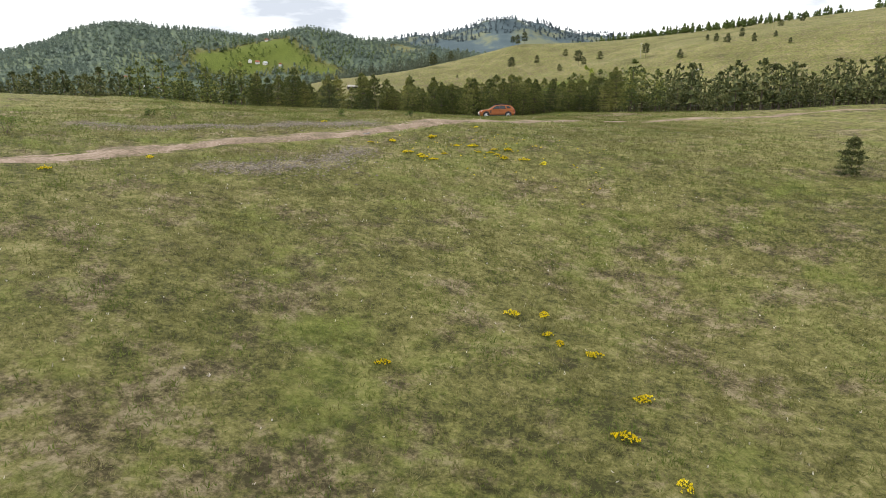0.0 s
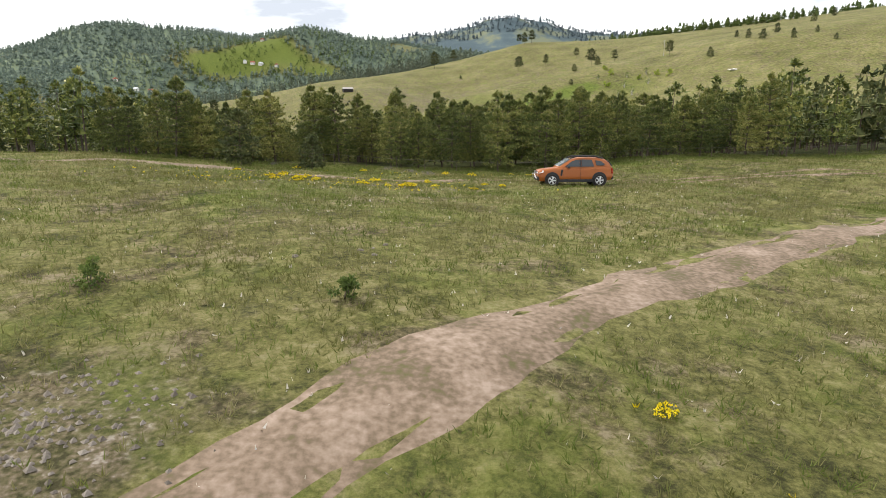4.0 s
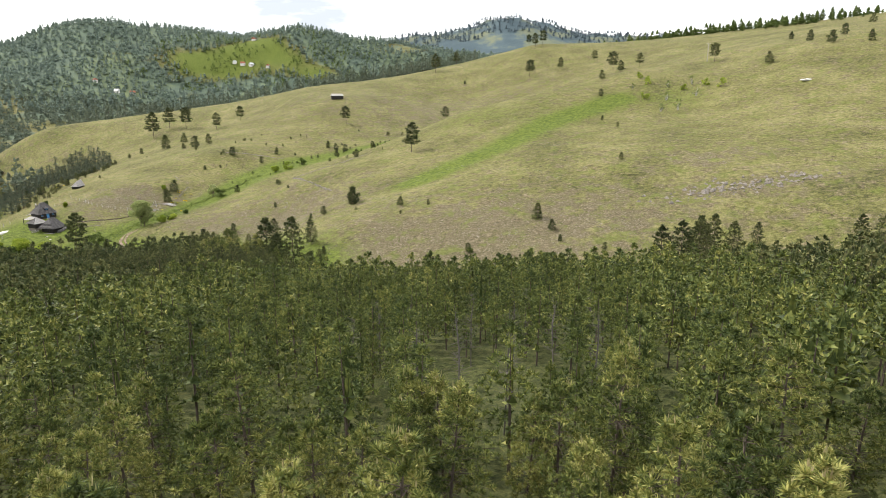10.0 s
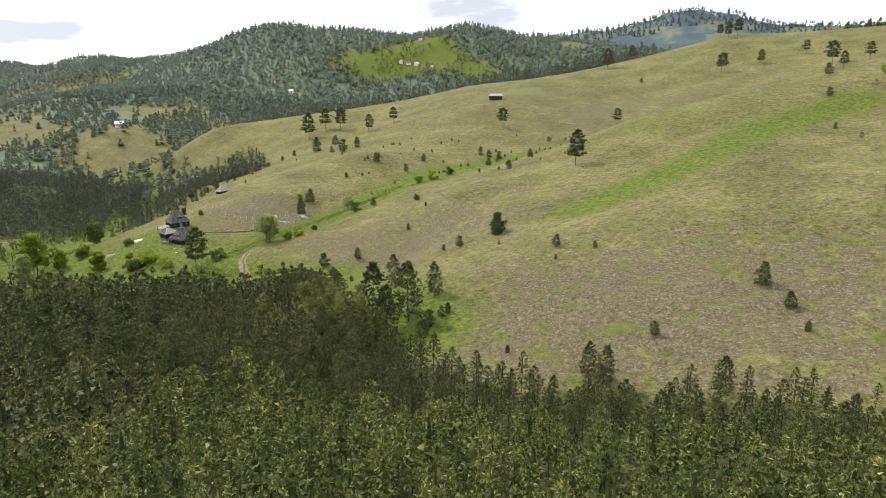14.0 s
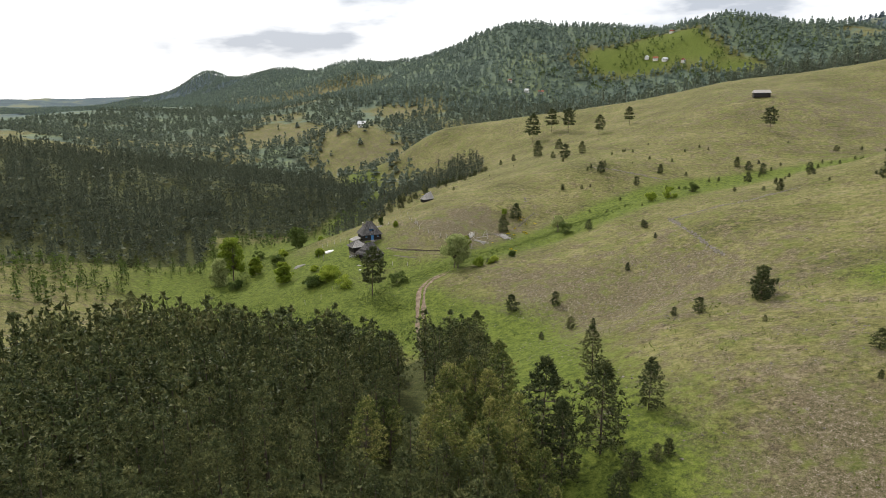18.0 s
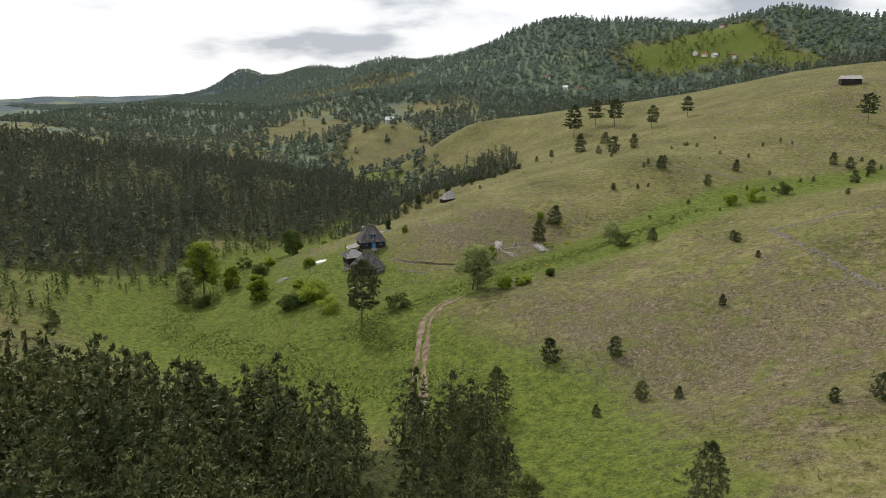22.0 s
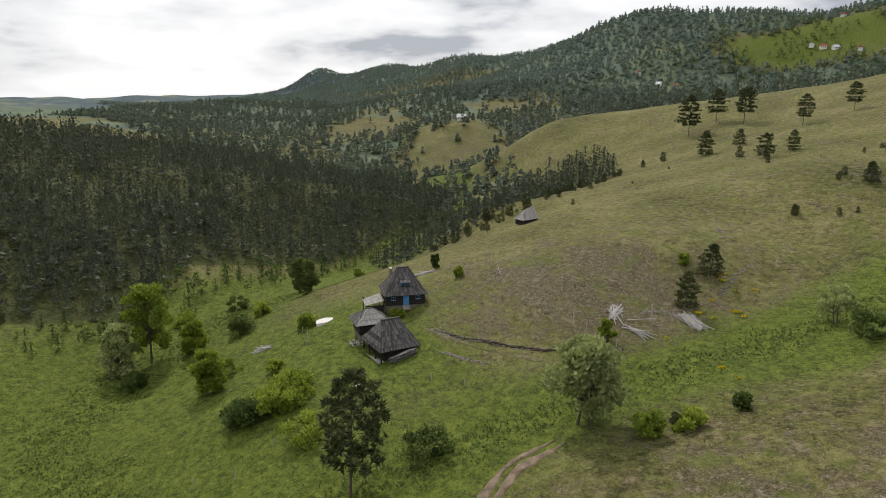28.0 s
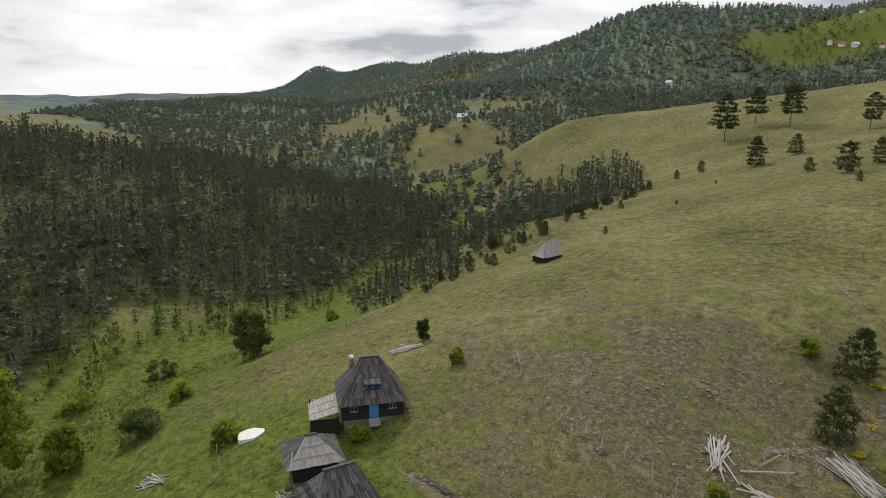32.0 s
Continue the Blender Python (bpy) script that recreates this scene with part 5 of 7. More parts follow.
for i, (x, y, h) in enumerate(SHRUBS):
    h = 2.3 if i < 3 else min(h, 3.2)
    a = broad_arrays(440 + i, h, 3.2 if i < 3 else h * 0.85, 0.0, 26 if i < 3 else 14, 3200 if i < 3 else 1300, 0.27, 0.0, 5 if i < 3 else 3)
    tree_thing("shrub", a, LEAVES if i % 3 else DULL_LEAVES, pose(x, y, z_at(x, y), 0, 0, i * 41), "leafy green shrub growing on valley grass", "shrub", "valley shrubs")
for i, (x, y, h) in enumerate(MEADOW_BUSH[1:6]):
    a = broad_arrays(480 + i, h, h * 0.75, 0.0, 8, 420, 0.06, 0.0, 4)
    tree_thing("low_shrub", a, DULL_LEAVES, pose(x, y, z_at(x, y), 0, 0, i * 41), "low dull green shrub on the meadow", "shrub", "meadow shrubs")
for i, (x, y) in enumerate([(-2, 137), (1, 139), (-5, 141), (4, 143), (-1, 146), (5, 137), (-7, 145), (0, 133), (7, 146), (-4, 135), (3, 149), (-8, 139)]):
    g = np.random.default_rng(600 + i)
    ends = [((0, 0, -0.3), (0.1, 0, 3.4), 0.055, 0.04), ((0.1, 0, 3.4), (g.normal(0, 0.15), g.normal(0, 0.15), 5.6 + g.uniform(-1, 0.6)), 0.05, 0.01)]
    for k in range(60):
        zz, az = g.uniform(1.2, 5.2), g.uniform(0, 6.28)
        r = (6.2 - zz) * g.uniform(0.14, 0.3)
        ends.append(((0.05, 0, zz), (math.cos(az) * r, math.sin(az) * r, zz + r * g.uniform(-0.1, 0.4)), 0.014, 0.003))
    v, f = sticks(ends)
    ob = thing("dead_pine", pose(x, y, z_at(x, y), g.normal(0, 2), g.normal(0, 2), i * 60), "bare grey dead pine standing in a glade", "dead tree", "dead pines")
    new("trunk", tri_mesh("trunk", v, f, [DEAD_BARK])).parent = ob


# ---- the orange car: its front towards -x ----
PAINT = surface("orange_metallic_paint", [(0.3, (0.25, 0.070, 0.011)), (0.6, (0.285, 0.083, 0.013)), (0.9, (0.32, 0.096, 0.016))], 2, 0.48, 0.2, 0.0, spec=0.35, coat=0.15)
PLASTIC = surface("black_plastic", [(0.3, (0.014, 0.014, 0.015)), (0.7, (0.03, 0.03, 0.032))], 8, 0.6, bump=0.1)
RUBBER = surface("tyre_rubber", [(0.3, (0.014, 0.013, 0.012)), (0.7, (0.035, 0.032, 0.030))], 10, 0.9, bump=0.4)
ALLOY = surface("silver_alloy", [(0.3, (0.50, 0.50, 0.51)), (0.7, (0.66, 0.66, 0.67))], 6, 0.35, 0.8, 0.05)
CHROME = surface("bright_chrome", [(0.3, (0.72, 0.72, 0.73)), (0.7, (0.80, 0.80, 0.81))], 6, 0.3, 1.0, 0.0)
LAMP_GLASS = surface("clear_lamp_glass", [(0.3, (0.42, 0.44, 0.46)), (0.7, (0.62, 0.64, 0.66))], 14, 0.28, 0.1, 0.1, coat=0.2)
RED_LENS = surface("red_lamp_lens", [(0.3, (0.20, 0.008, 0.006)), (0.7, (0.34, 0.015, 0.01))], 9, 0.2, coat=0.6)
PLATE = surface("white_plate", [(0.3, (0.70, 0.70, 0.70)), (0.7, (0.80, 0.80, 0.80))], 6, 0.5, bump=0.0)
TINT, tn, tl, tb = tree_of("tinted_car_glass")
tb.inputs["Base Color"].default_value, tb.inputs["Roughness"].default_value, tb.inputs["Specular IOR Level"].default_value, tb.inputs["Coat Weight"].default_value = (0.020, 0.026, 0.030, 1), 0.14, 0.4, 0.2


# mottled light grey in the base colour imitates the sky's reflection
SKY_TONED_SCREEN = surface("windscreen_glass", [(0.3, (0.09, 0.11, 0.12)), (0.55, (0.17, 0.195, 0.205)), (0.8, (0.26, 0.285, 0.295))], 0.9, 0.16, 0.0, 0.0, fine=2, spec=0.4)


def loft(rings, close_ends=True):
    bm = bmesh.new()
    rows = [[bm.verts.new(p) for p in r] for r in rings]
    for a, b in zip(rows[:-1], rows[1:]):
        for k in range(len(a) - 1):
            bm.faces.new((a[k], a[k + 1], b[k + 1], b[k]))
    if close_ends:
        bm.faces.new(rows[0][::-1])
        bm.faces.new(rows[-1])
    bmesh.ops.recalc_face_normals(bm, faces=bm.faces)
    return bm


def smooth(ob, angle=40):
    for p in ob.data.polygons:
        p.use_smooth = True
    return ob


def body_ring(x, w, zb, zs):
    half = [(w * 0.90, zb), (w * 0.985, zb + 0.12), (w, zb + 0.32), (w * 0.985, 0.66), (w * 1.0, zs - 0.17), (w * 0.965, zs - 0.06), (w * 0.88, zs), (w * 0.45, zs + 0.025)]
    return [(x, -y, z) for y, z in half] + [(x, 0, zs + 0.032)] + [(x, y, z) for y, z in half[::-1]]


def build_car():
    x0, y0 = 6.36, 78.02
    car = thing("car", pose(x0, y0, z_at(x0, y0) + 0.02, -4, 0, 0.5) @ Matrix.Diagonal((0.965, 0.965, 0.965, 1)), "orange compact off-road car parked on meadow grass", "car")
    body = part("body", loft([body_ring(*r) for r in ((-2.15, 0.62, 0.42, 0.74), (-2.10, 0.74, 0.34, 0.86), (-1.95, 0.83, 0.30, 0.93), (-1.55, 0.89, 0.28, 0.99), (-1.0, 0.90, 0.27, 1.05), (-0.4, 0.885, 0.27, 1.07), (0.5, 0.885, 0.27, 1.08),
                                                  (1.1, 0.90, 0.27, 1.09), (1.6, 0.905, 0.30, 1.09), (1.95, 0.86, 0.36, 1.07), (2.10, 0.80, 0.42, 1.02), (2.16, 0.70, 0.50, 0.94))]), PAINT, car)
    smooth(body)

    def cabin_ring(x, wb, wt, zt):
        return [(x, -wb, 1.04), (x, -wb + 0.02, 1.10), (x, -wt - 0.03, zt - 0.07), (x, -wt + 0.10, zt), (x, 0, zt + 0.025), (x, wt - 0.10, zt), (x, wt + 0.03, zt - 0.07), (x, wb - 0.02, 1.10), (x, wb, 1.04)]
    cab = part("cabin", loft([cabin_ring(*r) for r in ((-1.0, 0.74, 0.70, 1.12), (-0.70, 0.82, 0.68, 1.30), (-0.28, 0.84, 0.66, 1.52), (0.1, 0.845, 0.655, 1.60), (0.7, 0.845, 0.655, 1.625), (1.3, 0.84, 0.645, 1.59), (1.72, 0.82, 0.62, 1.50), (1.95, 0.79, 0.60, 1.32), (2.08, 0.76, 0.62, 1.12))]), PAINT, car)
    smooth(cab)

    def pane(name, pts, out, mat=TINT, label="dark tinted glass"):
        bm = bmesh.new()
        lo = [bm.verts.new(p) for p in pts]
        hi = [bm.verts.new(Vector(p) + Vector(out)) for p in pts]
        bm.faces.new(hi)
        for k in range(len(pts)):
            n = (k + 1) % len(pts)
            bm.faces.new((lo[k], lo[n], hi[n], hi[k]))
        bmesh.ops.recalc_face_normals(bm, faces=bm.faces)
        return part(name, bm, mat, car, label)
    for s in (-1, 1):
        o = (0, 0.016 * s, 0.004)

        def q(x, z):
            return (x, s * (0.848 - (z - 1.10) * 0.335), z)
        pane("side_window", [q(-0.62, 1.11), q(-0.24, 1.40), q(0.05, 1.50), q(0.22, 1.51), q(0.22, 1.11)], o)
        pane("side_window", [q(0.33, 1.11), q(0.33, 1.515), q(0.90, 1.50), q(1.04, 1.11)], o)
        pane("side_window", [q(1.17, 1.17), q(1.10, 1.46), q(1.42, 1.42), q(1.66, 1.24), q(1.58, 1.17)], o)
        pane("pillar_trim", [q(0.235, 1.10), q(0.235, 1.515), q(0.317, 1.515), q(0.317, 1.10)], (0, 0.013 * s, 0), PLASTIC, "black door pillar")
        bm = bmesh.new()
        for a, b in (((-0.30, 0.60, 1.58), (0.05, 0.60, 1.685)), ((0.05, 0.60, 1.685), (1.05, 0.59, 1.69)), ((1.05, 0.59, 1.69), (1.55, 0.58, 1.58))):
            rod(bm, (a[0], a[1] * s, a[2]), (b[0], b[1] * s, b[2]), 0.042, 0.042, 8)
        part("roof_rail", bm, PLASTIC, car, "black roof rail")
        m = part("mirror", box(bmesh.new(), 0.13, 0.20, 0.14, pose(-0.42, s * 0.98, 1.10), 0.03), PLASTIC, car, "black door mirror")
        part("mirror_arm", box(bmesh.new(), 0.06, 0.14, 0.04, pose(-0.42, s * 0.87, 1.06)), PLASTIC, car)
        part("sill", box(bmesh.new(), 1.95, 0.06, 0.16, pose(0.02, s * 0.885, 0.33), 0.02), PLASTIC, car, "black sill cladding")
        part("wing_trim", box(bmesh.new(), 0.11, 0.03, 0.34, pose(-0.80, s * 0.895, 0.78, 0, 8), 0.01), PLASTIC, car, "black wing trim")
        for x in (0.10, 0.98):
            part("door_handle", box(bmesh.new(), 0.19, 0.04, 0.035, pose(x, s * 0.905, 0.95), 0.012), PAINT, car)
        for x in (-0.72, 0.275, 1.08):
            part("door_seam", box(bmesh.new(), 0.012, 0.012, 0.62, pose(x, s * 0.8895, 0.72)), PLASTIC, car)
        pane("headlight", [(-2.04, s * 0.80, 0.74), (-2.12, s * 0.66, 0.74), (-2.13, s * 0.52, 0.76), (-2.05, s * 0.52, 0.88), (-1.80, s * 0.865, 0.90), (-1.82, s * 0.885, 0.80)], (-0.03, 0.02 * s, 0.01), LAMP_GLASS, "clear headlight")
        pane("tail_light", [(2.02, s * 0.845, 0.72), (2.13, s * 0.72, 0.72), (2.10, s * 0.72, 1.02), (1.98, s * 0.85, 1.02)], (0.03, 0.015 * s, 0), RED_LENS, "red tail light")
        part("fog_light", box(bmesh.new(), 0.04, 0.12, 0.07, pose(-2.12, s * 0.64, 0.50), 0.015), LAMP_GLASS, car)
        for x in (-1.335, 1.335):
            # no arch is cut: a black disc gives lining and shaded well
            bm = bmesh.new()
            bmesh.ops.create_cone(bm, cap_ends=True, segments=32, radius1=0.415, radius2=0.415, depth=0.05, matrix=pose(x, s * 0.893, 0.40, 90))
            part("wheel_well_disc", bm, PLASTIC, car, "black disc for arch lining and shaded wheel well")
            hub = new("wheel")
            hub.parent = car
            hub.matrix_basis = pose(x, s * 0.86, 0.345, 90)
            bm = bmesh.new()
            prof = [(0.235, -0.10), (0.30, -0.115), (0.335, -0.09), (0.345, -0.05), (0.345, 0.05), (0.335, 0.09), (0.30, 0.115), (0.235, 0.10)]
            rows = [[bm.verts.new((r * math.cos(a), r * math.sin(a), z)) for r, z in prof] for a in np.linspace(0, 2 * math.pi, 33)[:-1]]
            for a, b in zip(rows, rows[1:] + rows[:1]):
                for k in range(len(prof)):
                    n = (k + 1) % len(prof)
                    bm.faces.new((a[k], b[k], b[n], a[n]))
            bmesh.ops.recalc_face_normals(bm, faces=bm.faces)
            smooth(part("tyre", bm, RUBBER, hub))
            bm = bmesh.new()
            side = -s
            bmesh.ops.create_cone(bm, cap_ends=True, segments=28, radius1=0.235, radius2=0.235, depth=0.10, matrix=pose(0, 0, 0))
            part("rim_well", bm, PLASTIC, hub)
            bm = bmesh.new()
            for a in np.linspace(0, 2 * math.pi, 29)[:-1]:
                rod(bm, (0.222 * math.cos(a), 0.222 * math.sin(a), 0.09 * side), (0.222 * math.cos(a + 0.2244), 0.222 * math.sin(a + 0.2244), 0.09 * side), 0.014, 0.014, 5)
            for k in range(5):
                a = 2 * math.pi * k / 5
                for d in (-0.10, 0.10):
                    rod(bm, (0.05 * math.cos(a), 0.05 * math.sin(a), 0.095 * side), (0.215 * math.cos(a + d), 0.215 * math.sin(a + d), 0.08 * side), 0.036, 0.034, 6)
            bmesh.ops.create_cone(bm, cap_ends=True, segments=14, radius1=0.065, radius2=0.05, depth=0.05, matrix=pose(0, 0, 0.09 * side))
            part("rim", bm, ALLOY, hub, "five-spoke silver rim")
    pane("windscreen", [(-0.93, -0.70, 1.12), (-0.93, 0.70, 1.12), (-0.30, 0.60, 1.51), (-0.30, -0.60, 1.51)], (-0.038, 0, 0.048), SKY_TONED_SCREEN, "windscreen glass")
    pane("rear_window", [(2.06, -0.62, 1.14), (2.06, 0.62, 1.14), (1.86, 0.56, 1.42), (1.86, -0.56, 1.42)], (0.04, 0, 0.03), TINT)
    part("front_bumper", box(bmesh.new(), 0.20, 1.50, 0.26, pose(-2.06, 0, 0.47), 0.05), PLASTIC, car, "black lower bumper")
    part("rear_bumper", box(bmesh.new(), 0.18, 1.56, 0.24, pose(2.08, 0, 0.50), 0.05), PLASTIC, car, "black rear bumper")
    part("grille", box(bmesh.new(), 0.06, 1.02, 0.16, pose(-2.13, 0, 0.79), 0.02), PLASTIC, car, "black radiator grille")
    for k in range(3):
        part("grille_bar", box(bmesh.new(), 0.02, 0.98, 0.02, pose(-2.165, 0, 0.74 + 0.05 * k)), ALLOY, car)
    part("plate", box(bmesh.new(), 0.02, 0.52, 0.11, pose(-2.18, 0, 0.58)), PLATE, car, "white plate with dark bars")
    part("badge", box(bmesh.new(), 0.02, 0.14, 0.06, pose(-2.18, 0, 0.80), 0.01), CHROME, car)
    for k in range(5):
        part("plate_bar", box(bmesh.new(), 0.006, 0.05, 0.06, pose(-2.193, -0.18 + 0.09 * k, 0.58)), PLASTIC, car)
    bm = bmesh.new()
    arc = [(-1.98, -0.70, 0.34), (-2.22, -0.58, 0.50), (-2.27, -0.40, 0.70), (-2.27, 0.40, 0.70), (-2.22, 0.58, 0.50), (-1.98, 0.70, 0.34)]
    for a, b in zip(arc[:-1], arc[1:]):
        rod(bm, a, b, 0.03, 0.03, 8)
    part("bull_bar", bm, CHROME, car, "chrome front guard bar")
    part("wiper", rod(bmesh.new(), (-0.96, -0.10, 1.16), (-0.72, -0.58, 1.28), 0.010, 0.008, 5), PLASTIC, car)
    part("windscreen_paper", box(bmesh.new(), 0.10, 0.22, 0.004, pose(-0.955, -0.40, 1.17, 0, -33)), PLATE, car, "white paper behind the screen")


build_car()


# ---- the old farm: steep shingled roofs on black timber ----
def roof_rows(parent, corners, rows, board, material, rng, thick=0.035, name="course"):
    """Boards in overlapping rows on a sloping face; corners: eave start, eave end, top end, top start."""
    a, b, c, d = (Vector(p) for p in corners)
    n = (b - a).cross(d - a).normalized()
    if n.z < 0:
        n = -n
    for k in range(rows):
        f0, f1 = k / rows - (0.025 if k else 0), (k + 1) / rows + 0.03
        l0, r0, l1, r1 = a.lerp(d, f0), b.lerp(c, f0), a.lerp(d, min(f1, 1)), b.lerp(c, min(f1, 1))
        count = max(2, int((r0 - l0).length / board))
        v, f = [], []
        single = name + "_board" if sum(c.name.startswith(name + "_board") for c in parent.children) + count <= 300 else ""
        for i in range(count):
            s0, s1 = (i + 0.04) / count, (i + 0.96) / count
            drop = rng.uniform(-0.02, 0.05)
            up = n * (0.065 + rng.uniform(-0.008, 0.014))
            lo0, lo1, hi0, hi1 = l0.lerp(r0, s0), l0.lerp(r0, s1), l1.lerp(r1, s0), l1.lerp(r1, s1)
            lo0, lo1 = lo0 + (lo0 - hi0).normalized() * drop, lo1 + (lo1 - hi1).normalized() * drop
            o = len(v)
            v += [lo0 + up, lo1 + up, hi1 + n * 0.012, hi0 + n * 0.012, lo0 + up - n * thick, lo1 + up - n * thick]
            f += [(o, o + 1, o + 2), (o, o + 2, o + 3), (o + 4, o + 1, o), (o + 4, o + 5, o + 1), (o + 4, o, o + 3), (o + 1, o + 5, o + 2)]
            if single:
                new(single, tri_mesh(single, [tuple(p) for p in v], f, [material])).parent = parent
                v, f = [], []
        if single:
            continue
        ob = new(name, tri_mesh(name, [tuple(p) for p in v], f, [material]))
        ob.parent = parent
        tagged(ob, kind="stuff")


def hip_roof(parent, length, width, ridge, low, high, rows, board, material, rng, deck_material, front=None):
    h, w, r = length / 2, width / 2, ridge / 2
    fl, fr, br, bl, rl, rr = (-h, -w, low), (h, -w, low), (h, w, low), (-h, w, low), (-r, 0, high), (r, 0, high)
    bm = bmesh.new()
    vs = [bm.verts.new(p) for p in (fl, fr, br, bl, rl, rr)]
    for q in ((0, 1, 5, 4), (1, 2, 5), (2, 3, 4, 5), (3, 0, 4), (3, 2, 1, 0)):
        bm.faces.new([vs[i] for i in q])
    bmesh.ops.recalc_face_normals(bm, faces=bm.faces)
    part("roof_deck", bm, deck_material, parent)
    for i, q in enumerate(((fl, fr, rr, rl), (fr, br, rr, rr), (br, bl, rl, rr), (bl, fl, rl, rl))):
        roof_rows(parent, q, rows, board, front if front and i == 0 else material, rng)
    part("ridge_cap", box(bmesh.new(), ridge + 0.3, 0.34, 0.12, pose(0, 0, high + 0.07), 0.02), material, parent)


def log_wall(parent, length, width, low, high, step=0.24):
    """Squared timbers laid on one another on four sides."""
    k = 0
    z = low
    while z < high - 0.02:
        t = min(step, high - z)
        for s in (-1, 1):
            part("timber", box(bmesh.new(), length + 0.12 * (k % 2), 0.16, t - 0.012, pose(0, s * width / 2, z + t / 2), 0.012), BLACK_TIMBER, parent)
            part("timber", box(bmesh.new(), 0.16, width + 0.12 * (1 - k % 2), t - 0.012, pose(s * length / 2, 0, z + t / 2), 0.012), BLACK_TIMBER, parent)
        z += t
        k += 1


def window_at(parent, x, y, z, w, h):
    win = part("window", box(bmesh.new(), w, 0.05, h, pose(x, y, z), 0.01), BLUE_PAINT, parent, "blue-painted window frame")
    for s in (-1, 1):
        part("pane", box(bmesh.new(), w / 2 - 0.10, 0.012, h - 0.16, pose(x + s * w / 4, y - 0.03, z)), TINT, win)
    part("window_sill", box(bmesh.new(), w + 0.14, 0.10, 0.04, pose(x, y - 0.04, z - h / 2 - 0.02)), PALE_BOARD, win)


def build_house():
    g = np.random.default_rng(700)
    cx, cy, rz = -156.05, 348.85, 58.3
    base = -34.25
    house = thing("house", pose(cx, cy, base, 0, 0, rz), "old black timber house with steep grey shingled roof", "house")
    part("stone_base", box(bmesh.new(), 6.1, 5.4, 1.5, pose(0, 0, -0.70), 0.05), STONE, house, "rough stone base")
    log_wall(house, 6.2, 5.5, 0.02, 1.9)
    hip_roof(house, 7.1, 6.4, 1.9, 1.72, 5.65, 6, 0.15, SHINGLE, g, BLACK_TIMBER)
    part("door", box(bmesh.new(), 0.95, 0.08, 1.62, pose(0.05, -2.86, 0.86), 0.01), BLUE_PAINT, house, "blue plank door")
    for k in range(3):
        part("step", box(bmesh.new(), 1.2, 0.30, 0.17, pose(0.05, -3.05 - 0.28 * k, -0.06 - 0.18 * k), 0.01), PALE_BOARD, house, "grey wooden step")
    window_at(house, -2.0, -2.86, 1.22, 0.72, 0.55)
    window_at(house, 2.0, -2.86, 1.22, 0.72, 0.55)
    dorm = part("dormer", box(bmesh.new(), 1.45, 1.5, 0.75, pose(0.05, -1.62, 3.35), 0.02), BLACK_TIMBER, house)
    for s in (-1, 1):
        part("dormer_window", box(bmesh.new(), 0.62, 0.05, 0.46, pose(0.05 + s * 0.35, -2.38, 3.36), 0.01), BLUE_PAINT, dorm, "blue dormer window")
        part("pane", box(bmesh.new(), 0.46, 0.02, 0.32, pose(0.05 + s * 0.35, -2.41, 3.36)), TINT, dorm)
        bm = bmesh.new()
        vs = [bm.verts.new(p) for p in ((0.05 + s * 0.74, -2.40, 3.02), (0.05 + s * 1.35, -2.50, 2.72), (0.05 + s * 0.74, -1.2, 4.02))]
        bm.faces.new(vs)
        bmesh.ops.solidify(bm, geom=bm.faces[:], thickness=0.05)
        part("dormer_cheek", bm, SHINGLE, dorm)
    roof_rows(dorm, ((-0.85, -2.62, 3.68), (0.95, -2.62, 3.68), (0.80, -0.98, 4.42), (-0.70, -0.98, 4.42)), 2, 0.15, SHINGLE, g, name="dormer_course")
    part("chimney", box(bmesh.new(), 0.5, 0.5, 2.0, pose(-1.75, 1.4, 4.15), 0.03), STONE, house, "stone chimney")
    bm = bmesh.new()
    bmesh.ops.create_cone(bm, cap_ends=True, segments=14, radius1=0.26, radius2=0.2, depth=0.22, matrix=pose(-1.75, 1.4, 5.26))
    part("chimney_cap", bm, LIMEWASH, house, "white chimney cap")


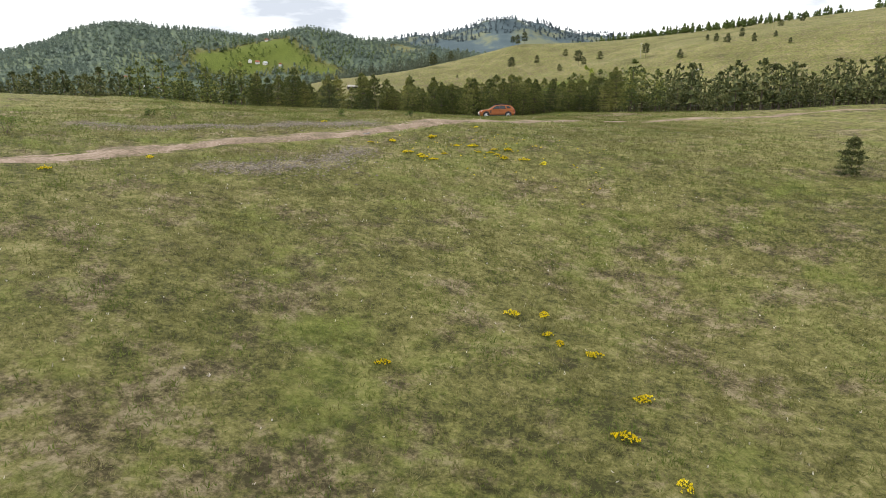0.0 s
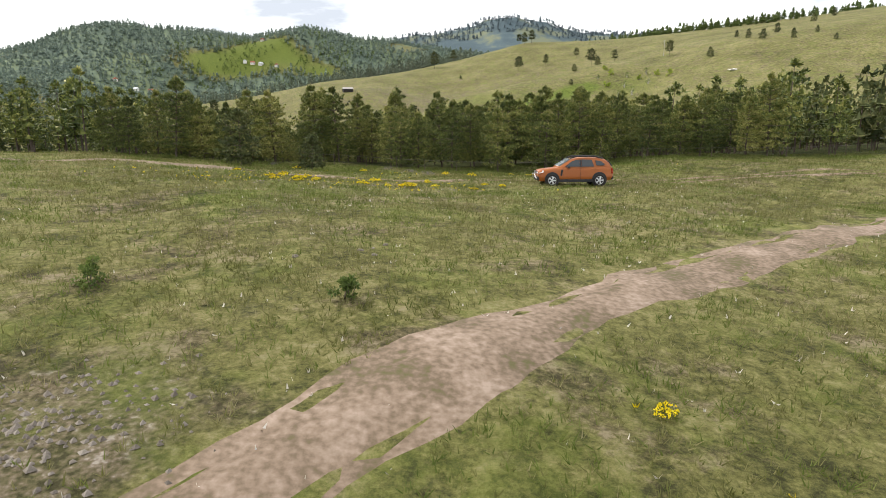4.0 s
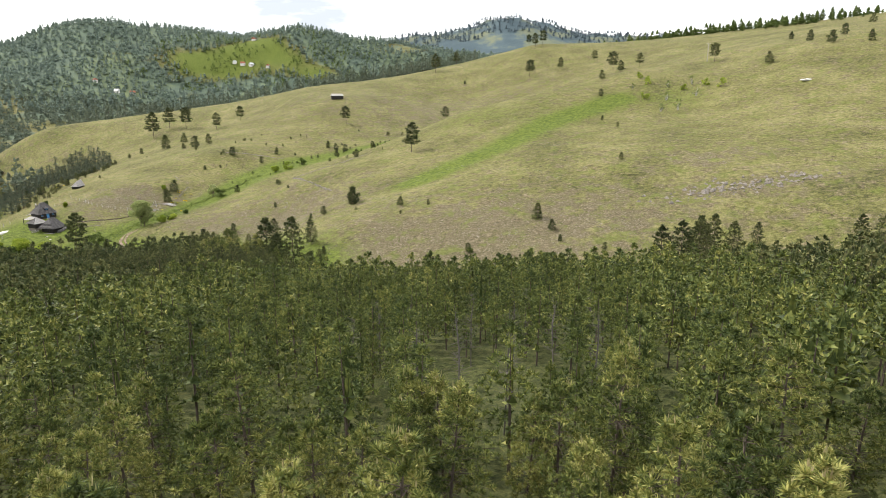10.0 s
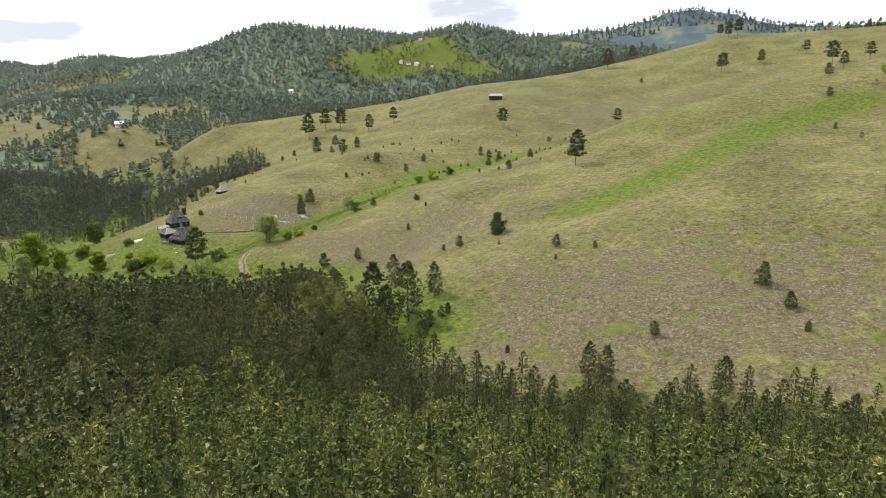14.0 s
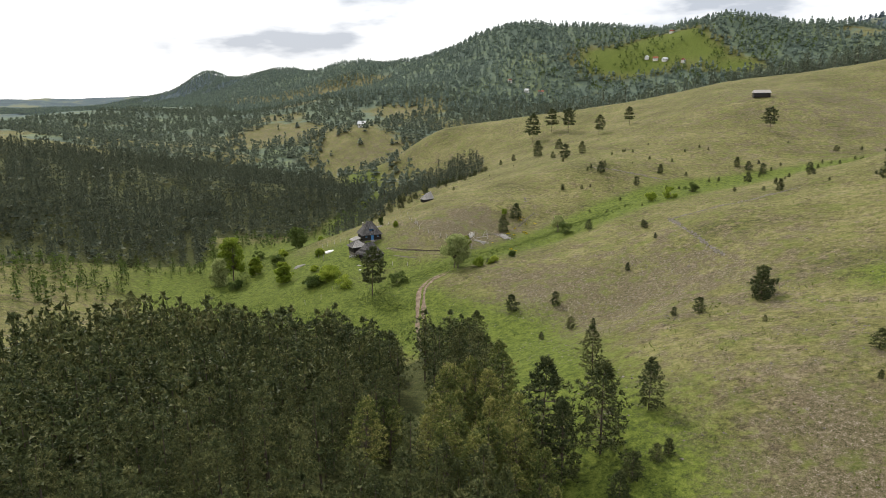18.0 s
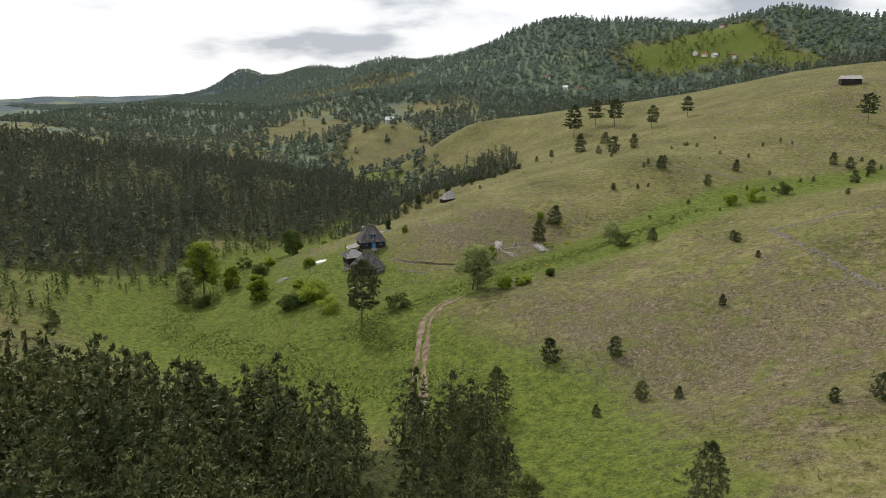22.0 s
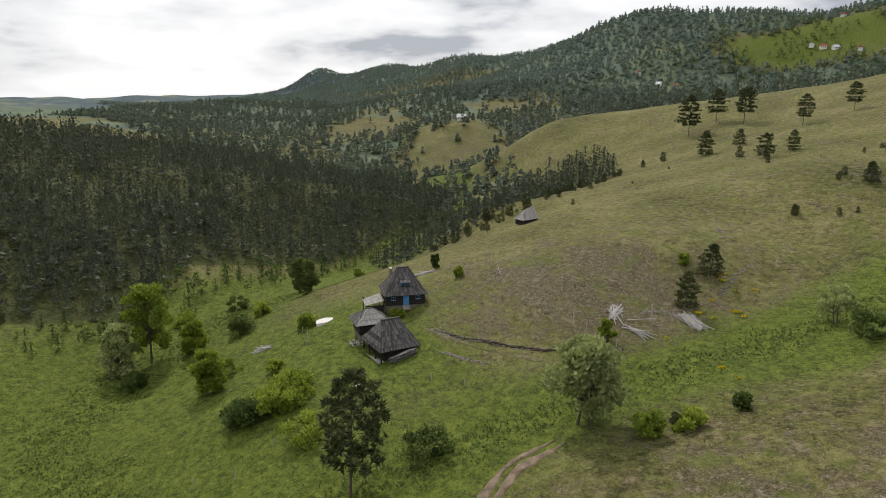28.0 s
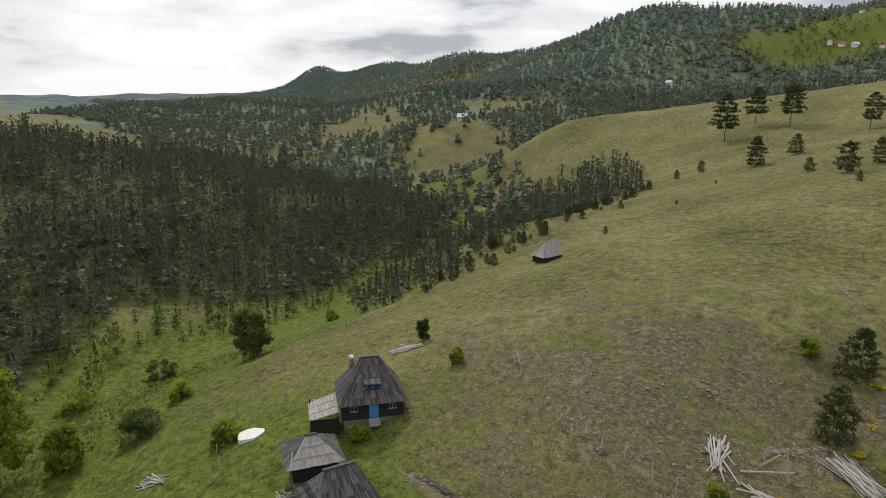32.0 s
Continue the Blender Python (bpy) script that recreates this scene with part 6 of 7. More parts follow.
def build_barn():
    g = np.random.default_rng(710)
    x, y = -146.4, 337.8
    base = -37.65
    barn = thing("barn", pose(x, y, base, 0, 0, 75), "open timber barn with steep shingled roof on a slope", "barn")
    part("stone_base", box(bmesh.new(), 3.6, 5.2, 1.8, pose(0.6, 0.4, -0.85), 0.05), STONE, barn)
    log_wall(barn, 4.4, 5.4, 0.05, 2.0)
    hip_roof(barn, 6.3, 7.0, 2.7, 1.72, 5.15, 6, 0.16, SHINGLE, g, BLACK_TIMBER)
    for px_, py_ in ((-2.9, -3.1), (-2.9, -1.2), (-2.9, 0.9), (-2.9, 2.9), (-1.7, -3.1), (1.2, -3.1)):
        part("post", box(bmesh.new(), 0.17, 0.17, 3.4, pose(px_, py_, 0.10), 0.015), BLACK_TIMBER, barn)
    part("porch_floor", box(bmesh.new(), 1.2, 5.4, 0.10, pose(-2.7, -0.2, 0.02)), PALE_BOARD, barn)
    part("porch_rail", box(bmesh.new(), 0.08, 5.2, 0.10, pose(-2.95, 0, 0.95)), BLACK_TIMBER, barn)
    pile = thing("plank_pile", pose(-142.5, 336.9, z_at(-142.5, 336.9), 0, -12, 75), "old grey planks stacked against the barn wall", "planks")
    for k in range(44):
        part("plank", box(bmesh.new(), g.uniform(2.2, 4.2), g.uniform(0.12, 0.22), 0.045, pose(g.uniform(-0.4, 0.4), g.uniform(-0.55, 0.45), 0.08 + 0.035 * (k // 2), g.uniform(-9, 9), g.uniform(-3, 3), g.uniform(-5, 5))), SHINGLE if k % 4 else PALE_BOARD, pile)


def build_byre():
    g = np.random.default_rng(720)
    x, y = -153.0, 339.3
    byre = thing("byre", pose(x, y, -36.4, 0, 0, 66), "small sagging byre with grey board roof", "byre")
    part("stone_base", box(bmesh.new(), 3.9, 3.9, 2.2, pose(0, 0, -0.9), 0.05), STONE, byre)
    log_wall(byre, 4.0, 4.0, 0.2, 2.0)
    hip_roof(byre, 5.4, 5.2, 0.9, 1.85, 3.65, 3, 0.17, SHINGLE, g, BLACK_TIMBER, PALE_BOARD)
    for a, b in (((-1.9, -1.2, 2.75), (-2.2, -2.3, 2.15)), ((1.6, -1.7, 2.65), (1.9, -2.4, 2.2)), ((-0.5, -0.4, 3.7), (-1.5, -1.6, 2.85))):
        part("loose_batten", rod(bmesh.new(), a, b, 0.05, 0.045, 5), DEAD_WOOD, byre, "pale loose batten on roof")
    lean = thing("lean_to", pose(-158.7, 344.9, -34.0, 0, 0, 58), "bleached board lean-to roof beside the house", "lean-to")
    roof_rows(lean, ((-1.75, -2.75, -0.05), (1.35, -2.55, 0.55), (1.25, 2.75, 0.35), (-1.75, 2.55, -0.55)), 3, 0.14, PALE_BOARD, g, name="board_course")
    for px_, py_, h in ((-1.6, -2.6, 3.0), (1.2, -2.4, 3.0), (-1.6, 2.3, 3.0), (1.1, 2.3, 3.0)):
        part("post", box(bmesh.new(), 0.14, 0.14, h, pose(px_, py_, 0.05 - h / 2)), BLACK_TIMBER, lean)
    for px_ in (-1.0, 0.5):
        part("batten", box(bmesh.new(), 0.08, 5.0, 0.05, pose(px_, 0, 0.16 + px_ * 0.19, -2, 0, 2)), DEAD_WOOD, lean)
    # wall coloured black to give the shade under the lean-to roof
    part("back_wall", box(bmesh.new(), 2.8, 0.08, 1.9, pose(-0.2, -2.3, -1.15)), BLACK_TIMBER, lean)
    wood = thing("firewood_pile", pose(-151.9, 335.8, z_at(-151.9, 335.8) + 0.05, 0, 0, 30), "pale split firewood heaped beside the byre", "firewood")
    for k in range(40):
        a = g.uniform(0, 360)
        part("log", rod(bmesh.new(), (0, 0, 0), (math.cos(a) * 0.5, math.sin(a) * 0.5, g.uniform(-0.1, 0.25)), 0.05, 0.045, 5), DEAD_WOOD, wood).location = (g.uniform(-0.9, 0.9), g.uniform(-0.5, 0.5), g.uniform(0.0, 0.55))


def build_shed():
    g = np.random.default_rng(730)
    x, y = -172.9, 403.9
    z = z_at(x, y)
    shed = thing("shed", pose(x, y, z, 0, 0, 80), "half-fallen grey board shed on the spur", "shed")
    log_wall(shed, 4.2, 3.0, -0.3, 1.2, 0.3)
    part("back_beam", box(bmesh.new(), 4.2, 2.6, 0.2, pose(0, 0, 1.1)), BLACK_TIMBER, shed)
    roof_rows(shed, ((-2.3, -1.8, 1.0), (2.3, -1.8, 1.1), (2.2, 0, 4.0), (-0.7, 0, 3.3)), 1, 0.24, PALE_BOARD, g, name="board_course")
    roof_rows(shed, ((2.3, 1.8, 1.1), (-1.6, 1.8, 1.0), (-0.7, 0, 3.3), (2.2, 0, 4.0)), 1, 0.24, PALE_BOARD, g, name="board_course")
    roof_rows(shed, ((-2.45, 1.75, 0.95), (-2.45, -1.75, 0.95), (-0.72, -0.12, 3.2), (-0.72, 0.12, 3.2)), 2, 0.2, PALE_BOARD, g, name="hip_course")
    part("gable", box(bmesh.new(), 0.08, 2.0, 1.1, pose(2.2, 0, 1.7)), SHINGLE, shed)
    for k in range(8):
        part("rafter", rod(bmesh.new(), (-2.2 + 0.55 * k, -1.75, 1.05), (-1.6 + 0.5 * k, 0, 2.9 + 0.12 * k), 0.05, 0.05, 5), DEAD_WOOD, shed)


def build_cottage(x, y, rz, size, wall, roof, label, z=None, low=1.0):
    c = thing("cottage", pose(x, y, (z_at(x, y) if z is None else z) - 0.2, 0, 0, rz) @ Matrix.Diagonal((1, 1, low, 1)), label, "cottage", "far cottages")
    part("wall", box(bmesh.new(), size, size * 0.75, size * 0.42 + 1.4, pose(0, 0, size * 0.21 - 0.7)), wall, c)
    bm = bmesh.new()
    h, w = size * 0.56, size * 0.45
    vs = [bm.verts.new(p) for p in ((-h, -w, size * 0.36), (h, -w, size * 0.36), (h, w, size * 0.36), (-h, w, size * 0.36), (-h * 0.9, 0, size * 0.72), (h * 0.9, 0, size * 0.72))]
    for q in ((0, 1, 5, 4), (2, 3, 4, 5), (1, 2, 5), (3, 0, 4), (3, 2, 1, 0)):
        bm.faces.new([vs[i] for i in q])
    bmesh.ops.recalc_face_normals(bm, faces=bm.faces)
    part("roof", bm, roof, c)
    for k in (-0.28, 0.05):
        part("window", box(bmesh.new(), size * 0.12, 0.1, size * 0.14, pose(size * k, -size * 0.376, size * 0.22)), TINT, c)
    part("door", box(bmesh.new(), size * 0.12, 0.1, size * 0.26, pose(size * 0.3, -size * 0.376, size * 0.14)), BLACK_TIMBER, c)


build_house()
build_barn()
build_byre()
build_shed()
RED_TILE = surface("red_roof_tile", [(0.3, (0.20, 0.06, 0.035)), (0.7, (0.34, 0.12, 0.07))], 2, 0.8)
PALE_ROOF = surface("pale_sheet_roof", [(0.3, (0.48, 0.49, 0.50)), (0.7, (0.66, 0.67, 0.68))], 2, 0.5, bump=0.1)
build_cottage(-76.3, 559.7, 20, 7.5, BLACK_TIMBER, PALE_BOARD, "dark hillside cabin with a pale board roof", z_at(-76.3, 559.7) + 0.5, 0.55)
build_cottage(-521, 751, 40, 9, LIMEWASH, PALE_ROOF, "white far house among pines")
for i, (x, y) in enumerate(VILLAGE):
    build_cottage(x, y, 20 + 37 * i, 7.5, LIMEWASH, (RED_TILE, PALE_ROOF, RED_TILE)[i % 3], "small far village house among trees")

# ---- timber, posts, stones about the farm ----
g = np.random.default_rng(800)
x, y = -114.6, 366.6
stack = thing("pole_stack", pose(x, y, z_at(x, y), 0, 0, -35), "stack of bleached grey poles lying on the slope", "poles")
slope = math.atan2(z_at(x + 2 * 0.82, y - 2 * 0.57) - z_at(x - 2 * 0.82, y + 2 * 0.57), 4)
for k in range(46):
    row = k // 16
    part("pole", rod(bmesh.new(), (-2.3 + g.uniform(-0.5, 0.5), 0, 0), (2.3 + g.uniform(-0.6, 0.8), g.uniform(-0.5, 0.5), 0), g.uniform(0.05, 0.09), 0.04, 5), DEAD_WOOD if k % 4 else PALE_BOARD, stack).matrix_basis = (
        pose(0, 0, 0, 0, -math.degrees(slope), 0) @ pose(g.uniform(-0.5, 0.5), -1.0 + 0.13 * (k % 16) + g.uniform(-0.12, 0.12), 0.14 + 0.15 * row, 0, g.uniform(-3, 3), g.normal(0, 9)))


def log_heap(x, y, rz, n, length, label):
    heap = thing("log_heap", pose(x, y, z_at(x, y), 0, 0, rz), label, "logs", "log heaps")
    for k in range(n):
        a = math.radians(g.normal(0, 22))
        q = Vector((math.cos(a) * length / 2, math.sin(a) * length / 2, 0)) * g.uniform(0.6, 1.1)
        o = Vector((g.uniform(-0.8, 0.8), g.uniform(-0.7, 0.7), 0))
        ends = []
        for e in (o - q, o + q):
            wpt = heap.matrix_world @ e
            ends.append((e.x, e.y, z_at(wpt.x, wpt.y) - heap.location.z + 0.10 + 0.045 * (k % 6)))
        part("log", rod(bmesh.new(), *ends, g.uniform(0.06, 0.11), 0.05, 6), DEAD_WOOD, heap)


log_heap(-124, 361.2, -60, 16, 4.6, "heap of bleached grey logs by the stone bank")
log_heap(-119, 359.6, 10, 9, 4.0, "loose bleached logs lying on turf")
log_heap(-164.4, 361.6, 40, 22, 3.2, "tangled grey log heap above the house")
log_heap(-170.9, 330.8, 20, 18, 3.0, "tangled grey log heap on lush grass")
log_heap(-166.5, 357.6, 10, 8, 3.0, "few grey logs lying in grass")
frame_ = thing("leaning_poles", pose(-119.6, 362.4, z_at(-119.6, 362.4)), "three bleached poles leaning together on the bank", "poles")
for a, b in (((-1.6, 1.0, 0), (0.2, -0.2, 2.4)), ((0.9, 0.2, 0), (0.5, 0.3, 2.9)), ((-2.4, -1.2, 0.2), (1.2, 0.5, 0.9))):
    part("pole", rod(bmesh.new(), a, b, 0.09, 0.07, 6), DEAD_WOOD, frame_)
for i, (x, y) in enumerate(POSTS):
    p = thing("fence_post", pose(x, y, z_at(x, y), g.normal(0, 4), g.normal(0, 4), g.uniform(0, 90)), "weathered grey fence post standing in grass", "post", "old fence posts")
    part("post", rod(bmesh.new(), (0, 0, -0.3), (0, 0, g.uniform(1.0, 1.5)), 0.07, 0.055, 6), DEAD_WOOD, p)
xp = thing("crossed_poles", pose(-147.2, 362.6, z_at(-147.2, 362.6)), "two crossed pale poles propped on the slope", "poles")
part("pole", rod(bmesh.new(), (-1.0, 0, 0.1), (0.9, 0.2, 1.0), 0.06, 0.05, 6), DEAD_WOOD, xp)
part("pole", rod(bmesh.new(), (0.6, 0, -0.1), (-0.3, 0.3, 1.4), 0.06, 0.05, 6), DEAD_WOOD, xp)
# the bare pale patch below the house
bm = bmesh.new()
pts = [(1.45 * math.cos(a) * (1 + 0.10 * math.sin(3 * a + 1)), 1.25 * math.sin(a) * (1 + 0.08 * math.cos(2 * a) + 0.05 * math.sin(5 * a))) for a in np.linspace(0, 2 * math.pi, 41)[:-1]]
q0 = thing("lime_pit", pose(-166.4, 340.1, z_at(-166.4, 340.1), 0, 0, 45), "white lime-covered round patch in lush grass", "lime patch")
vs = []
for a, b in pts:
    w = q0.matrix_world @ Vector((a, b, 0))
    vs.append(bm.verts.new((a, b, 0.55 * (z_at(w.x, w.y) - q0.location.z) + 0.30)))
bm.faces.new(vs)
bmesh.ops.triangulate(bm, faces=bm.faces[:])
low = bmesh.ops.extrude_face_region(bm, geom=bm.faces[:])["geom"]
bmesh.ops.translate(bm, verts=[v for v in low if isinstance(v, bmesh.types.BMVert)], vec=(0, 0, -0.9))
bmesh.ops.recalc_face_normals(bm, faces=bm.faces)
part("lime_bed", bm, LIMEWASH, q0)


# ---- fence along the wood ----
def build_fence():
    fence = thing("wire_fence", pose(0, 0, 0), "wire fence on thin posts along the pine edge", "fence")
    line = [(-12.5, 96.6), (-9.8, 94.9), (-6.9, 92.8), (-4.5, 92.0), (-2.3, 91.2), (0.1, 90.5), (3.2, 90.1), (6.8, 90.0), (14, 90.6), (30, 92), (60, 93)]
    pts = []
    for (ax, ay), (bx, by) in zip(line[:-1], line[1:]):
        n = max(1, int(math.hypot(bx - ax, by - ay) / 4.5))
        pts += [(ax + (bx - ax) * k / n, ay + (by - ay) * k / n) for k in range(n)]
    tops = []
    for x, y in pts:
        z = z_at(x, y)
        part("post", rod(bmesh.new(), (x, y, z - 0.2), (x + g.normal(0, 0.03), y, z + 0.95), 0.028, 0.022, 5), BARK, fence)
        tops.append(Vector((x, y, z)))
    for h in (0.82,):
        for a, b in zip(tops[:-1], tops[1:]):
            part("wire", rod(bmesh.new(), a + Vector((0, 0, h)), b + Vector((0, 0, h)), 0.008, 0.008, 3), DEAD_BARK, fence)


build_fence()
for x, y, rz in ((-5.1, 90.3, 20), (-3.3, 89.3, 60), (-14.2, 92.2, 10), (-1.9, 87.6, 80)):
    br = thing("brush_heap", pose(x, y, z_at(x, y), 0, 0, rz), "small heap of cut grey branches in grass", "branches", "brush heaps")
    for k in range(40):
        a, r = g.normal(0.4, 0.7), g.uniform(0.15, 0.42)
        ox_, oy_ = g.normal(0, 0.22, 2)
        part("branch", rod(bmesh.new(), (ox_ - math.cos(a) * r, oy_ - math.sin(a) * r, 0.02), (ox_ + math.cos(a) * r, oy_ + math.sin(a) * r, g.uniform(0.05, 0.25)), 0.010, 0.004, 4), DEAD_BARK, br)


# ---- stones ----
def boulder(seed):
    r = np.random.default_rng(seed)
    bm = bmesh.new()
    bmesh.ops.create_icosphere(bm, subdivisions=2, radius=1)
    for v in bm.verts:
        v.co = Vector((v.co.x, v.co.y * 0.75, v.co.z * 0.55)) * (1 + 0.30 * noise.noise(v.co * 1.5 + Vector((seed, 0, 0))) + 0.1 * r.normal())
    me = bpy.data.meshes.new("stone")
    bm.to_mesh(me)
    bm.free()
    me.materials.append(RUBBLE)
    return me


STONES = [boulder(k) for k in range(5)]
SCREE = [(-13, 45.3, 6, 2, 60), (-7, 36.5, 3.5, 3, 60), (-2, 58, 3, 2, 5), (-133, 363, 10, 8, 90), (-128, 372, 13, 12, 70), (-56, 329, 10, 5, 60), (-62, 314, 14, 8, 80), (12, 247, 16, 6, 26), (26, 236, 8, 4, 16), (60, 293, 12, 5, 18), (-43, 268, 10, 6, 16)]


def bury(name, spots, sizes, label):
    bits = [(x, y, s) for (x, y), s in zip(spots, sizes)]
    ob = thing(name, pose(0, 0, 0), label, "stones")
    for x, y, s in bits:
        st = new("stone", STONES[int(g.integers(0, 5))])
        st.parent = ob
        st.matrix_basis = pose(x, y, z_at(x, y) + 0.04 * s, 0, 0, g.uniform(0, 360)) @ Matrix.Diagonal((s, s, s * g.uniform(0.6, 1), 1))


for i, (x, y, sx, sy, n) in enumerate(SCREE):
    bury("stone_scatter", [(g.normal(x, sx * 0.5), g.normal(y, sy * 0.5)) for _ in range(n)], g.uniform(0.08, 0.26, n) * (1.0 if y > 100 else 0.45), "loose grey limestone pieces lying in thin turf")
walls = []
for a, b in (((-144.4, 343.7), (-138.3, 344.0)), ((-138.3, 344.0), (-128.6, 346.7)), ((-128.6, 346.7), (-123.7, 349.9)), ((-123.7, 349.9), (-121.6, 353.0)), ((-125.6, 400), (-121.9, 394)), ((-115.4, 387.5), (-115.2, 376)), ((-121.6, 364.1), (-117.5, 369)), ((-138.5, 340.3), (-131, 341.2)), ((-122.7, 352.1), (-118.5, 354.2)), ((-124, 364.2), (-114, 368.5))):
    for k in range(95):
        t = g.uniform(0, 1)
        walls.append((a[0] + (b[0] - a[0]) * t + g.normal(0, 0.22), a[1] + (b[1] - a[1]) * t + 0.15 + g.normal(0, 0.2)))
bury("stone_bank", walls, g.uniform(0.10, 0.26, len(walls)), "low tumbled stone bank beside the path")

# the cut bank above the house path
way = np.array([(-144.4, 343.7), (-138.3, 344.0), (-133.2, 345.3), (-128.6, 346.7), (-126.0, 347.7), (-123.7, 349.9), (-121.6, 353.0)])
way = np.stack([np.interp(np.linspace(0, 6, 61), np.arange(7), way[:, k]) for k in (0, 1)], 1)
ends_ = np.sin(np.linspace(0, math.pi, 61)) ** 0.4
rows_ = [(-0.12, -0.15, 0.0), (0.0, 0.06, 0.7), (0.12, 0.26, 1.0), (0.3, 0.26, 1.2), (0.8, -0.08, 0.0)]
v = np.concatenate([np.stack([way[:, 0] + g.normal(0, 0.08, 61), way[:, 1] + dy + g.normal(0, 0.07, 61), height(way[:, 0], way[:, 1] + dy) + dz * ends_ * (1 + w * g.normal(0, 0.25, 61)) - 0.03 * (1 - ends_)], 1) for dy, dz, w in rows_])
i = (np.arange(4)[:, None] * 61 + np.arange(60)[None, :]).ravel()
tagged(new("earth_bank", tri_mesh("earth_bank", v, np.stack([i, i + 1, i + 62, i + 61], 1), [EARTH])), "dark crumbling earth bank above the worn path", "bank", kind="structure")

# ---- puddles on the track ----
WATER, un, ul, ub = tree_of("muddy_water")
ub.inputs["Base Color"].default_value, ub.inputs["Roughness"].default_value, ub.inputs["Specular IOR Level"].default_value = (0.11, 0.09, 0.075, 1), 0.10, 0.35
for i, (x, y, rx, ry, rz) in enumerate(((-5.55, 45.75, 0.5, 0.22, 35), (8.1, 60.2, 0.9, 0.3, 40), (13, 64.2, 0.9, 0.25, 40), (-11.9, 82.2, 0.7, 0.28, 5), (-12.4, 80.9, 0.6, 0.24, 0), (-7.6, 82.2, 0.6, 0.2, -8))):
    bm = bmesh.new()
    flat = pose(x, y, z_at(x, y), 0, 0, rz)
    rim = [(rx * math.cos(a) * (1 + 0.3 * math.sin(3 * a + i)), ry * math.sin(a) * (1 + 0.3 * math.cos(2 * a + i))) for a in np.linspace(0, 2 * math.pi, 25)[:-1]]
    over = [(a, b, flat @ Vector((a, b, 0))) for a, b in rim]
    bm.faces.new([bm.verts.new((a, b, z_at(w.x, w.y) - w.z + 0.03)) for a, b, w in over])
    bmesh.ops.triangulate(bm, faces=bm.faces[:])
    low = bmesh.ops.extrude_face_region(bm, geom=bm.faces[:])["geom"]
    bmesh.ops.translate(bm, verts=[v for v in low if isinstance(v, bmesh.types.BMVert)], vec=(0, 0, -0.15))
    bmesh.ops.recalc_face_normals(bm, faces=bm.faces)
    pud = thing("puddle", pose(x, y, z_at(x, y), 0, 0, rz), "shallow muddy puddle lying in a wheel rut", "puddle", "track puddles")
    part("water", bm, WATER, pud)


# ---- broom in bloom ----
def broom_arrays(seed):
    r = np.random.default_rng(seed)
    n = 46
    az, q = r.uniform(0, 6.28, n), np.sqrt(r.uniform(0, 1, n))
    c = np.stack([np.cos(az) * q * 0.42, np.sin(az) * q * 0.30, r.uniform(0.02, 0.20, n) * (1.1 - q)], 1)
    up = np.tile((0, 0, 1.0), (n, 1))
    return sprays(c, up, r, 3, 0.20, 0.03, 0.45), sprays(c + (0, 0, 0.10), up, r, 6, 0.075, 0.06, 0.7)


BROOMS = []
for k in range(3):
    (gv, gf), (fv, ff) = broom_arrays(900 + k)
    BROOMS.append((tri_mesh("stem_clump", gv, gf, [LUSH_GRASS]), tri_mesh("bloom", fv, ff, [BLOOM])))
for i, (x, y) in enumerate(BROOM + BROOM_UPPER + BROOM_VALLEY):
    ob = thing("broom_bush", pose(x, y, z_at(x, y), 0, 0, i * 67), "low broom bush covered in yellow bloom", "flowers", "blooming broom")
    k = g.uniform(0.45, 0.95) * (1.7 if y > 300 else 0.95 if y < 60 else 1)
    for name, me in zip(("stem_clump", "bloom"), BROOMS[i % 3]):
        o = tagged(new(name, me), kind="stuff")
        o.parent = ob
        o.scale = (k * 1.1, k, k)


# ---- grass ----
def turf_blades(name, x, y, long, wide, blades, leaf, label, seed, spread=0.5):
    r = np.random.default_rng(seed)
    c = np.stack([x, y, height(x, y) - 0.02], 1)
    v, f = sprays(c, np.tile((0, 0, 1.0), (len(c), 1)), r, blades, long, wide, spread)
    tagged(new(name, tri_mesh(name, v, f, [leaf])), label, "grass", kind="stuff")


r = np.random.default_rng(950)
gx, gy = r.uniform(-44, 44, 420000), r.uniform(7, 96, 420000)
bare = (near_line(gx, gy, TRACK) < 1.3 + 0.3 * wobble(gx, gy, 1.2, 2)) | (near_line(gx, gy, TRACK_UPPER) < 0.9) | (np.minimum(near_line(gx, gy, SCRAPE_UPPER), near_line(gx, gy, SCRAPE_LOWER)) < 0.9 + 0.5 * wobble(gx, gy, 1.0, 3))
clump = wobble(gx, gy, 1.3, 4) + 0.6 * wobble(gx, gy, 5.5, 8) + r.normal(0, 0.6, gx.size)
fade = np.abs(gx) + r.normal(0, 5, gx.size) < np.minimum(9 + 0.55 * gy, 30)
ok = ~bare & fade & (clump > 0.25)
turf_blades("meadow_grass", gx[ok], gy[ok], 0.20, 0.022, 3, GRASS, "rough dry meadow grass in tufts", 951, 0.55)
ok2 = ~bare & fade & ((clump < -0.7) | (np.abs(gy - 92) + 3 * clump < 4))
turf_blades("green_grass", gx[ok2], gy[ok2], 0.22, 0.022, 3, LUSH_GRASS, "fresh green grass between dry tufts", 952, 0.55)
fx, fy = r.uniform(-16, 16, 1300), r.uniform(10, 92, 1300)
turf_blades("small_flowers", fx, fy, 0.11, 0.035, 2, surface("pale_petals", [(0.2, (0.50, 0.44, 0.40)), (0.6, (0.62, 0.60, 0.50)), (0.9, (0.40, 0.34, 0.58))], 3, 0.7, vary=0.3), "tiny pale meadow flowers", 953)
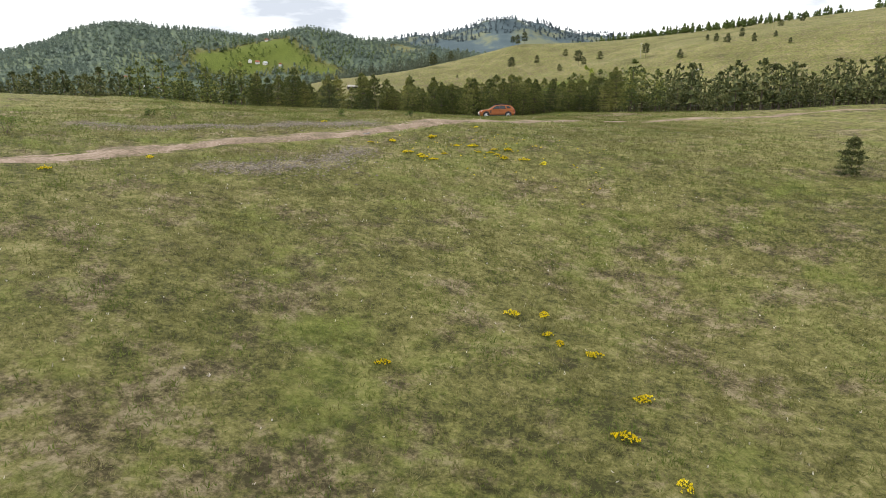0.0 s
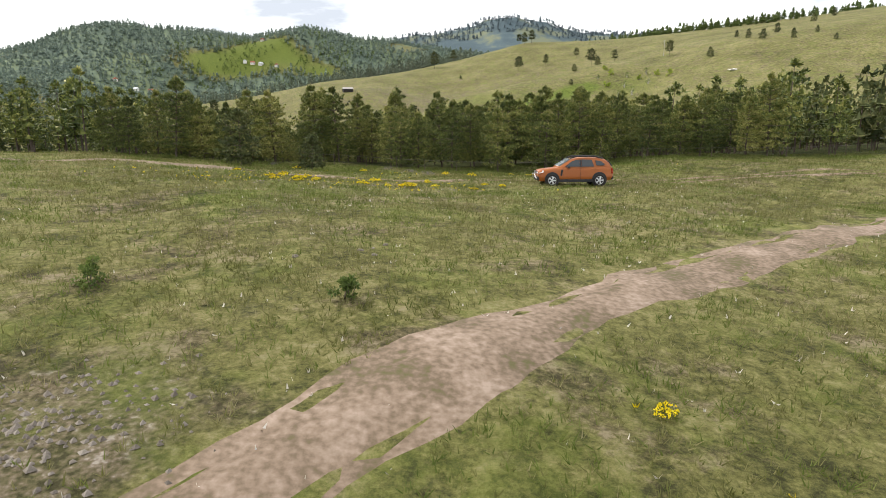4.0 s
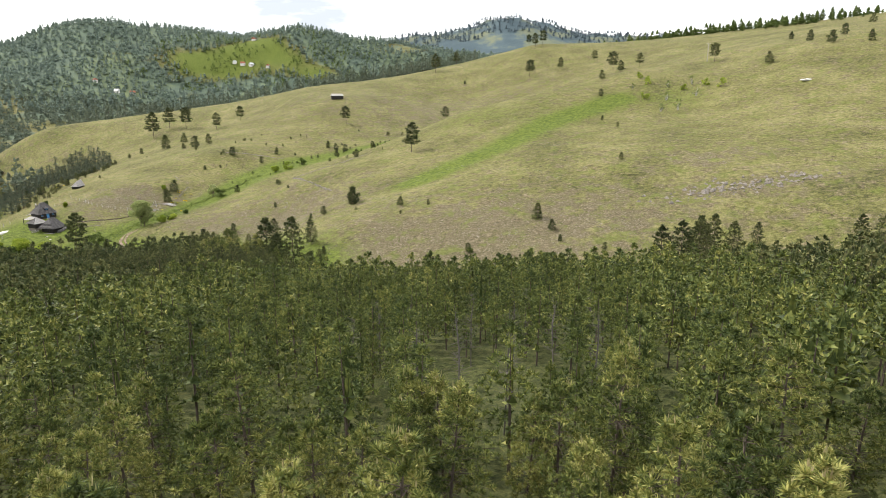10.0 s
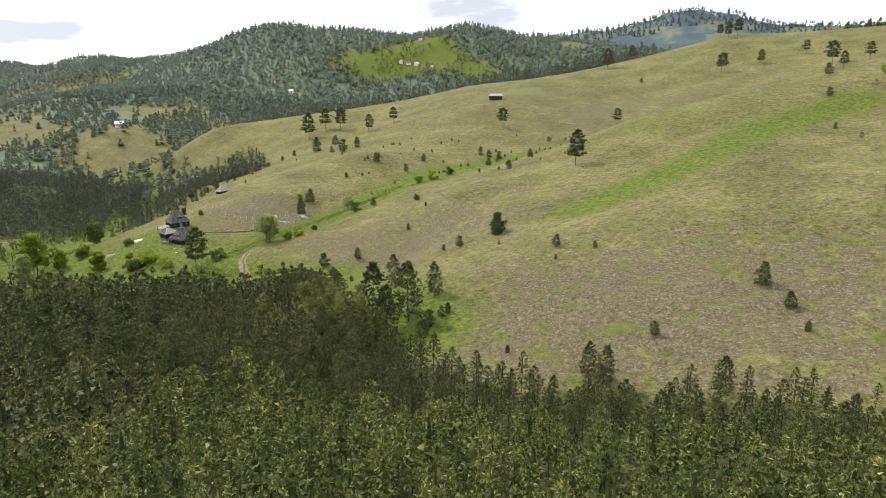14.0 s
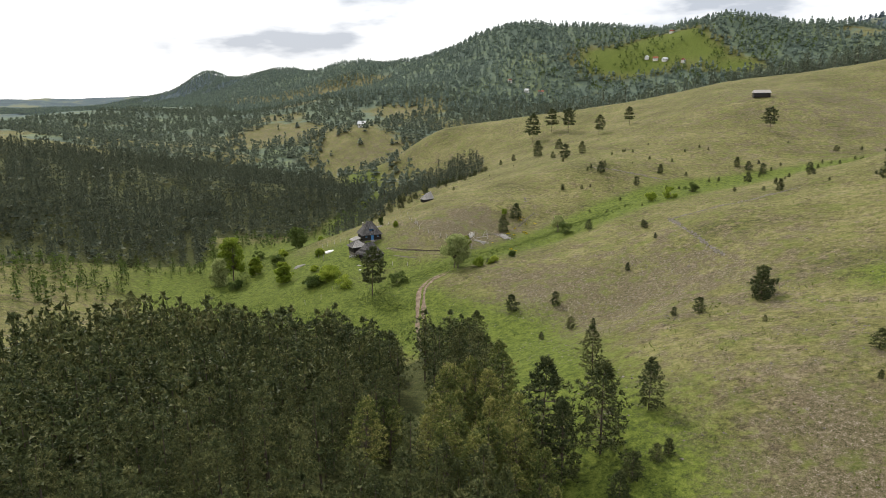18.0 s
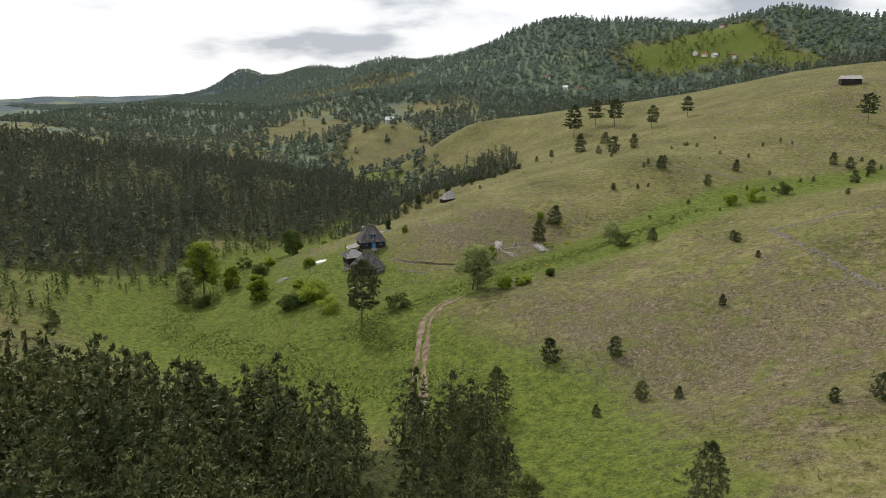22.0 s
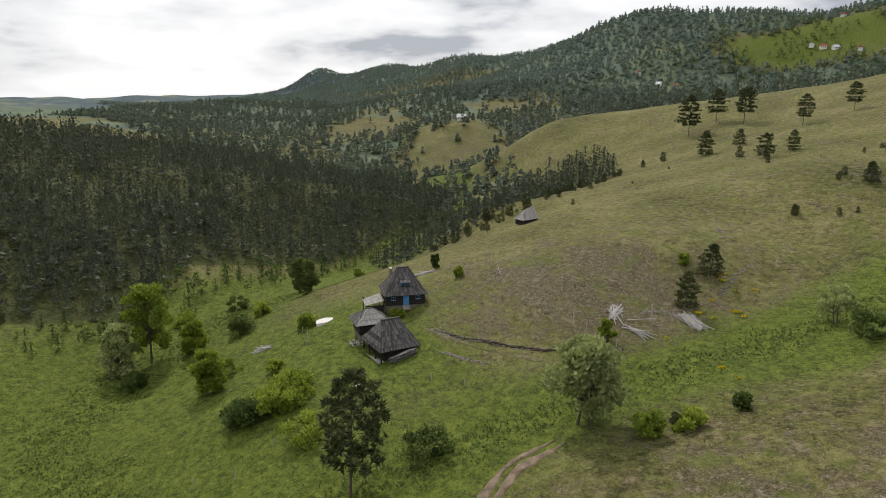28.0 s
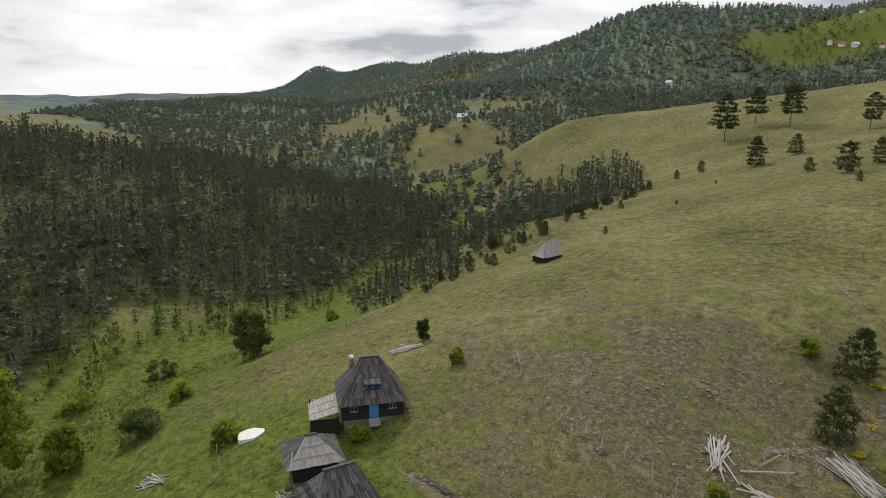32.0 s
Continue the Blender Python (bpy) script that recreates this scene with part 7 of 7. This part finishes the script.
vx, vy = r.uniform(-215, -85, 26000), r.uniform(280, 385, 26000)
near_stream = near_line(vx, vy, [p[:2] for p in STREAM[4:]]) + r.normal(0, 6, vx.size)
ok3 = (near_stream < 26) | (near_line(vx, vy, [p[:2] for p in GULLY]) < 10)
turf_blades("valley_grass", vx[ok3], vy[ok3], 0.30, 0.045, 3, LUSH_GRASS, "lush green valley grass", 954)


# ---- slopes: tussocks, loose stones, low walls ----
hx, hy = r.uniform(-130, 130, 60000), r.uniform(225, 470, 60000)
tuss = wobble(hx, hy, 4.0, 3) + 0.7 * wobble(hx, hy, 17, 5) + r.normal(0, 0.5, hx.size)
ok4 = (tuss > 0.75) & ~inside(hx, hy, WOOD_A) & (hx > -0.55 * (hy - 225) - 60)
turf_blades("slope_tussocks", hx[ok4], hy[ok4], 0.42, 0.10, 3, LUSH_GRASS, "coarse dark grass tussocks on the slopes", 955, 0.7)


def pebbles(name, x, y, s, label, seed, rock=None):
    q = np.random.default_rng(seed)
    base = np.array([(1, 0, 0), (0, 1, 0), (-1, 0, 0), (0, -1, 0), (0.1, 0.1, 0.8), (0, 0, -0.5)])
    tris = np.array([(0, 1, 4), (1, 2, 4), (2, 3, 4), (3, 0, 4), (1, 0, 5), (2, 1, 5), (3, 2, 5), (0, 3, 5)])
    v = base[None] * s[:, None, None] * q.uniform(0.6, 1.35, (len(x), 6, 3)) + np.stack([x, y, height(x, y)], 1)[:, None, :]
    f = tris[None] + (np.arange(len(x)) * 6)[:, None, None]
    tagged(new(name, tri_mesh(name, v.reshape(-1, 3), f.reshape(-1, 3), [rock or STONE])), label, "stones", kind="stuff")


sx, sy = r.uniform(-110, 110, 26000), r.uniform(225, 345, 26000)
ok5 = (wobble(sx, sy, 9, 7) + 0.5 * wobble(sx, sy, 2.5, 3) + r.normal(0, 0.35, sx.size) > 0.75) & ~inside(sx, sy, WOOD_A) & (sx > -0.55 * (sy - 225) - 45)
pebbles("loose_stones", sx[ok5], sy[ok5], r.uniform(0.05, 0.20, ok5.sum()), "loose pale limestone strewn over thin turf", 956)
line_x, line_y = [], []
for way in ([(-63.2, 363.3), (-55.7, 348.0), (-50.6, 341.1), (-46.1, 334.9), (-42.3, 330.2)], [(-62.0, 362.2), (-55.4, 366.8), (-45.9, 375.0), (-36, 384)], [(-115.4, 433.6), (-95.7, 433.4), (-84.6, 435.0)]):
    for (ax, ay), (bx, by) in zip(way[:-1], way[1:]):
        t = r.uniform(0, 1, int(math.hypot(bx - ax, by - ay) * 7))
        line_x.append(ax + (bx - ax) * t + r.normal(0, 0.3, t.size)), line_y.append(ay + (by - ay) * t + r.normal(0, 0.3, t.size))
line_x, line_y = np.concatenate(line_x), np.concatenate(line_y)
pebbles("tumbled_wall", line_x, line_y, r.uniform(0.12, 0.36, line_x.size), "low tumbled dry-stone field wall crossing the slope", 957)
bx_, by_ = np.concatenate([r.normal(76, 8, 130), r.normal(60, 7, 60)]), np.concatenate([r.normal(262.5, 2.2, 130), r.normal(260, 2.5, 60)])
pebbles("rock_outcrop", bx_, by_, r.uniform(0.2, 0.75, bx_.size), "broken rock outcrop breaking through hill turf", 958)
slab = thing("rock_slab", pose(141.9, 371.1, z_at(141.9, 371.1), 0, 0, 20), "flat white rock slab lying on the hillside", "rock")
bm = bmesh.new()
bmesh.ops.create_icosphere(bm, subdivisions=3, radius=1)
for v in bm.verts:
    v.co = Vector((v.co.x * 3.6, v.co.y * 1.3, v.co.z * 0.45)) * (1 + 0.35 * noise.noise(v.co * 2.1))
part("slab", bm, LIMEWASH, slab)
for i, (x, y) in enumerate([(86, 419), (94, 422), (96, 400), (106, 407), (108, 397), (115, 406), (90, 388), (119, 398), (96, 385), (93, 433), (101, 414), (88, 405), (111, 412)]):
    h = 2.2 + 1.6 * ((i * 37) % 10) / 10
    if i % 2:
        tree_thing("leafy_shrub", broad_arrays(1000 + i, h, h * 0.6, 0.0, 10, 500, 0.28, 0.0, 4), LEAVES, pose(x, y, z_at(x, y)), "green shrub in a hillside thicket", "shrub", "hillside thicket")
    else:
        tree_thing("bare_shrub", broad_arrays(1000 + i, h * 1.4, h * 0.6, 0.05, 22, 160, 0.24, 0.0, 6), DULL_LEAVES, pose(x, y, z_at(x, y)), "half-bare grey shrub in a hillside thicket", "shrub", "hillside thicket", DEAD_WOOD)
mast = thing("power_mast", pose(133.2, 452.8, z_at(133.2, 452.8)), "slim wooden power pole on the hill shoulder", "pole")
part("pole", rod(bmesh.new(), (0, 0, -0.5), (0, 0, 9.5), 0.16, 0.11, 8), DEAD_WOOD, mast)
part("crossarm", box(bmesh.new(), 2.0, 0.14, 0.14, pose(0, 0, 8.9)), DEAD_WOOD, mast)
for k in (-0.8, 0, 0.8):
    part("insulator", rod(bmesh.new(), (k, 0, 8.97), (k, 0, 9.25), 0.06, 0.05, 6), LIMEWASH, mast)

yx, yy = np.concatenate([r.normal(-8, 5, 420), r.normal(3, 3.5, 160), r.normal(0, 7, 120)]), np.concatenate([r.normal(76.5, 2.2, 420), r.normal(43, 3, 160), r.normal(87.5, 1.6, 120)])
turf_blades("yellow_flowers", yx[::2], yy[::2], 0.11, 0.045, 6, BLOOM, "scattered small yellow flowers among grass", 960, 0.7)

ex, ey = [r.normal(-9, 6, 300)], [r.normal(75, 2, 300)]
for way in (SCRAPE_UPPER, SCRAPE_LOWER):
    for (ax, ay), (bx, by) in zip(way[:-1], way[1:]):
        t = r.uniform(0, 1, int(math.hypot(bx - ax, by - ay) * 160))
        ex.append(ax + (bx - ax) * t + r.normal(0, 0.8, t.size)), ey.append(ay + (by - ay) * t + r.normal(0, 0.8, t.size))
ex, ey = np.concatenate(ex), np.concatenate(ey)
pebbles("meadow_pebbles", ex, ey, r.uniform(0.015, 0.075, ex.size), "small brown stones showing in bare earth", 961, RUBBLE)

wx_, wy_ = r.uniform(-215, -100, 110000), r.uniform(300, 430, 110000)
ok6 = (wobble(wx_, wy_, 3.0, 6) + 0.6 * wobble(wx_, wy_, 11, 2) + r.normal(0, 0.5, wx_.size) > 0.55) & (near_line(wx_, wy_, HOUSE_PATH) > 1) & (near_line(wx_, wy_, VALLEY_PATH) > 1.2) & (np.abs(wx_ + 152) + np.abs(wy_ - 342) > 14)
turf_blades("farm_tussocks", wx_[ok6], wy_[ok6], 0.26, 0.045, 2, GRASS, "rough grass tussocks round the old farm", 962, 0.7)

fx_, fy_ = r.normal(-133, 17, 5200), r.normal(362, 15, 5200)
pebbles("slope_stones", fx_, fy_, r.uniform(0.025, 0.09, fx_.size), "small pale stones strewn over the thin turf above the farm", 965)
lx_, ly_ = r.normal(-60, 26, 9000), r.normal(312, 17, 9000)
stay = wobble(lx_, ly_, 7, 3) + r.normal(0, 0.4, lx_.size) > 0.1
pebbles("spur_stones", lx_[stay], ly_[stay], r.uniform(0.03, 0.13, stay.sum()), "broken limestone showing through the turf of the low spur", 966)
sack = thing("white_stone", pose(-142.4, 328.8, z_at(-142.4, 328.8), 0, 0, 30), "pale weathered stone lying in the grass", "stone")
bm = bmesh.new()
bmesh.ops.create_icosphere(bm, subdivisions=2, radius=0.42)
for v in bm.verts:
    v.co = Vector((v.co.x, v.co.y * 0.7, v.co.z * 0.6)) * (1 + 0.3 * noise.noise(v.co * 3))
part("stone", bm, LIMEWASH, sack)
scrap = thing("board_scraps", pose(-144.8, 330.9, z_at(-144.8, 330.9) + 0.05, 0, 0, 20), "few broken grey boards dropped on grass", "boards")
for k in range(7):
    part("board", box(bmesh.new(), g.uniform(0.7, 1.3), 0.16, 0.03, pose(g.normal(0, 0.25), g.normal(0, 0.3), 0.03 + 0.03 * k, 0, g.normal(0, 4), g.uniform(0, 180))), PALE_BOARD, scrap)

nx_, ny_ = r.uniform(-215, -85, 60000), r.uniform(275, 400, 60000)
wet = np.minimum(near_line(nx_, ny_, [p[:2] for p in STREAM[4:]]), 1.4 * near_line(nx_, ny_, [p[:2] for p in GULLY])) + 2.2 * wobble(nx_, ny_, 6, 4) + r.normal(0, 1.3, nx_.size)
ok7 = (wet < 4.5) & (near_line(nx_, ny_, VALLEY_PATH) > 1.4)
turf_blades("stream_herbs", nx_[ok7], ny_[ok7], 0.36, 0.12, 4, DULL_LEAVES, "rank dark green herbs along the wet hollow", 963, 0.8)
